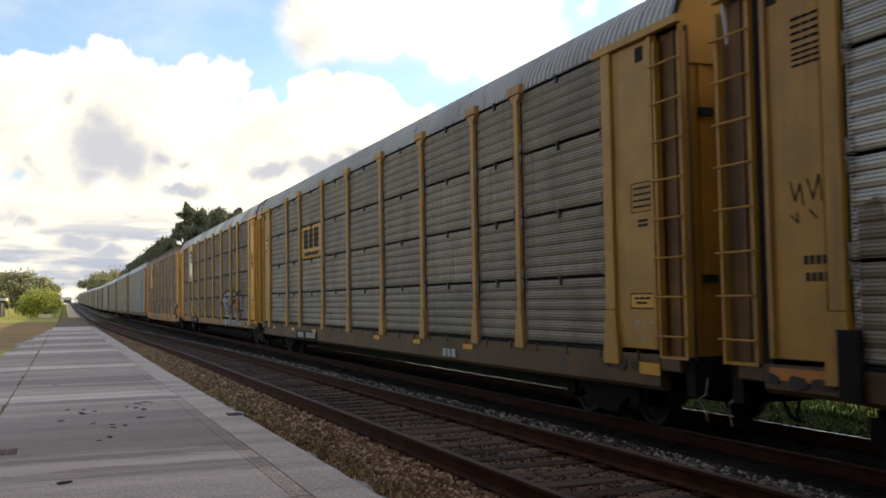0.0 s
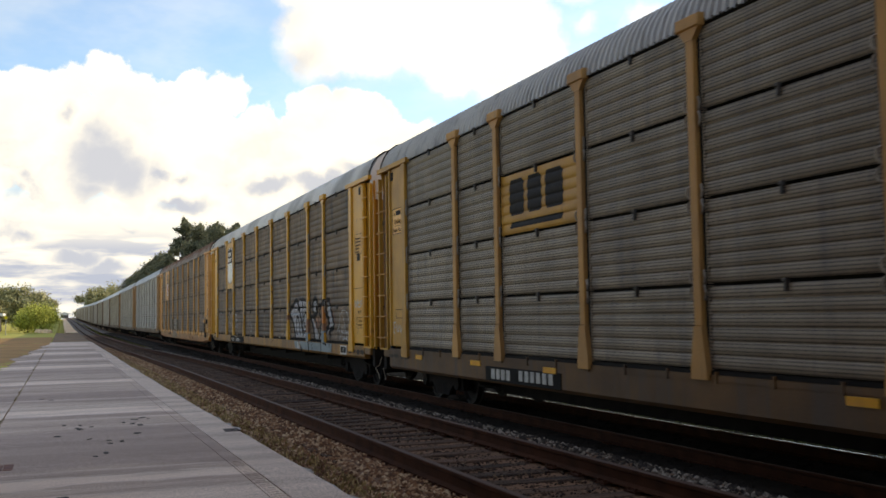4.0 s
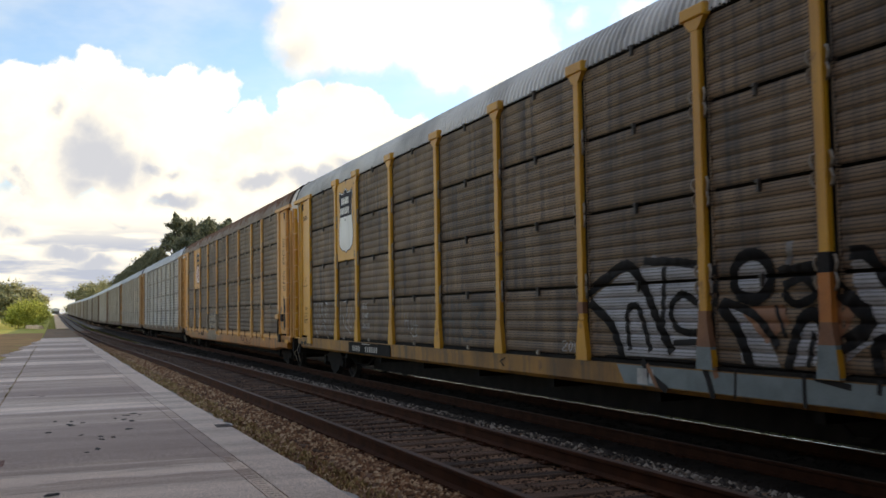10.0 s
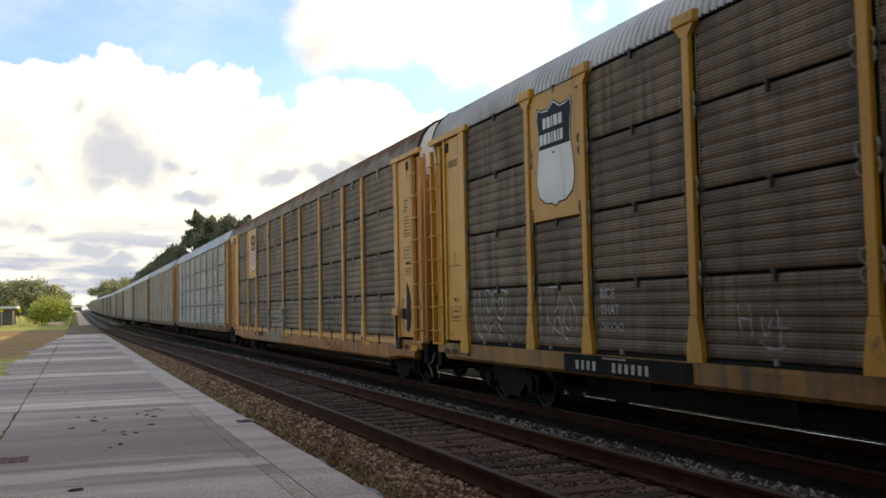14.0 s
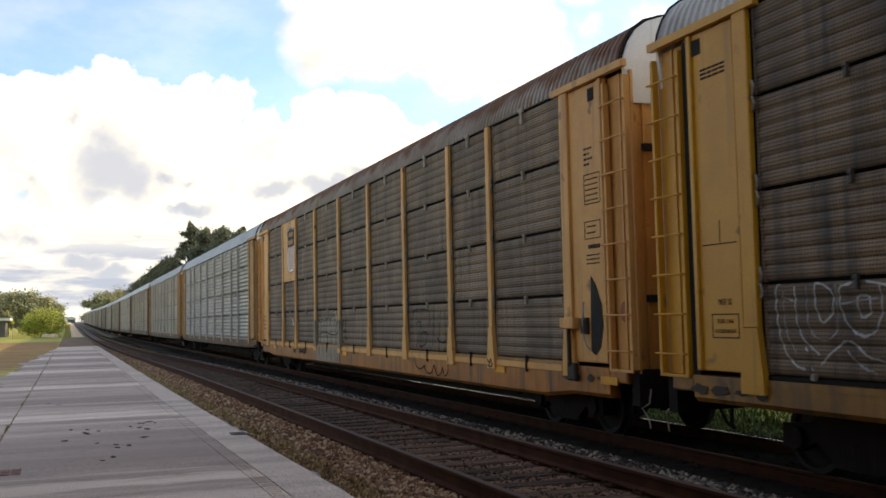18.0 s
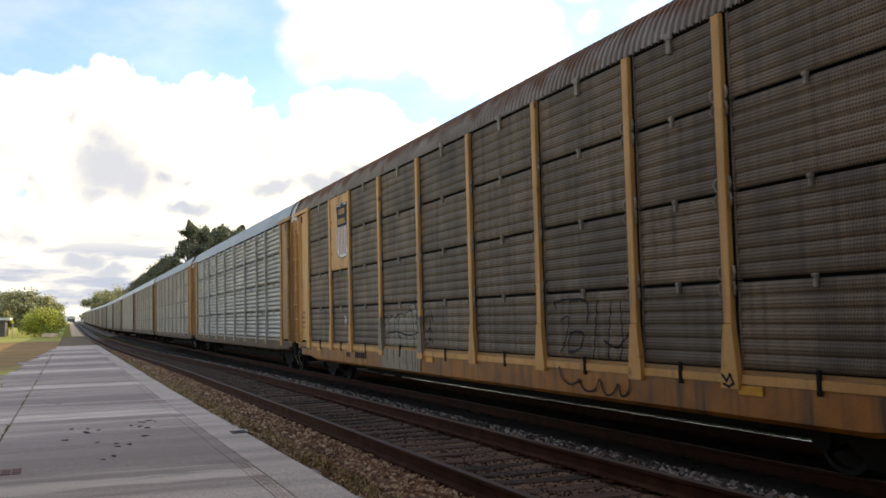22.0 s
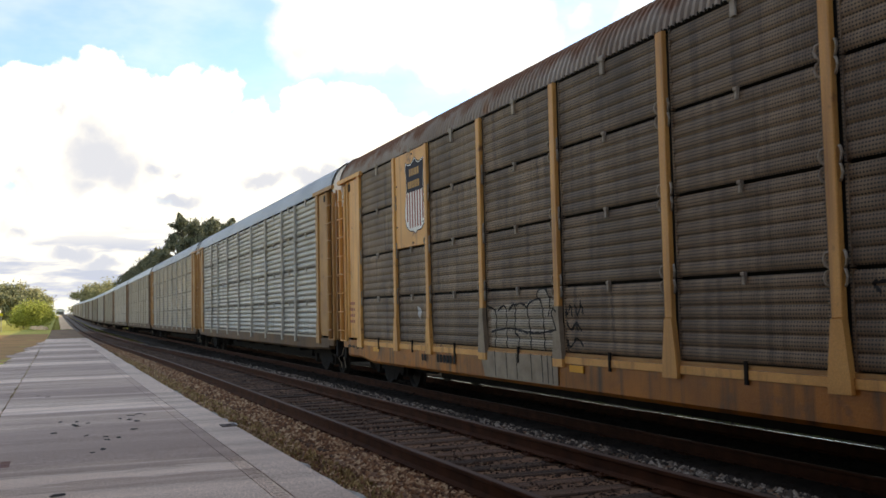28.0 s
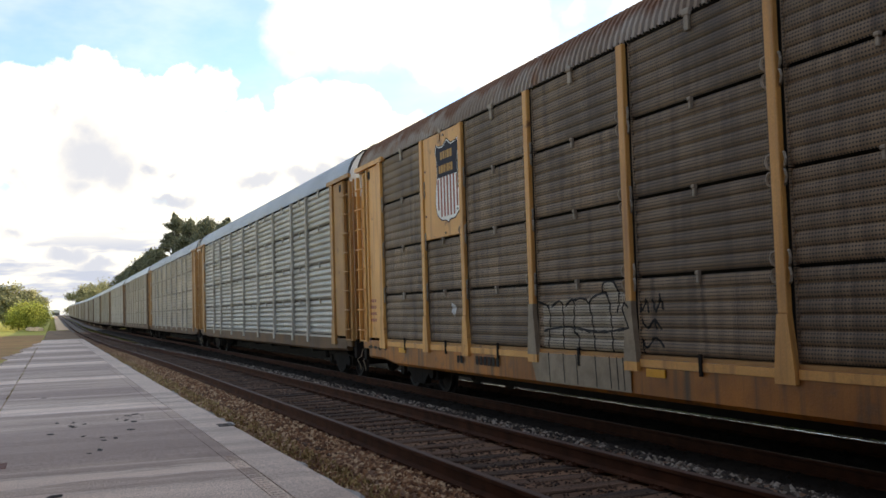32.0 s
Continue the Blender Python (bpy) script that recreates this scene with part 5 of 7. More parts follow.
# added dark strip; its colour stands for shade on the ground
strip("litter_strip", [(10.4, -0.31), (10.7, -0.205), (11.6, -0.20), (12.6, -0.19), (14.0, -0.17), (16.0, -0.16), (19.5, -0.14), (20.5, -0.3)], -14, 160, 1.0, GROUND_SHADED, "strip of ground behind the freight track, darkened for shade", "soil", 0.02, 16)
# this stretch is shaded by its colour alone
strip("bare_soil", [(-0.9, -0.2), (-0.8, 0.12), (0.6, 0.10), (1.8, 0.10), (2.45, 0.12), (2.56, -0.2)], PLAT_END + 0.05, 166, 2.0, SOIL_SHADED, "trodden soil beyond the end of the platform, darkened for shade", "soil", 0.04, 18, lambda y: sag(y) + 0.02)
# lies in the train's shadow; the pale colour stands for sun
strip("dirt_path", [(0.5, -0.2), (0.7, 0.02), (1.0, 0.06), (1.4, 0.07), (2.1, 0.05), (2.4, 0.02), (2.5, -0.3)], 160, 640, 8.0, SAND_SUNLIT, "sandy path beyond the end of the platform, coloured as if sunlit", "path", 0.02, 8, lambda y: climb(y) - 0.1)
strip("soil_strip", [(-14.5, -0.1), (-12.0, 0.09), (-8.5, 0.095), (-6.0, 0.10), (-4.5, 0.105), (-3.0, 0.11), (-2.0, 0.10), (-0.96, 0.085), (-0.94, -0.05)], 12, 128, 1.0, SOIL, "trampled brown soil and short grass beside the platform", "soil", 0.015, 6, sag)

def motions():
    rows = [t for t in range(0, 33)]
    for car, y in TRAIN:
        walk(car, [(t, pose(FAR_X, y - rolled(t), climb(y - rolled(t)), math.degrees(math.atan2(climb(y - rolled(t) + 27) - climb(y - rolled(t)), 27)))) for t in rows])
    # wheels: a row each 0.55 m of travel
    turns, last = [0.0], 0.0
    for i in range(1, 3201):
        t = i / 100
        if rolled(t) - last >= 0.55:
            turns.append(t)
            last = rolled(t)
    if turns[-1] < 31.7:
        turns.append(32.0)
    else:
        turns[-1] = 32.0
    for w, d in SPINNERS:
        walk(w, [(t, pose(0, d, 0.42, math.degrees(rolled(t) / 0.42) % 360)) for t in turns])


TRAIN = []
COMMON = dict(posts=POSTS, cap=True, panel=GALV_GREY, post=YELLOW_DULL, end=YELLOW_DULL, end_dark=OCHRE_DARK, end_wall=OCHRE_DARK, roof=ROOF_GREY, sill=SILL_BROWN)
LOOK_Z = dict(COMMON, panel=GALV_BRIGHT)
LOOK_A = dict(COMMON, foot=1.0, sill_z=0.60, sill_tip=0.61, stubs=True, cap_paint=YELLOW_DULL, end_wall=YELLOW_DULL, post=POST_TAN, posts=(4.86, 6.70, 9.45, 12.24, 15.12, 17.81, 20.7, 22.6), odd_panels={(6, 2): YELLOW_DULL})
LOOK_B = dict(COMMON, foot=1.065, sill_z=0.74, posts=(4.84, 6.74, 9.50, 12.23, 15.0, 17.79, 20.38, 22.23), sill=SILL_YELLOW, panel=GALV_BROWN, post=YELLOW_CLEAN, end=YELLOW_CLEAN, end_dark=YELLOW_CLEAN, end_wall=YELLOW_DULL, roof=ROOF_PALE, no_panel=((7, 2), (7, 3)))
LOOK_C = dict(COMMON, foot=0.90, sill_z=0.55, sill_tip=0.64, posts=(4.86, 6.80, 9.53, 12.27, 15.1, 17.85, 20.5, 22.5), cap=False, panel=GALV_RUST, post=ORANGE, end=ORANGE, end_dark=ORANGE, end_wall=ORANGE, roof=ROOF_RUST, sill=SILL_ORANGE, bottom_rail=ORANGE_DARK, loop=CLIP_STEEL, clip=CLIP_STEEL, no_panel=((7, 2), (7, 3)))
LOOK_D = dict(COMMON, cap=False, rib=0.052, gap=0.06, post_w=0.08, foot_w=0.08, panel=GALV_BRIGHT, post=POST_SILVER, end=ORANGE_DARK, end_dark=ORANGE_DARK, end_wall=ORANGE_DARK, roof=ROOF_BRIGHT, clip=POST_SILVER, loop=POST_SILVER, inner=GALV_GREY, bottom_rail=POST_SILVER)
LOOK_E = dict(LOOK_D, panel=GALV_TAN, roof=ROOF_BRIGHT, end=ORANGE_DARK, post=POST_SILVER)

STARTS = [-18.2, 9.35, 37.03, 64.2, 91.5, 119.3]
car_z = autorack("autorack", "dull yellow covered car carrier with bright perforated panels", -18.2, LOOK_Z, 27.5)
car_a = autorack("autorack", "dull yellow covered car carrier with grey corrugated panels", 9.35, LOOK_A, 27.6)
car_b = autorack("autorack", "bright yellow covered car carrier with sooty brown panels and graffiti", 37.03, LOOK_B, 27.15)
car_c = autorack("autorack", "faded orange covered car carrier with rusty brown panels", 64.2, LOOK_C, 27.3)
car_d = autorack("autorack", "silver covered car carrier with orange end posts", 91.5, LOOK_D, 27.7)
car_e = autorack("autorack", "grey silver covered car carrier with orange ends", 119.3, LOOK_E, 27.8)
TRAIN += list(zip((car_z, car_a, car_b, car_c, car_d, car_e), STARTS))
FAR_LOOKS = [dict(LOOK_D, panel=m, end=e, post=p, end_wall=e, roof=r) for m, e, p, r in (
    (GALV_TAN, SILL_BROWN, GALV_TAN, ROOF_BRIGHT), (GALV_CREAM, OCHRE_DARK, GALV_CREAM, ROOF_BRIGHT), (GALV_TAN, OCHRE_DARK, GALV_TAN, ROOF_PALE),
    (GALV_CREAM, SILL_BROWN, GALV_CREAM, ROOF_BRIGHT))]
FAR_WORDS = ("dusty tan", "dusty cream", "tan brown", "pale cream")
for i in range(15):
    y = 147.4 + 28.0 * i
    car = plain_autorack("autorack", FAR_WORDS[i % 4] + " covered car carrier far down the train", y, FAR_LOOKS[i % 4])
    TRAIN.append((car, y))


# ---------------------------------------------------------------- marks on the cars
PLATE_X = -1.522


def sill_tape(car, y, w, h=0.09, z=0.88, mat=PAINT_BRIGHT):
    part("reflector", Shape().box(-1.542, -1.53, y - w / 2, y + w / 2, z, z + h), mat, car, "yellow reflective tape")


def dash_frame(y0, y1, z0, z1, n=4, w=0.014):
    """A stencilled dashed border."""
    out, dy, dz = [], (y1 - y0) / n, (z1 - z0) / n
    for i in range(n):
        a = y0 + i * dy
        out += [bar(a + dy / 2, z0, dy * 0.8, w), bar(a + dy / 2, z1, dy * 0.8, w)]
        b = z0 + i * dz
        out += [bar(y0, b + 0.1 * dz, w, dz * 0.8), bar(y1, b + 0.1 * dz, w, dz * 0.8)]
    return out


def paint(name, polys, mat, car, label=""):
    me = on_ribs(polys).mesh(name)
    bm = bmesh.new()
    bm.from_mesh(me)
    bmesh.ops.remove_doubles(bm, verts=bm.verts, dist=0.004)
    bm.to_mesh(me)
    bm.free()
    return part(name, me, mat, car, label)


def bend(pts, n=4):
    """A smooth line through the points."""
    if len(pts) < 3:
        return pts
    out, last = [], len(pts) - 1
    for i in range(last):
        p = [pts[max(i - 1, 0)], pts[i], pts[i + 1], pts[min(i + 2, last)]]
        for j in range(n):
            t = j / n
            out.append(tuple(0.5 * (2 * p[1][k] + (p[2][k] - p[0][k]) * t + (2 * p[0][k] - 5 * p[1][k] + 4 * p[2][k] - p[3][k]) * t * t + (3 * p[1][k] - p[0][k] - 3 * p[2][k] + p[3][k]) * t ** 3) for k in (0, 1)))
    return out + [pts[-1]]


def strokes(name, lines, w, mat, car, label=""):
    """Spray lines, one part each."""
    return [paint(name, stroke(bend(ln), w), mat, car, label) for ln in lines]


# the grey car: sign panel with three heavy dark shapes and a bar, stencils, tapes
for y0, y1 in ((19.72, 20.26), (19.10, 19.60), (18.40, 18.98)):
    c = 0.07
    paint("emblem_block", [[(y0, 3.42 + c), (y0 + c, 3.42), (y1 - c, 3.42), (y1, 3.42 + c), (y1, 4.03 - c), (y1 - c, 4.03), (y0 + c, 4.03), (y0, 4.03 - c)]], PAINT_BLACK, car_a, "heavy dark block on the sign panel")
paint("emblem_bar", [[(20.25, 3.21), (18.45, 3.21), (18.42, 3.32), (20.22, 3.32)]], PAINT_BLACK, car_a, "dark bar under the emblem")
for y, w in ((7.1, 0.46), (9.86, 0.44), (12.7, 0.40), (21.75, 0.44), (24.7, 0.36), (18.9, 0.40)):
    sill_tape(car_a, y, w)
sill_tape(car_a, 1.15, 0.46, 0.15, 0.80)
flat_marks("mark_row", text_bars(8.36, 0.70, (0.17, 0.17, 0.18), 0.15, 0.45), -1.540, PAINT_WHITE, car_a)
part("stencil_plate", Shape().box(-1.534, -1.52, 18.55, 21.30, 0.645, 0.895), BLACK_STEEL_AND_SHADE, car_a)
flat_marks("mark_row", text_bars(21.05, 0.685, (0.14,) * 4, 0.17, 0.35) + text_bars(19.97, 0.70, (0.13,) * 6, 0.17, 0.45), -1.5345, PAINT_WHITE, car_a)
flat_marks("stencil", frame_bars(0.98, 1.50, 2.89, 3.28) + [q for k in range(4) for q in text_bars(1.44, 2.95 + k * 0.08, (0.09, 0.12, 0.07, 0.08), 0.03, 0.6)] + text_bars(1.35, 2.76, (0.12, 0.10), 0.035) + text_bars(1.35, 2.70, (0.10, 0.12), 0.035), PLATE_X, PAINT_BLACK, car_a)
part("warning_plate", Shape().box(-1.53, PLATE_X + 0.002, 0.98, 1.56, 1.64, 1.84), PAINT_BRIGHT, car_a, "small yellow notice plate")
flat_marks("notice_border", frame_bars(0.98, 1.56, 1.64, 1.84, 0.014) + text_bars(1.46, 1.76, (0.09, 0.13, 0.1), 0.03, 0.6) + text_bars(1.42, 1.70, (0.12, 0.1), 0.03, 0.6), -1.531, PAINT_BLACK, car_a)
flat_marks("chalk_scrawl", [q for ln in ([(1.5, 1.52), (1.44, 1.40), (1.38, 1.50), (1.34, 1.40)], [(1.22, 1.52), (1.20, 1.40), (1.10, 1.48), (1.02, 1.42)], [(1.42, 1.32), (1.36, 1.20), (1.26, 1.30), (1.24, 1.22)]) for q in stroke(ln, 0.014)], PLATE_X, SPRAY_WHITE, car_a)
# its rear corner: yellow notice with words, and a lower notice
part("notice_plate", Shape().box(-1.53, PLATE_X + 0.002, 25.62, 26.31, 3.62, 4.20), PAINT_BRIGHT, car_a, "yellow notice plate with black words")
flat_marks("notice_border", frame_bars(25.62, 26.31, 3.62, 4.20, 0.014) + [bar(25.96, 3.795, 0.34, 0.012)] + [bar(26.18, 4.04, 0.05, 0.06), bar(25.92, 4.04, 0.32, 0.10)], -1.531, PAINT_BLACK, car_a)
lettering("Quality", 0.155, PAINT_BLACK, car_a, 25.965, 3.855, -1.533)
lettering("Auto Rack", 0.14, PAINT_BLACK, car_a, 25.965, 3.67, -1.533)
flat_marks("stencil", frame_bars(25.70, 26.18, 1.74, 1.94, 0.014), PLATE_X, PAINT_BLACK, car_a)
flat_marks("chalk_scrawl", [q for ln in ([(26.32, 1.66), (26.30, 1.40)], [(26.32, 1.66), (26.20, 1.64)], [(26.30, 1.54), (26.22, 1.53)], [(26.14, 1.60), (26.10, 1.44), (26.00, 1.46), (25.99, 1.60)], [(25.92, 1.58), (25.86, 1.42), (25.78, 1.60)]) for q in stroke(ln, 0.024)], PLATE_X, SPRAY_WHITE, car_a)
strokes("chalk_scrawl", [[(25.0, 2.5), (24.8, 2.3)]], 0.02, SPRAY_GREY, car_a)

# the bright yellow car with the big graffiti
s = Shape()
s.box(-1.535, -1.47, 20.47, 22.14, 3.11, 5.165, 0.012)
sign = part("sign_plate", s, YELLOW_CLEAN, car_b, "yellow sign plate with a dark and white shield")
SH = (21.28, 4.15, 1.28, 1.62)
flat_marks("shield_outline", [shield(SH[0], SH[1], SH[2] * 1.035, SH[3] * 1.03)], -1.5355, PAINT_NAVY, sign, "thin dark outline of the shield")
flat_marks("shield_field", [shield(*SH)], -1.5375, CAP_WHITE, sign, "white lower field of the shield")
flat_marks("shield_head", [shield_part(*SH, 4.24, 9.0, 0.97)], -1.540, PAINT_NAVY, sign, "dark blue head of the shield")
flat_marks("shield_mark", text_bars(21.64, 4.56, (0.10, 0.11, 0.045, 0.12, 0.11), 0.17, 0.22, 0.0) + text_bars(21.75, 4.31, (0.09, 0.11, 0.09, 0.045, 0.09, 0.045, 0.09), 0.17, 0.2), -1.544, CAP_WHITE, sign)
for y, z in ((20.53, 3.3), (22.08, 3.3), (20.53, 4.2), (22.08, 4.2), (20.53, 5.0), (22.08, 5.0)):
    part("bolt", Shape().rod((-1.54, y, z), (-1.552, y, z), 0.018, 6), CLIP_DARK, sign)
flat_marks("stencil", dash_frame(1.11, 1.69, 3.37, 3.87, 5) + [q for k in range(5) for q in text_bars(1.64, 3.74 - k * 0.085, (0.10, 0.09, 0.05, 0.09)[: 4 - k // 3], 0.045, 0.8)], PLATE_X, PAINT_BLACK, car_b)
part("repaint_patch", Shape().box(-1.525, PLATE_X + 0.002, 1.26, 1.51, 3.20, 3.38), PAINT_BLACK, car_b)
flat_marks("stencil", dash_frame(1.05, 1.58, 1.50, 1.76, 4), PLATE_X, PAINT_BLACK, car_b)
lettering("THIS CAR", 0.075, PAINT_BLACK, car_b, 1.31, 1.655, PLATE_X - 0.002)
lettering("EXCESS HEIGHT", 0.065, PAINT_BLACK, car_b, 1.31, 1.555, PLATE_X - 0.002, squeeze=0.9)
lettering("MET 32", 0.12, PAINT_BLACK, car_b, 1.32, 1.86, PLATE_X - 0.002, squeeze=0.8)
flat_marks("spray_tag", [q for ln in ([(1.78, 2.20), (1.70, 2.02), (1.63, 2.18), (1.56, 2.02), (1.50, 2.22)], [(1.36, 2.12), (1.46, 2.16), (1.46, 2.04), (1.34, 2.03)], [(1.20, 2.16), (1.30, 2.17), (1.22, 2.06), (1.32, 2.03)], [(1.14, 2.22), (1.12, 2.05), (1.04, 2.2)]) for q in stroke(ln, 0.03)], PLATE_X, SPRAY_WHITE, car_b, "white spray tag")
flat_marks("fold_line", [bar(1.36, 2.50, 0.9, 0.012)], PLATE_X, BRAKE_IRON, car_b)
# rear corner stencils
flat_marks("fold_line", [bar(25.62, 2.575, 0.62, 0.012), bar(25.6, 2.60, 0.012, 0.25)], PLATE_X, BRAKE_IRON, car_b)
flat_marks("stencil", [q for k in range(3) for q in text_bars(25.85, 4.64 - k * 0.05, (0.12, 0.08, 0.11, 0.1), 0.025, 0.6)] + frame_bars(25.32, 25.80, 1.50, 1.78), PLATE_X, PAINT_BLACK, car_b)
lettering("MET 32", 0.10, PAINT_BLACK, car_b, 25.55, 1.88, PLATE_X - 0.002, squeeze=0.8)
lettering("THIS CAR", 0.07, PAINT_BLACK, car_b, 25.56, 1.67, PLATE_X - 0.002)
lettering("EXCESS HEIGHT", 0.06, PAINT_BLACK, car_b, 25.56, 1.56, PLATE_X - 0.002, squeeze=0.9)
# graffiti: dark ground, silver letters, orange and rust fills


def lift(obs, d=0.004):
    for ob in obs if isinstance(obs, list) else [obs]:
        ob.location.x -= d


lift(paint("graffiti_letter", [[(9.30, 1.93), (8.37, 2.29), (7.65, 2.35), (6.92, 2.24), (6.59, 2.12), (6.59, 1.70), (6.86, 1.50), (6.80, 1.32), (6.94, 1.19), (8.54, 1.12), (8.74, 1.54)]], SPRAY_SILVER, car_b, "silver graffiti letter"), 0.002)
lift(paint("graffiti_letter", [[(5.71, 2.09), (5.74, 2.00), (5.81, 1.94), (5.91, 1.90), (6.02, 1.90), (6.12, 1.94), (6.19, 2.02), (6.21, 2.11), (6.18, 2.20), (6.10, 2.27), (6.00, 2.30), (5.89, 2.30), (5.79, 2.25), (5.73, 2.18)]], SPRAY_SILVER, car_b, "silver graffiti letter"), 0.002)
lift(paint("graffiti_letter", [[(6.44, 1.79), (5.98, 1.68), (5.67, 1.35), (5.57, 1.15), (6.16, 1.16), (6.26, 1.49)]], SPRAY_SILVER, car_b, "silver graffiti letter"), 0.002)
lift(paint("graffiti_letter", [[(5.26, 1.62), (4.95, 1.61), (4.82, 1.21), (5.45, 1.16)]], SPRAY_SILVER, car_b, "silver graffiti letter"), 0.002)
lift(paint("graffiti_letter", [[(4.57, 2.20), (4.35, 2.22), (3.93, 1.62), (4.00, 1.50), (4.40, 1.41), (4.73, 1.21), (4.79, 1.37), (4.35, 1.62), (4.54, 1.97)]], SPRAY_SILVER, car_b, "silver graffiti letter"), 0.002)
lift(paint("graffiti_fill", [[(6.20, 1.77), (5.50, 1.80), (5.41, 1.61), (5.76, 1.38)]], SPRAY_RUST, car_b, "rust-orange graffiti fill"), 0.004)
lift(paint("graffiti_fill", [[(4.83, 1.98), (4.52, 1.71), (4.82, 1.36)]], SPRAY_RUST, car_b, "rust-orange graffiti fill"), 0.004)
lift(strokes("graffiti_line", [[(9.39, 2.00), (8.93, 2.18), (8.37, 2.34), (8.02, 2.07), (7.74, 1.65), (7.47, 1.28)]], 0.15, PAINT_BLACK, car_b), 0.007)
lift(strokes("graffiti_line", [[(9.30, 1.85), (8.85, 1.60), (8.66, 1.36), (8.54, 1.12)]], 0.15, PAINT_BLACK, car_b), 0.007)
lift(strokes("graffiti_line", [[(8.37, 1.28), (8.40, 1.73), (8.14, 1.78), (7.91, 1.27)]], 0.10, PAINT_BLACK, car_b), 0.007)
lift(strokes("graffiti_line", [[(7.56, 2.26), (7.63, 1.40)]], 0.09, PAINT_BLACK, car_b), 0.007)
lift(strokes("graffiti_line", [[(7.95, 2.37), (7.28, 2.33), (6.58, 2.22)]], 0.10, PAINT_BLACK, car_b), 0.007)
lift(strokes("graffiti_line", [[(6.94, 1.84), (7.21, 1.94), (7.44, 1.78), (7.32, 1.53), (6.88, 1.50), (6.61, 1.77), (6.58, 2.17)]], 0.09, PAINT_BLACK, car_b), 0.007)
lift(strokes("graffiti_line", [[(7.38, 1.36), (6.87, 1.38)]], 0.08, PAINT_BLACK, car_b), 0.007)
lift(strokes("graffiti_line", [[(5.66, 2.09), (5.69, 1.99), (5.78, 1.91), (5.90, 1.86), (6.03, 1.87), (6.16, 1.91), (6.24, 2.00), (6.26, 2.11), (6.22, 2.22), (6.13, 2.30), (6.01, 2.34), (5.87, 2.33), (5.76, 2.28), (5.68, 2.19), (5.66, 2.09)]], 0.13, PAINT_BLACK, car_b), 0.007)
lift(strokes("graffiti_line", [[(6.48, 1.77), (6.22, 1.51), (6.04, 1.17)]], 0.15, PAINT_BLACK, car_b), 0.007)
lift(strokes("graffiti_line", [[(6.42, 1.84), (5.94, 1.69), (5.61, 1.39)]], 0.10, PAINT_BLACK, car_b), 0.007)
lift(strokes("graffiti_line", [[(5.45, 1.16), (5.26, 1.61), (5.02, 1.67), (4.80, 1.21)]], 0.13, PAINT_BLACK, car_b), 0.007)
lift(strokes("graffiti_line", [[(5.16, 1.20), (5.08, 1.49)]], 0.07, PAINT_BLACK, car_b), 0.007)
lift(strokes("graffiti_line", [[(4.84, 2.28), (4.78, 1.98), (4.38, 1.62), (4.87, 1.32)]], 0.17, PAINT_BLACK, car_b), 0.007)
lift(strokes("graffiti_line", [[(4.53, 2.28), (4.35, 2.24), (4.10, 1.92), (3.89, 1.60), (3.96, 1.47), (4.29, 1.42), (4.28, 1.19)]], 0.13, PAINT_BLACK, car_b), 0.007)
lift(strokes("graffiti_line", [[(5.45, 2.00), (5.18, 2.06), (5.04, 1.89), (5.31, 1.80), (5.48, 1.91)]], 0.09, PAINT_BLACK, car_b), 0.007)
lift(strokes("graffiti_line", [[(5.51, 2.13), (4.97, 2.17), (4.84, 2.22)]], 0.12, PAINT_BLACK, car_b), 0.007)
lift(strokes("graffiti_line", [[(5.61, 1.78), (5.48, 1.48)]], 0.05, PAINT_BLACK, car_b), 0.007)
lift(strokes("graffiti_line", [[(8.99, 1.13), (6.81, 1.15), (5.44, 1.11), (3.88, 1.10)]], 0.05, PAINT_BLACK, car_b), 0.007)
strokes("spray_dots", [[(5.38, 2.42), (5.38, 2.31), (5.40, 2.23)], [(7.80, 2.41), (7.70, 2.34)]], 0.09, SPRAY_GREY, car_b)
# orange-red haze at the edges
strokes("spray_tag", [[(4.30, 2.26), (3.99, 1.88), (3.77, 1.58), (3.81, 1.43)]], 0.05, SPRAY_RUST, car_b, "thin red spray edge")
flat_marks("sill_paint", [[(8.64, 1.05), (4.0, 1.05), (4.05, 0.81), (8.46, 0.81)]], -1.536, SPRAY_BLUE, car_b, "pale blue spray paint on the sill")
flat_marks("sill_drip", stroke([(8.02, 1.10), (7.88, 0.94), (7.55, 0.79)], 0.100), -1.540, PAINT_BLACK, car_b)
flat_marks("sill_drip", stroke([(6.80, 1.12), (6.72, 0.97), (6.65, 0.78)], 0.090), -1.540, PAINT_BLACK, car_b)
flat_marks("sill_drip", stroke([(6.24, 1.10), (6.26, 0.79)], 0.035), -1.540, PAINT_BLACK, car_b)
flat_marks("sill_drip", stroke([(5.20, 1.09), (5.20, 0.78)], 0.050), -1.540, PAINT_BLACK, car_b)
flat_marks("sill_drip", stroke([(5.04, 1.07), (4.61, 1.01)], 0.060), -1.540, PAINT_BLACK, car_b)
flat_marks("sill_drip", stroke([(4.25, 1.08), (4.26, 0.98)], 0.050), -1.540, PAINT_BLACK, car_b)
flat_marks("sill_drip", stroke([(7.92, 1.06), (7.74, 0.81)], 0.060), -1.5415, SPRAY_RUST, car_b)
flat_marks("sill_drip", stroke([(6.60, 1.09), (6.57, 1.01)], 0.080), -1.5415, SPRAY_RUST, car_b)


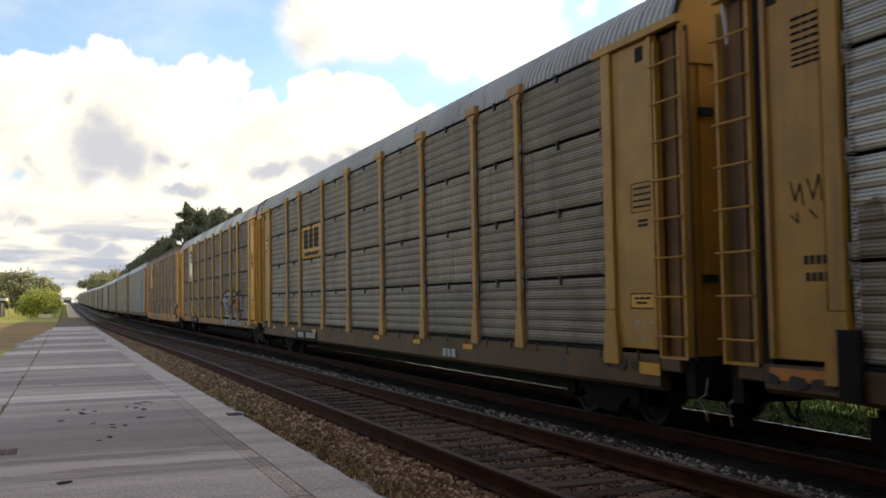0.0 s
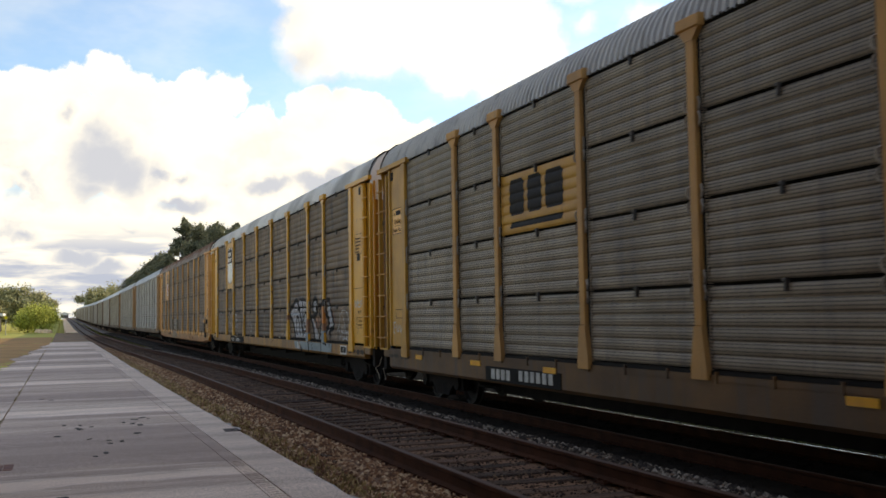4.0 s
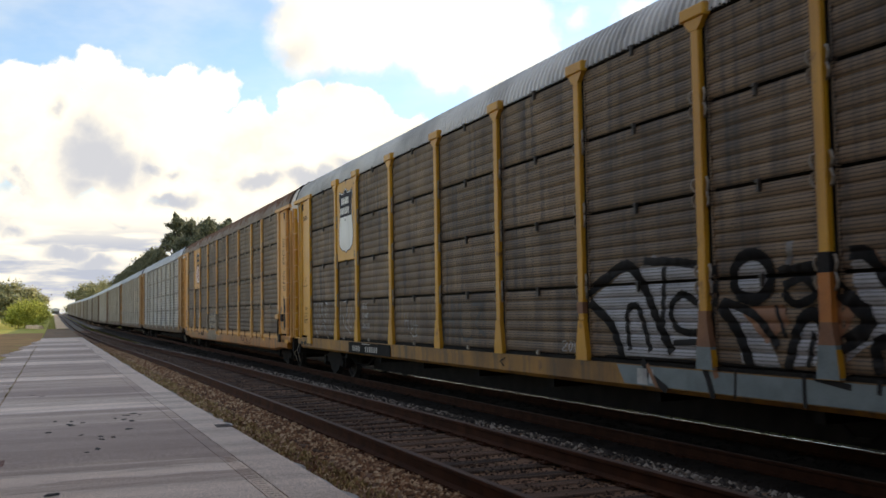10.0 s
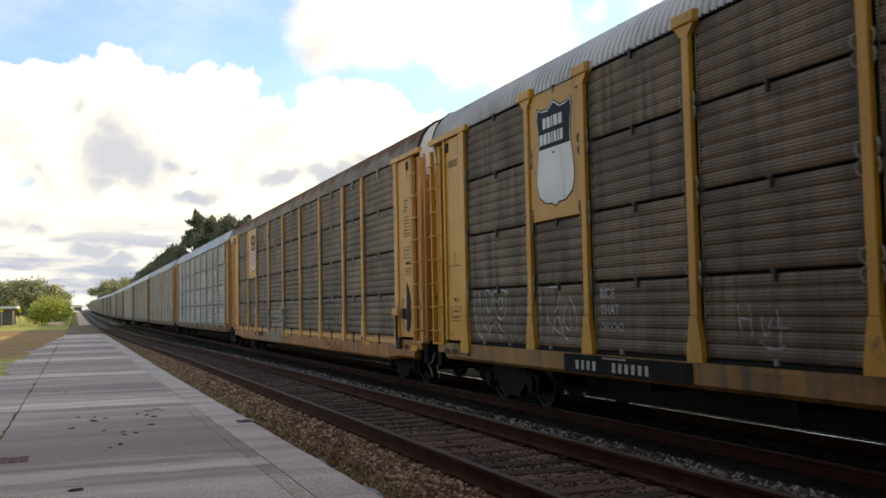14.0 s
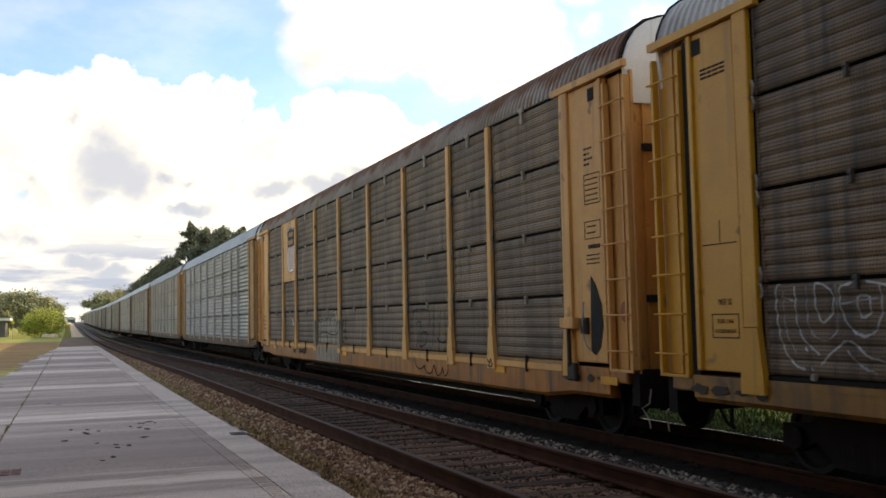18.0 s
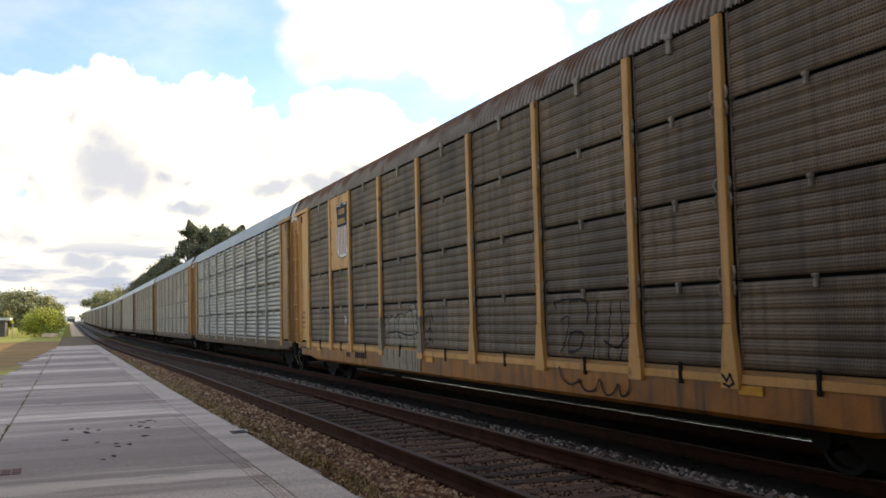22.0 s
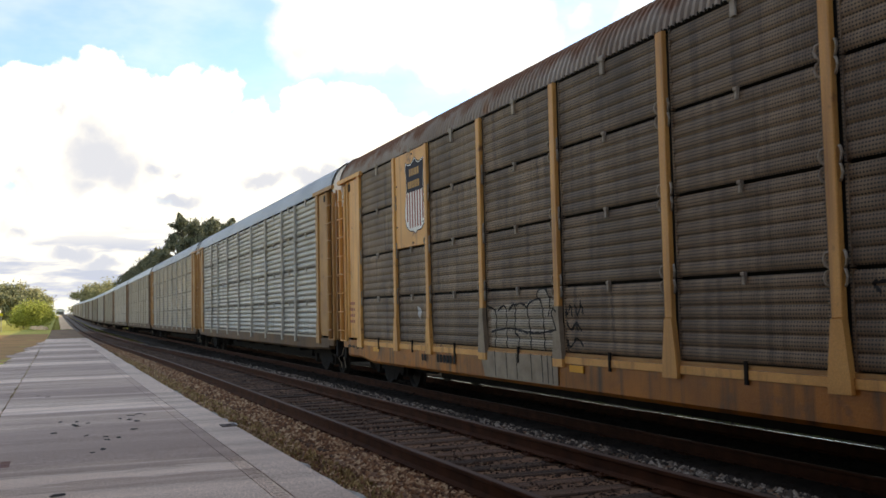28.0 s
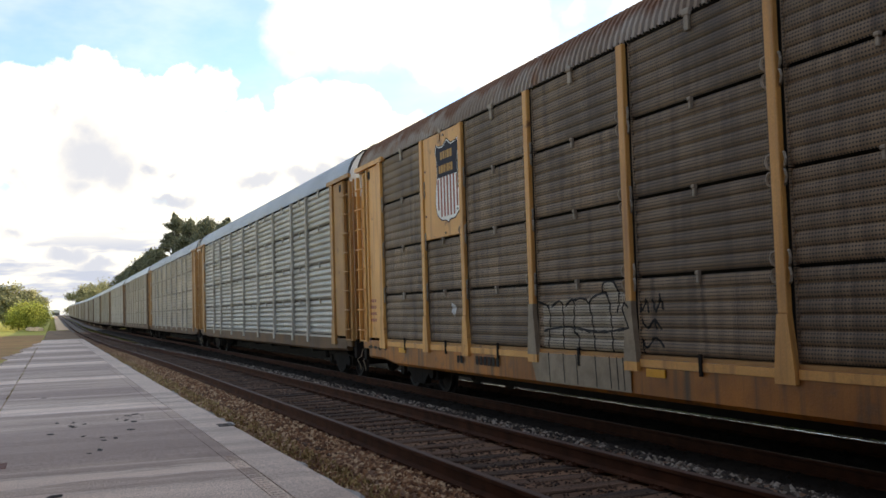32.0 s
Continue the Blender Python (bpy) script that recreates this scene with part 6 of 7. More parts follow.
def post_band(car, y, z0, z1, mat):
    """Spray paint across an upright between two heights."""
    def w(z):
        return 0.078 if z >= 1.62 else 0.078 + min(1.0, (1.62 - z) / 0.435) * 0.074
    zs = [z0] + ([1.62] if z0 < 1.62 < z1 else []) + [z1]
    part("post_paint", Shape().plate([(y - w(z), z) for z in zs] + [(y + w(z), z) for z in zs[::-1]], -1.579, -1.50), mat, car, "spray paint over the upright")


post_band(car_b, 6.74, 1.33, 1.74, SPRAY_RUST)
post_band(car_b, 6.74, 1.07, 1.33, SPRAY_BLUE)
post_band(car_b, 4.84, 2.10, 2.30, PAINT_BLACK)
post_band(car_b, 4.84, 1.62, 2.10, PAINT_ORANGE)
post_band(car_b, 4.84, 1.40, 1.62, SPRAY_RUST)
post_band(car_b, 4.84, 1.07, 1.40, SPRAY_BLUE)
post_band(car_b, 9.50, 1.72, 1.88, SPRAY_RUST)
flat_marks("sill_blot", [bar(8.05, 0.82, 0.22, 0.20), bar(7.85, 0.84, 0.10, 0.18)], -1.5405, SPRAY_WHITE, car_b)
part("repaint_patch", Shape().box(-1.542, -1.53, 2.52, 3.10, 0.80, 1.03), CAP_WHITE, car_b, "white stencilled frame on the sill")
for y in (2.67, 2.95):
    part("stencil_plate", Shape().box(-1.546, -1.542, y - 0.115, y + 0.115, 0.84, 1.01), PAINT_BLACK, car_b)
# white line tags
strokes("spray_tag", [[(3.39, 1.50), (3.32, 1.72), (3.14, 1.92), (2.85, 1.97), (2.61, 1.90), (2.45, 1.74), (2.38, 1.54), (2.38, 1.42)], [(3.57, 1.43), (3.36, 1.48), (3.26, 1.18)], [(3.16, 1.53), (2.98, 1.17), (2.85, 1.39), (2.94, 1.53), (3.04, 1.37), (2.51, 1.37)], [(2.95, 1.81), (2.83, 1.60), (2.57, 1.16)], [(2.74, 1.50), (2.57, 1.16), (2.38, 1.42), (2.22, 1.16)], [(2.98, 1.17), (2.75, 1.22), (2.52, 1.16)]], 0.026, SPRAY_WHITE, car_b, "white line drawing in spray paint")
strokes("spray_tag", [[(24.37, 2.09), (24.71, 2.07), (24.70, 1.57), (24.54, 1.28), (24.34, 1.20)]], 0.020, SPRAY_WHITE, car_b, "white outline letter in spray paint")
strokes("spray_tag", [[(24.45, 2.03), (24.43, 1.68), (24.32, 1.48), (24.13, 1.36)]], 0.020, SPRAY_WHITE, car_b, "white outline letter in spray paint")
strokes("spray_tag", [[(24.16, 2.08), (24.16, 1.85), (24.07, 1.68), (23.93, 1.78), (23.94, 1.99), (24.16, 2.08)]], 0.020, SPRAY_WHITE, car_b, "white outline letter in spray paint")
strokes("spray_tag", [[(23.68, 2.05), (23.83, 2.00), (23.80, 1.76), (23.64, 1.57), (23.43, 1.57), (23.31, 1.78), (23.33, 2.03)]], 0.020, SPRAY_WHITE, car_b, "white outline letter in spray paint")
strokes("spray_tag", [[(23.61, 1.92), (23.57, 1.73), (23.45, 1.77), (23.47, 1.92), (23.61, 1.92)]], 0.020, SPRAY_WHITE, car_b, "white outline letter in spray paint")
strokes("spray_tag", [[(24.12, 1.26), (23.86, 1.45), (23.71, 1.49), (23.51, 1.36), (23.31, 1.31)]], 0.020, SPRAY_WHITE, car_b, "white outline letter in spray paint")
strokes("spray_tag", [[(23.50, 2.06), (23.22, 2.02)]], 0.020, SPRAY_WHITE, car_b, "white outline letter in spray paint")
strokes("spray_tag", [[(24.33, 1.42), (24.30, 1.39)]], 0.020, SPRAY_WHITE, car_b, "white outline letter in spray paint")
strokes("spray_tag", [[(24.25, 1.22), (24.22, 1.19)]], 0.020, SPRAY_WHITE, car_b, "white outline letter in spray paint")
strokes("spray_tag", [[(22.45, 2.05), (22.48, 1.21)], [(21.98, 2.05), (21.99, 1.21)], [(21.75, 1.71), (21.67, 1.5), (21.09, 1.25)], [(21.73, 2.05), (21.31, 2.03), (21.47, 1.65)], [(21.1, 1.82), (21.21, 1.53), (21.0, 1.39), (21.02, 1.68)], [(21.01, 1.91), (20.80, 1.64), (20.82, 1.37)], [(22.44, 1.7), (22.2, 2.0), (22.1, 1.25)], [(21.6, 1.3), (21.4, 1.6), (21.2, 1.3)]], 0.020, SPRAY_WHITE, car_b, "thin outline letters in grey spray paint")
strokes("spray_tag", [[(24.62, 2.0), (24.60, 1.6), (24.46, 1.36)], [(24.28, 2.05), (24.26, 1.62), (24.05, 1.5), (23.88, 1.62), (23.88, 2.04)], [(23.76, 1.4), (23.6, 1.26), (23.4, 1.2)], [(23.16, 2.06), (23.12, 1.25), (22.98, 1.24), (22.99, 1.62), (22.86, 1.24), (22.7, 1.26), (22.86, 1.7), (22.72, 2.04)],
                      [(24.66, 1.95), (24.48, 1.9)], [(23.8, 1.86), (23.36, 1.9)]], 0.016, SPRAY_GREY, car_b, "thin inner line of outline letters")
for k, word in enumerate(("RIDE", "THAT", "CHOCHO")):
    lettering(word, 0.20 if k < 2 else 0.17, SPRAY_WHITE, car_b, 20.08, 1.86 - 0.23 * k, -1.508, "LEFT", 1.0 if k < 2 else 0.8)
strokes("spray_tag", [[(17.05, 1.75), (17.0, 1.45)], [(16.85, 1.75), (16.82, 1.4)], [(17.02, 1.6), (16.84, 1.58)], [(16.66, 1.62), (16.6, 1.4), (16.48, 1.6)], [(16.40, 1.68), (16.35, 1.3)], [(16.48, 1.5), (16.22, 1.5)], [(16.7, 1.34), (16.5, 1.26), (16.3, 1.3)]], 0.028, SPRAY_GREY, car_b, "pale scrawled tag")
strokes("spray_tag", [[(14.9, 1.9), (14.8, 1.3)], [(14.4, 1.95), (14.3, 1.35)], [(14.9, 1.65), (14.4, 1.6)], [(14.0, 1.9), (13.9, 1.3), (13.5, 1.3)], [(13.4, 1.9), (13.0, 1.85), (13.3, 1.55), (12.9, 1.35)]], 0.07, CLIP_DARK, car_b, "faded dark tag")
strokes("spray_tag", [[(10.18, 1.30), (10.08, 1.32), (10.06, 1.26), (10.17, 1.18), (10.04, 1.17)], [(9.98, 1.25), (9.93, 1.31), (9.88, 1.24), (9.93, 1.17), (9.98, 1.25)], [(9.83, 1.32), (9.80, 1.17)], [(9.75, 1.25), (9.70, 1.31), (9.65, 1.24), (9.70, 1.17), (9.75, 1.25)]], 0.022, SPRAY_WHITE, car_b, "small white spray-painted year")
part("stencil_plate", Shape().box(-1.539, -1.53, 17.9, 21.15, 0.785, 1.045), BLACK_STEEL_AND_SHADE, car_b)
flat_marks("mark_row", text_bars(20.78, 0.83, (0.08,) * 4, 0.13, 0.65) + text_bars(19.75, 0.83, (0.08,) * 6, 0.13, 0.65) + text_bars(20.0, 1.005, (0.05,) * 9, 0.025, 0.8), -1.540, PAINT_WHITE, car_b)
for y in (24.2, 23.1, 21.6, 19.5, 16.4, 13.6, 10.9):
    part("clamp", Shape().box(-1.545, -1.50, y - 0.03, y + 0.03, 1.09, 1.16, 0.005), CLIP_STEEL, car_b)
# dent drawn as a bent black line on the flat sill
flat_marks("dent", [q for q in stroke([(12.05, 1.0), (12.25, 0.93), (12.1, 0.86)], 0.02)], -1.5365, PAINT_BLACK, car_b)

# the faded orange car
s = Shape()
s.box(-1.535, -1.47, 20.59, 22.41, 3.13, 5.165, 0.012)
sign = part("sign_plate", s, ORANGE, car_c, "orange sign plate with a faded striped shield")
SH = (21.16, 4.20, 1.26, 1.56)
flat_marks("shield_outline", [shield(SH[0], SH[1], SH[2] * 1.035, SH[3] * 1.03)], -1.5355, PAINT_NAVY, sign, "thin dark outline of the shield")
flat_marks("shield_field", [shield(*SH)], -1.5375, CAP_WHITE, sign, "dirty white field of the shield")
flat_marks("shield_head", [shield_part(*SH, 4.28, 9.0, 0.97)], -1.540, PAINT_NAVY, sign, "dark blue head of the shield")
flat_marks("shield_stripe", [bar(21.16 + (k - 3) * 0.155, 3.52 if abs(k - 3) < 3 else 3.66, 0.075, 0.76 if abs(k - 3) < 3 else 0.60) for k in range(7)], -1.5405, PAINT_RED, sign, "faded red stripes")
flat_marks("shield_mark", text_bars(21.47, 4.62, (0.09, 0.10, 0.04, 0.11, 0.10), 0.15, 0.22) + text_bars(21.56, 4.36, (0.08, 0.10, 0.08, 0.04, 0.08, 0.04, 0.08), 0.15, 0.2), -1.544, YELLOW_DULL, sign)
for y, z in ((20.68, 3.6), (22.3, 3.6), (20.68, 4.5), (22.3, 4.5), (21.3, 3.2), (21.3, 5.08)):
    part("bolt", Shape().rod((-1.54, y, z), (-1.555, y, z), 0.022, 6), CLIP_DARK, sign)
flat_marks("stencil", frame_bars(1.05, 1.50, 3.38, 3.82, 0.014) + [q for k in range(5) for q in text_bars(1.46, 3.43 + k * 0.075, (0.04, 0.07, 0.04, 0.05, 0.05), 0.022, 1.0)] + frame_bars(1.07, 1.52, 2.88, 3.14, 0.014)
           + text_bars(1.44, 3.05, (0.07, 0.05, 0.09), 0.022, 0.8) + text_bars(1.44, 2.96, (0.09, 0.12), 0.022, 0.8) + text_bars(1.42, 2.74, (0.05,) * 5, 0.06, 0.3) + [q for k in range(3) for q in text_bars(1.48, 2.64 - k * 0.06, (0.08, 0.10, 0.07, 0.06), 0.02, 0.8)]
           + [q for k in range(4) for q in text_bars(1.48, 3.95 + k * 0.075, (0.08, 0.05, 0.06)[: 2 + k % 2], 0.03, 0.7)], PLATE_X, PAINT_BLACK, car_c)
flat_marks("burnt_patch", [[(1.42, 1.28), (1.30, 1.22), (1.16, 1.34), (1.07, 1.62), (1.10, 1.95), (1.24, 2.22), (1.38, 2.36), (1.40, 1.9)]], PLATE_X - 0.003, PAINT_BLACK, car_c, "black burnt patch in the paint")
s = Shape()
s.path([(-1.56, 1.55, 1.98), (-1.60, 1.50, 1.80), (-1.58, 1.56, 1.55), (-1.60, 1.44, 1.38), (-1.56, 1.40, 1.30)], 0.016)
part("brake_chain", s, CLIP_STEEL, car_c, "bright chain of the hand brake")
part("brake_bracket", Shape().box(-1.66, -1.54, 1.72, 2.12, 1.60, 1.76, 0.015), ORANGE, car_c)
s = Shape()
s.rod((-1.60, 1.95, 1.05), (-1.60, 1.95, 1.62), 0.03, 8)
s.box(-1.60, -1.54, 1.80, 2.04, 0.84, 1.10, 0.02)
part("brake_gearbox", s, GREASE, car_c)
part("brake_drum", Shape().box(-1.60, -1.52, 1.46, 1.62, 1.52, 1.76, 0.03), GREASE, car_c)
flat_marks("round_mark", [[(0.62 + 0.13 * math.cos(a * math.pi / 7), 1.83 + 0.15 * math.sin(a * math.pi / 7)) for a in range(14)]], -1.4405, PAINT_RED, car_c, "faded round red mark")
sill_tape(car_c, 0.95, 0.44, 0.11, 0.83)
for y in (4.55, 14.6, 24.0):
    sill_tape(car_c, y, 0.40, 0.10, 0.84)
# strip between panels and sill, held by straps
for i, (a, b) in enumerate(zip((BAY0, *LOOK_C["posts"]), (*LOOK_C["posts"], 25.1))):
    part("sill_strip", Shape().box(-1.538, -1.525, a + 0.16, b - 0.16, 0.955, 1.055, 0.004), ORANGE, car_c)
    part("strap", Shape().box(-1.552, -1.53, (a + b) / 2 - 0.03, (a + b) / 2 + 0.03, 0.90, 1.16, 0.004), BRAKE_IRON, car_c)
paint("graffiti_ground", [[(17.58, 1.79), (17.15, 1.83), (16.61, 1.87), (16.28, 1.82), (16.11, 1.90), (15.8, 1.92), (15.79, 2.06), (15.56, 2.07), (15.42, 1.93), (15.26, 1.89), (15.27, 1.13), (17.57, 1.13)]], SPRAY_THIN, car_c, "thin silver graffiti fill")
lift(strokes("graffiti_line", [[(17.70, 1.82), (17.53, 1.79), (17.35, 1.66), (17.43, 1.13)], [(17.3, 1.75), (16.97, 1.79), (16.96, 1.13)], [(16.88, 1.75), (16.62, 1.83), (16.64, 1.41), (16.52, 1.33), (16.51, 1.13)], [(16.62, 1.83), (16.28, 1.84), (16.13, 1.58), (16.07, 1.13)], [(16.2, 1.78), (16.03, 1.88), (15.69, 1.86), (15.61, 1.13)], [(15.83, 1.94), (15.79, 2.06), (15.56, 2.07), (15.42, 1.89), (15.47, 1.66)], [(17.55, 1.39), (16.81, 1.45), (15.98, 1.38), (15.35, 1.43)]], 0.035, PAINT_BLACK, car_c, "black graffiti outlines"))
flat_marks("sill_drip", [bar(y, 0.63, 0.022, 0.43, 0.03) for y in (17.35, 16.9, 16.52, 16.0, 15.63, 15.45, 15.3)], -1.540, PAINT_BLACK, car_c)
flat_marks("sill_paint", [[(18.0, 1.05), (15.15, 1.05), (15.15, 0.61), (17.8, 0.61)]], -1.5385, SPRAY_SILL, car_c, "pale grey spray paint on the sill")
for y in (15.1, 17.85):
    part("post_paint", Shape().plate([(y - 0.078, 1.64), (y - 0.152, 1.02), (y + 0.152, 1.02), (y + 0.078, 1.64), (y + 0.078, 1.80), (y - 0.078, 1.80)], -1.578, -1.50), SPRAY_SILL, car_c, "pale spray paint over the upright")
flat_marks("post_tag", [q for q in stroke([(15.10, 1.72), (15.18, 1.78), (15.24, 1.70), (15.10, 1.45), (15.26, 1.43)], 0.03)], -1.577, PAINT_BLACK, car_c)
strokes("spray_tag", [[(14.95, 1.80), (14.88, 1.68), (14.80, 1.80), (14.74, 1.66)], [(14.66, 1.80), (14.58, 1.66), (14.5, 1.80), (14.42, 1.68)], [(14.9, 1.55), (14.78, 1.45), (14.62, 1.55), (14.5, 1.44)], [(14.95, 1.32), (14.8, 1.2), (14.64, 1.33), (14.44, 1.22)], [(14.62, 1.56), (14.60, 1.44)], [(14.95, 1.88), (14.92, 1.66)], [(14.5, 1.88), (14.44, 1.70)], [(14.9, 1.30), (14.88, 1.15)]], 0.035, PAINT_BLACK, car_c, "small black scrawl")
strokes("spray_tag", [[(9.04, 1.87), (9.08, 1.96), (8.16, 1.96), (8.12, 1.64)], [(8.90, 1.68), (8.67, 1.72), (8.77, 1.41), (8.93, 1.21)], [(8.62, 1.49), (8.26, 1.49), (8.35, 1.27), (8.71, 1.22), (8.62, 1.49)], [(7.83, 1.93), (7.94, 1.28), (8.00, 1.10)], [(7.45, 1.93), (7.56, 1.29), (7.52, 1.11)], [(7.21, 1.92), (7.19, 1.37), (7.28, 1.10)], [(7.67, 1.39), (7.31, 1.30), (7.01, 1.51)]], 0.032, PAINT_BLACK, car_c, "thin black tag line")
flat_marks("sill_loop", stroke(bend([(8.94, 0.98), (8.86, 0.81), (8.59, 0.73), (8.30, 0.82)]), 0.026), -1.541, PAINT_BLACK, car_c)
flat_marks("sill_loop", stroke(bend([(8.37, 0.82), (8.18, 0.67), (7.91, 0.69), (7.77, 0.85)]), 0.026), -1.541, PAINT_BLACK, car_c)
flat_marks("sill_loop", stroke(bend([(7.77, 0.85), (7.60, 0.65), (7.41, 0.68), (7.28, 0.81)]), 0.026), -1.541, PAINT_BLACK, car_c)
flat_marks("sill_loop", stroke(bend([(7.28, 0.81), (7.18, 0.65), (7.00, 0.75), (6.99, 0.93)]), 0.026), -1.541, PAINT_BLACK, car_c)
flat_marks("post_tag", [q for q in stroke([(4.98, 1.05), (4.90, 0.98), (4.84, 1.06), (4.78, 0.96), (4.86, 0.92), (4.96, 0.95)], 0.03)], -1.577, PAINT_BLACK, car_c)
paint("chalk_patch", [[(21.22, 1.86), (21.02, 1.82), (21.02, 1.68), (21.12, 1.60), (21.22, 1.70)]], SPRAY_WHITE, car_c)
flat_marks("mark_row", text_bars(20.95, 0.76, (0.10, 0.10), 0.13, 0.4) + text_bars(20.1, 0.76, (0.11,) * 6, 0.15, 0.4), -1.540, PAINT_BLACK, car_c)
flat_marks("stencil", [q for k in range(4) for q in text_bars(26.2, 1.95 - k * 0.15, (0.12, 0.16, 0.10), 0.07, 0.6)], PLATE_X, PAINT_RED, car_c)

# the yellow car with bright panels
flat_marks("stencil", [q for k in range(4) for q in text_bars(25.98, 4.60 - k * 0.075, (0.14, 0.10, 0.16), 0.03, 0.6)] + [q for k in range(4) for q in text_bars(25.98, 4.30 - k * 0.06, (0.12, 0.14, 0.10), 0.025, 0.7)], PLATE_X, BRAKE_IRON, car_z)
flat_marks("spray_tag", [q for ln in ([(26.06, 2.95), (26.0, 2.75), (25.92, 2.92), (25.88, 2.7)], [(25.82, 2.96), (25.74, 2.74), (25.66, 2.98), (25.62, 2.72)], [(25.58, 2.9), (25.48, 2.84), (25.56, 2.7)], [(26.06, 2.60), (25.96, 2.52), (25.98, 2.62)], [(25.8, 2.64), (25.7, 2.55)]) for q in stroke(ln, 0.018)], PLATE_X, BRAKE_IRON, car_z, "thin dark scrawl")
flat_marks("mark_row", text_bars(25.90, 2.09, (0.06, 0.06, 0.06, 0.06), 0.09, 0.3) + text_bars(25.88, 1.92, (0.06, 0.06, 0.06, 0.06), 0.09, 0.3), PLATE_X, PAINT_BLACK, car_z)
part("repaint_patch", Shape().box(-1.537, -1.53, 25.55, 26.45, 0.90, 1.03), PAINT_ORANGE, car_z, "orange touch-up paint on the sill")
part("repaint_patch", Shape().box(-1.58, -1.53, 25.16, 25.44, 0.78, 1.45), BLACK_STEEL_AND_SHADE, car_z, "black repaired post foot")
paint("repaint_patch", [[(25.2, 2.6), (24.95, 2.7), (24.7, 2.3), (24.9, 1.2), (25.2, 1.2)]], GALV_GREY, car_z, "grey repaired sheet")

for car, e in ((car_b, 0.42), (car_c, 0.42), (car_a, 0.42)):
    ob = lettering("EXCESS HEIGHT CAR", 0.19, PAINT_BLACK, car, 0, 5.30, 0)
    ob.matrix_basis = Matrix.Translation((0.0, e - 0.054, 5.32)) @ pose(0, 0, 0, 90, 0, 0)

# grease and soot at the feet of the corners
r = random.Random(77)
for car, length in ((car_z, 27.5), (car_a, 27.6), (car_b, 27.15), (car_c, 27.3)):
    for a, k in ((0.98, 1), (length - 0.98, -1)):
        for j in range(4):
            y, w, h = a + k * (0.12 + 0.36 * j), r.uniform(0.10, 0.2), r.uniform(0.10, 0.20)
            pts = [(y + w * math.cos(2 * math.pi * i / 11) * r.uniform(0.6, 1.2), 0.90 + h * math.sin(2 * math.pi * i / 11) * r.uniform(0.4, 0.8) * 0.6) for i in range(11)]
            flat_marks("grease_stain", [pts], -1.5365 - 0.0005 * j, GREASE, car)

# ---------------------------------------------------------------- trees, hedge and distance


def leaves(r, lobes, n, size, flat=1.0):
    """Many small leaf clumps in and on the lobes of a crown."""
    v, f = [], []
    for _ in range(n):
        (cx, cy, cz, rx, rz) = lobes[r.randrange(len(lobes))]
        d = Vector((r.gauss(0, 0.5), r.gauss(0, 0.5), r.gauss(0, 0.5)))
        p = Vector((cx + d.x * rx, cy + d.y * rx, cz + d.z * rz))
        a = Vector((r.gauss(0, 1), r.gauss(0, 1), r.gauss(0, 1) * flat)).normalized() * size * r.uniform(0.5, 1.2)
        b = a.orthogonal().normalized() * size * r.uniform(0.3, 0.8)
        o = len(v)
        v += [p + a, p + b * 0.9, p - a * 0.8 + b * 0.3, p - b]
        f.append((o, o + 1, o + 2, o + 3))
    return v, f


def tree(name, x, y, h, spread, leaf, label, seed, kind="oak", n=2600, size=0.45, z0=0.0):
    r = random.Random(seed)
    t = thing(name, pose(x, y, z0), label, "tree")
    s = Shape()
    top = h * (0.92 if kind == "pine" else 0.6)
    s.rod((0, 0, -0.4), (r.uniform(-0.2, 0.2), 0, h * 0.35), 0.032 * h * 0.6, 8, 0.022 * h * 0.6)
    s.rod((0, 0, h * 0.34), (r.uniform(-0.5, 0.5), r.uniform(-0.4, 0.4), top), 0.022 * h * 0.6, 8, 0.006 * h)
    lobes = []
    if kind == "pine":
        for i in range(110):
            u = r.uniform(0, 1) ** 0.85
            z = h * (0.22 + 0.74 * u)
            w = spread * (1.0 - 0.84 * u ** 1.4) * r.uniform(0.7, 1.15)
            a = r.uniform(0, 6.283)
            d = w * r.uniform(0.2, 1.0) ** 0.6
            q = spread * r.uniform(0.08, 0.20)
            lobes.append((math.cos(a) * d, math.sin(a) * d, z, q, q * r.uniform(0.5, 0.9)))
        for i in range(5):
            lobes.append((r.uniform(-0.3, 0.3), r.uniform(-0.3, 0.3), h * (0.92 + 0.018 * i), spread * (0.12 - 0.018 * i), h * 0.022))
    else:
        for i in range(26):
            a, d = r.uniform(0, 6.283), spread * r.uniform(0.1, 0.85)
            z = h * r.uniform(0.18, 0.80)
            q = spread * r.uniform(0.18, 0.36)
            lobes.append((math.cos(a) * d, math.sin(a) * d, min(z, h - q * 0.8), q, q * 0.75))
        lobes.append((0, 0, h - spread * 0.30, spread * 0.4, spread * 0.30))
    for cx, cy, cz, q, _ in lobes[::2]:
        s.rod((0, 0, max(h * 0.3, cz - 0.25 * h)), (cx * 0.8, cy * 0.8, cz), 0.007 * h, 5, 0.002 * h)
    part("trunk", s, BARK, t)
    v, f = leaves(r, lobes, n, size)
    part("crown", Shape().add(v, f), leaf, t)
    return t


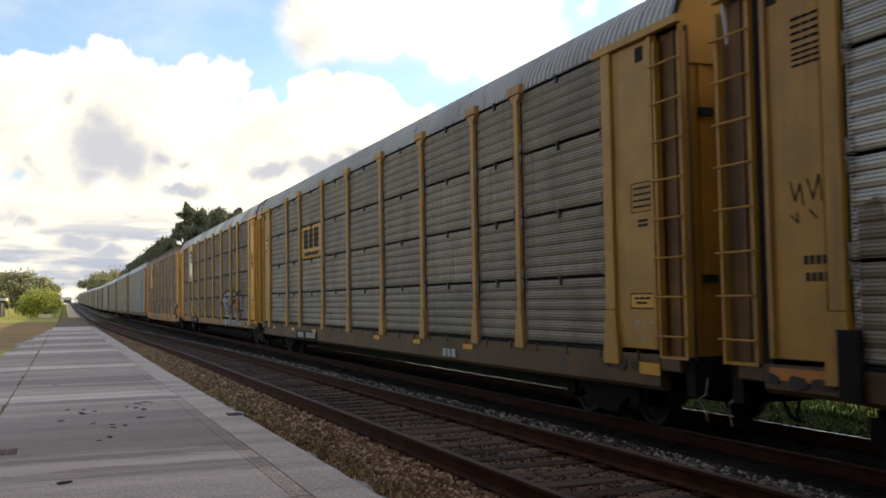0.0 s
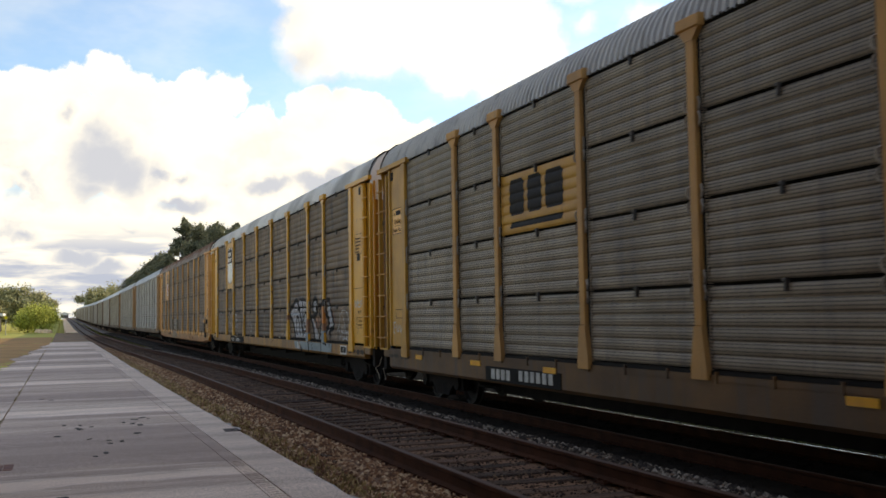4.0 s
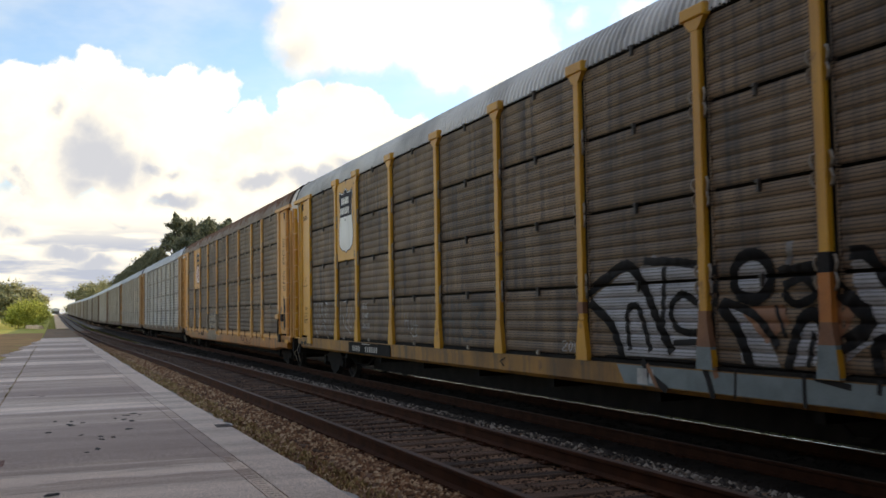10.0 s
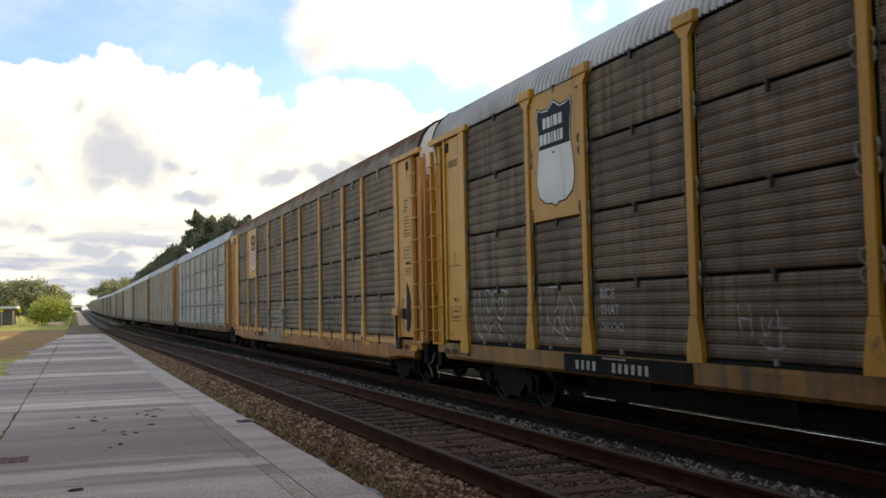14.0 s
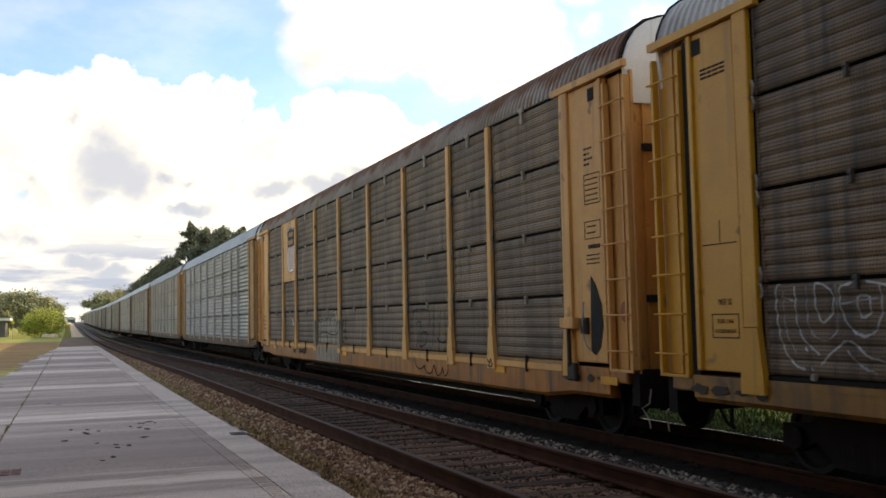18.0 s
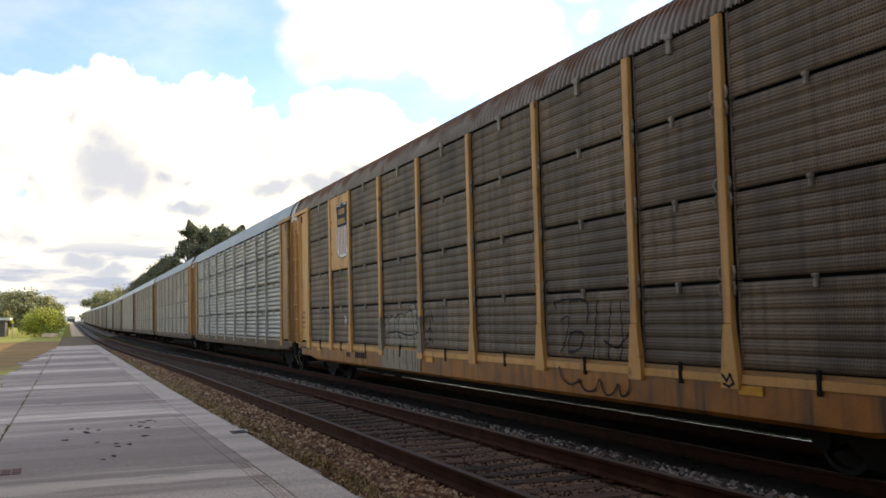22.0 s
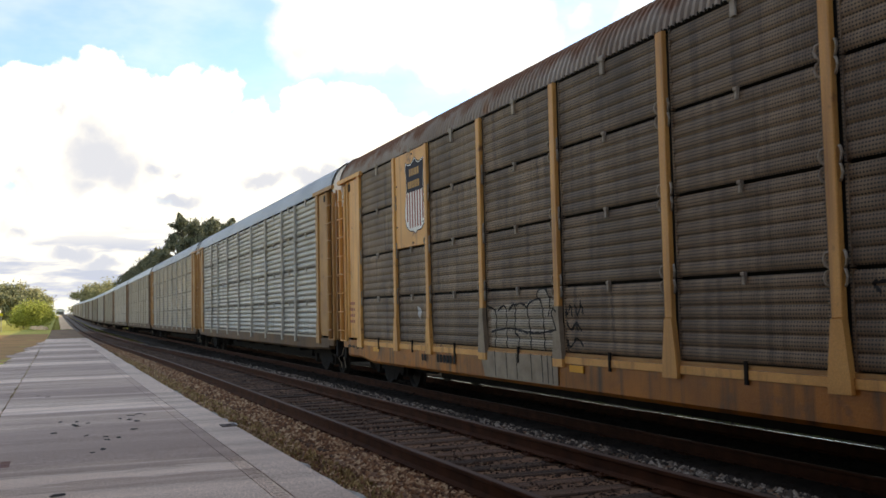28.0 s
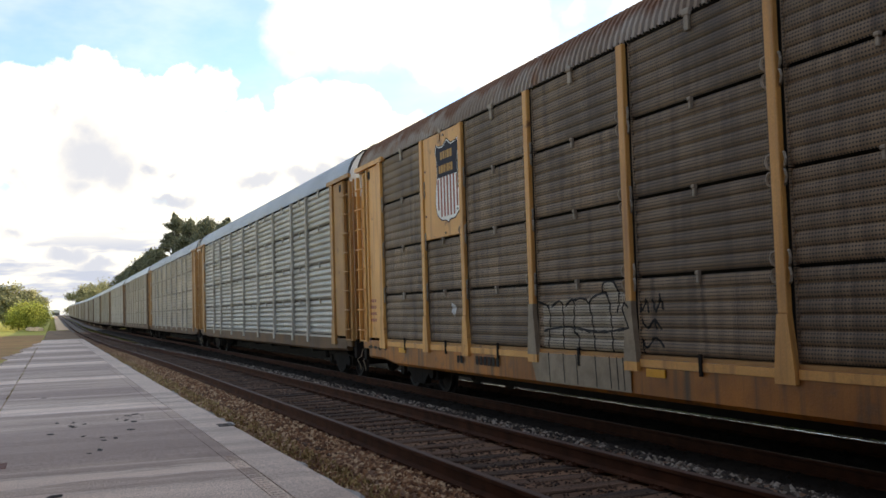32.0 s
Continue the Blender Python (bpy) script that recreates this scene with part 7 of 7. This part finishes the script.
for i, (x, y, h, w) in enumerate(((17.8, 154, 17.6, 5.0), (18.0, 138, 15.2, 4.4), (18.1, 124, 14.0, 4.4), (18.3, 110, 12.6, 4.2), (20.5, 131, 13.0, 4.6), (20.5, 146, 15.2, 4.8), (20.0, 117, 12.0, 4.4), (18.4, 245, 14.0, 6.0), (18.0, 205, 14.4, 5.6), (18.0, 180, 14.2, 5.0), (17.8, 192, 14.6, 5.4), (18.2, 225, 14.4, 5.6), (18.5, 270, 14.0, 6.0), (19.0, 300, 14.0, 6.4))):
    tree("pine_tree", x, y, h, w, LEAF_PINE, "tall dark green pine behind the freight train", 40 + i, "pine", 15000, 0.19, climb(y) - 0.1)
for i, (x, y, h, w) in enumerate(((18.5, 640, 22, 11), (30, 650, 25, 13), (24, 610, 20, 10), (40, 600, 24, 12), (46, 560, 22, 12))):
    tree("oak_tree", x, y, h, w, LEAF_OAK, "broad green tree far beyond the train", 60 + i, "oak", 10000, 0.65, climb(y) - 2.5)
for i, (x, y, h, w) in enumerate(((-7.2, 205, 9.0, 4.4), (-11.5, 215, 8.6, 4.6), (-4.9, 250, 8.2, 4.2), (-4.4, 285, 6.8, 3.2), (-16.5, 225, 9.4, 5.0), (-8.8, 100, 5.6, 2.2), (-22, 230, 10, 6.0), (-14, 260, 10, 6))):
    tree("oak_tree", x, y, h, w, LEAF_OAK, "rounded dull green tree on the grass beyond the platform", 80 + i, "oak", 10000, 0.30 if y > 150 else 0.14, climb(y))
for i, (x, y, h, w) in enumerate(((-4.0, 172, 4.8, 2.9), (-2.4, 176, 4.0, 2.2), (-5.4, 178, 3.8, 2.2))):
    r = random.Random(100 + i)
    b = thing("shrub", pose(x, y, 0.05), "bright yellow-green shrub in full sun", "shrub")
    lobes = [(r.uniform(-0.6, 0.6) * w, r.uniform(-0.5, 0.5) * w, h * r.uniform(0.25, 0.72), w * 0.5, h * 0.28) for _ in range(9)]
    part("stems", Shape().rod((0, 0, -0.1), (0.1, 0, h * 0.6), 0.09, 6, 0.03), BARK, b)
    v, f = leaves(r, lobes, 5200, 0.17)
    part("crown", Shape().add(v, f), LEAF_BRIGHT, b)
# unseen grove added for shade beyond the freight track, bare stems below, full crowns above
for i in range(16):
    r = random.Random(300 + i)
    x, y, h = 30 + 4.5 * (i % 2) + r.uniform(-1, 1), 4 + i * 4.2, 13.5 + r.uniform(-0.8, 1.0)
    t = thing("unseen_shade_tree", pose(x, y, -0.15), "tall unseen tree with a bare stem, added behind the train for shade", "tree", "grove behind the tracks")
    s = Shape()
    s.rod((0, 0, -0.3), (0.2, 0.1, 6.0), 0.24, 8, 0.18)
    s.rod((0.2, 0.1, 5.9), (0.1, 0.3, 11.0), 0.18, 8, 0.06)
    lobes = [(r.uniform(-2.6, 2.6), r.uniform(-2.8, 2.8), r.uniform(6.8, h - 1.0), r.uniform(1.2, 1.8), r.uniform(1.0, 1.4)) for _ in range(26)]
    for cx, cy, cz, _, _ in lobes[::3]:
        s.rod((0.15, 0.2, max(5.5, cz - 2.5)), (cx * 0.8, cy * 0.8, cz), 0.07, 5, 0.02)
    part("trunk", s, BARK, t)
    v, f = leaves(r, lobes, 4200, 0.45)
    part("crown", Shape().add(v, f), LEAF_PINE, t)
# undergrowth hidden behind the train, added to keep sun off the ground
for i in range(16):
    y = 58 + i * 8.0
    r = random.Random(200 + i)
    b = thing("bush", pose(17.6 + r.uniform(-0.5, 0.8), y, -0.15), "tall dense dark green bush added behind the tracks to block the sun", "shrub", "hedge of bushes behind the tracks")
    lobes = [(r.uniform(-1.2, 1.2), r.uniform(-4.4, 4.4), r.uniform(0.5, 7.6), r.uniform(1.2, 1.7), r.uniform(1.0, 1.5)) for _ in range(44)]
    part("stems", Shape().rod((0, 0, -0.2), (0.1, 0.2, 2.2), 0.08, 6, 0.03), BARK, b)
    v, f = leaves(r, lobes, 6500, 0.42)
    part("crown", Shape().add(v, f), LEAF_PINE, b)

# signs, pole and buildings in the distance
for x, y in ((-6.9, 140.0), (-9.1, 140.0)):
    g = thing("road_sign", pose(x, y, 0.05), "round yellow road sign on a grey post", "sign", "signs at the crossing")
    part("post", Shape().rod((0, 0, 0), (0, 0, 2.5), 0.05, 8), POST_SILVER, g)
    part("face", Shape().rod((0, -0.06, 2.3), (0, -0.03, 2.3), 0.22, 16), SIGN_YELLOW, g)
pole = thing("utility_pole", pose(-7.35, 99.0, 0.0), "dark timber utility pole beyond the platform", "pole")
part("shaft", Shape().rod((0, 0, -0.2), (0, 0, 6.1), 0.11, 10, 0.08), POLE_WOOD, pole)
part("cap", Shape().rod((0, 0, 6.1), (0, 0, 6.16), 0.10, 10, 0.06), POST_SILVER, pole)
box = thing("utility_cabinet", pose(-5.95, 71.0, sag(71) + 0.08), "blue-grey steel utility cabinet standing on the grass", "cabinet")
part("body", Shape().box(-0.75, 0.75, 0.0, 0.8, -0.1, 1.34), CABINET_BLUE, box)
part("lid", Shape().prism([(-0.80, 1.34), (0.80, 1.34), (0.78, 1.42), (-0.78, 1.42)], -0.05, 0.85), CABINET_BLUE, box)
for k in (-1, 1):
    door = part("door", Shape().box(0.03 if k > 0 else -0.70, 0.70 if k > 0 else -0.03, -0.02, 0.0, 0.05, 1.28), CABINET_BLUE, box)
    part("handle", Shape().box(k * 0.1 - 0.02, k * 0.1 + 0.02, -0.05, -0.02, 0.65, 0.8), CLIP_DARK, door)
house = thing("low_building", pose(-17, 190, 0), "low building with a pale roof edge among the trees", "building")
part("wall", Shape().box(-9, 6.4, 0, 8, -0.1, 2.9), ROOF_DARK, house)
part("roof", Shape().prism([(-9.8, 2.9), (7.2, 2.9), (7.2, 3.35), (-9.8, 3.35)], -0.8, 8.8), WALL_WHITE, house)
for k in range(5):
    part("window", Shape().box(-7.5 + k * 2.6, -6.2 + k * 2.6, -0.03, 0.02, 1.0, 2.1), GLASS_DARK, house)
hall = thing("warehouse", pose(2.2, 780, climb(780)), "white low building where the tracks run out of sight", "building")
part("wall", Shape().box(-3.0, 2.4, 0, 12, -0.2, 1.9), ROOF_DARK, hall)
part("roof", Shape().prism([(-3.4, 1.9), (2.8, 1.9), (2.8, 3.4), (-0.3, 4.4), (-3.4, 3.4)], -0.5, 12.5), WALL_WHITE, hall)
# pale stones by the crossing
r = random.Random(5)
for i in range(7):
    n, s = 9, Shape()
    w = r.uniform(0.25, 0.5)
    ring = [(w * math.cos(6.283 * k / n) * r.uniform(0.8, 1.2), w * math.sin(6.283 * k / n) * r.uniform(0.8, 1.2)) for k in range(n)]
    s.add([(a, b, -0.1) for a, b in ring] + [(a * 0.8, b * 0.8, w * r.uniform(0.6, 0.9)) for a, b in ring] + [(0, 0, w * 1.1)], [(k, (k + 1) % n, n + (k + 1) % n, n + k) for k in range(n)] + [(n + k, n + (k + 1) % n, 2 * n) for k in range(n)])
    ob = tagged(new("boulder", s.mesh("boulder", SAND_SUNLIT)), "pale boulder on the grass near the crossing", "stone", "boulders by the crossing")
    ob.matrix_basis = pose(-1.6 - 0.35 * i + r.uniform(-0.2, 0.2), 158 + 2 * i, 0.08)

# unseen wall added behind the camera, to dim the near train and ground
s = Shape()
s.box(-2.6, -2.2, -30, 12, -0.2, 9.0)
s.box(-2.6, 5, -30.4, -30, -0.2, 9.0)
solid("wall_station", s, BRICK_DARK, "plain dark unseen wall added behind the platform to block sky light", "wall", "structure")

motions()
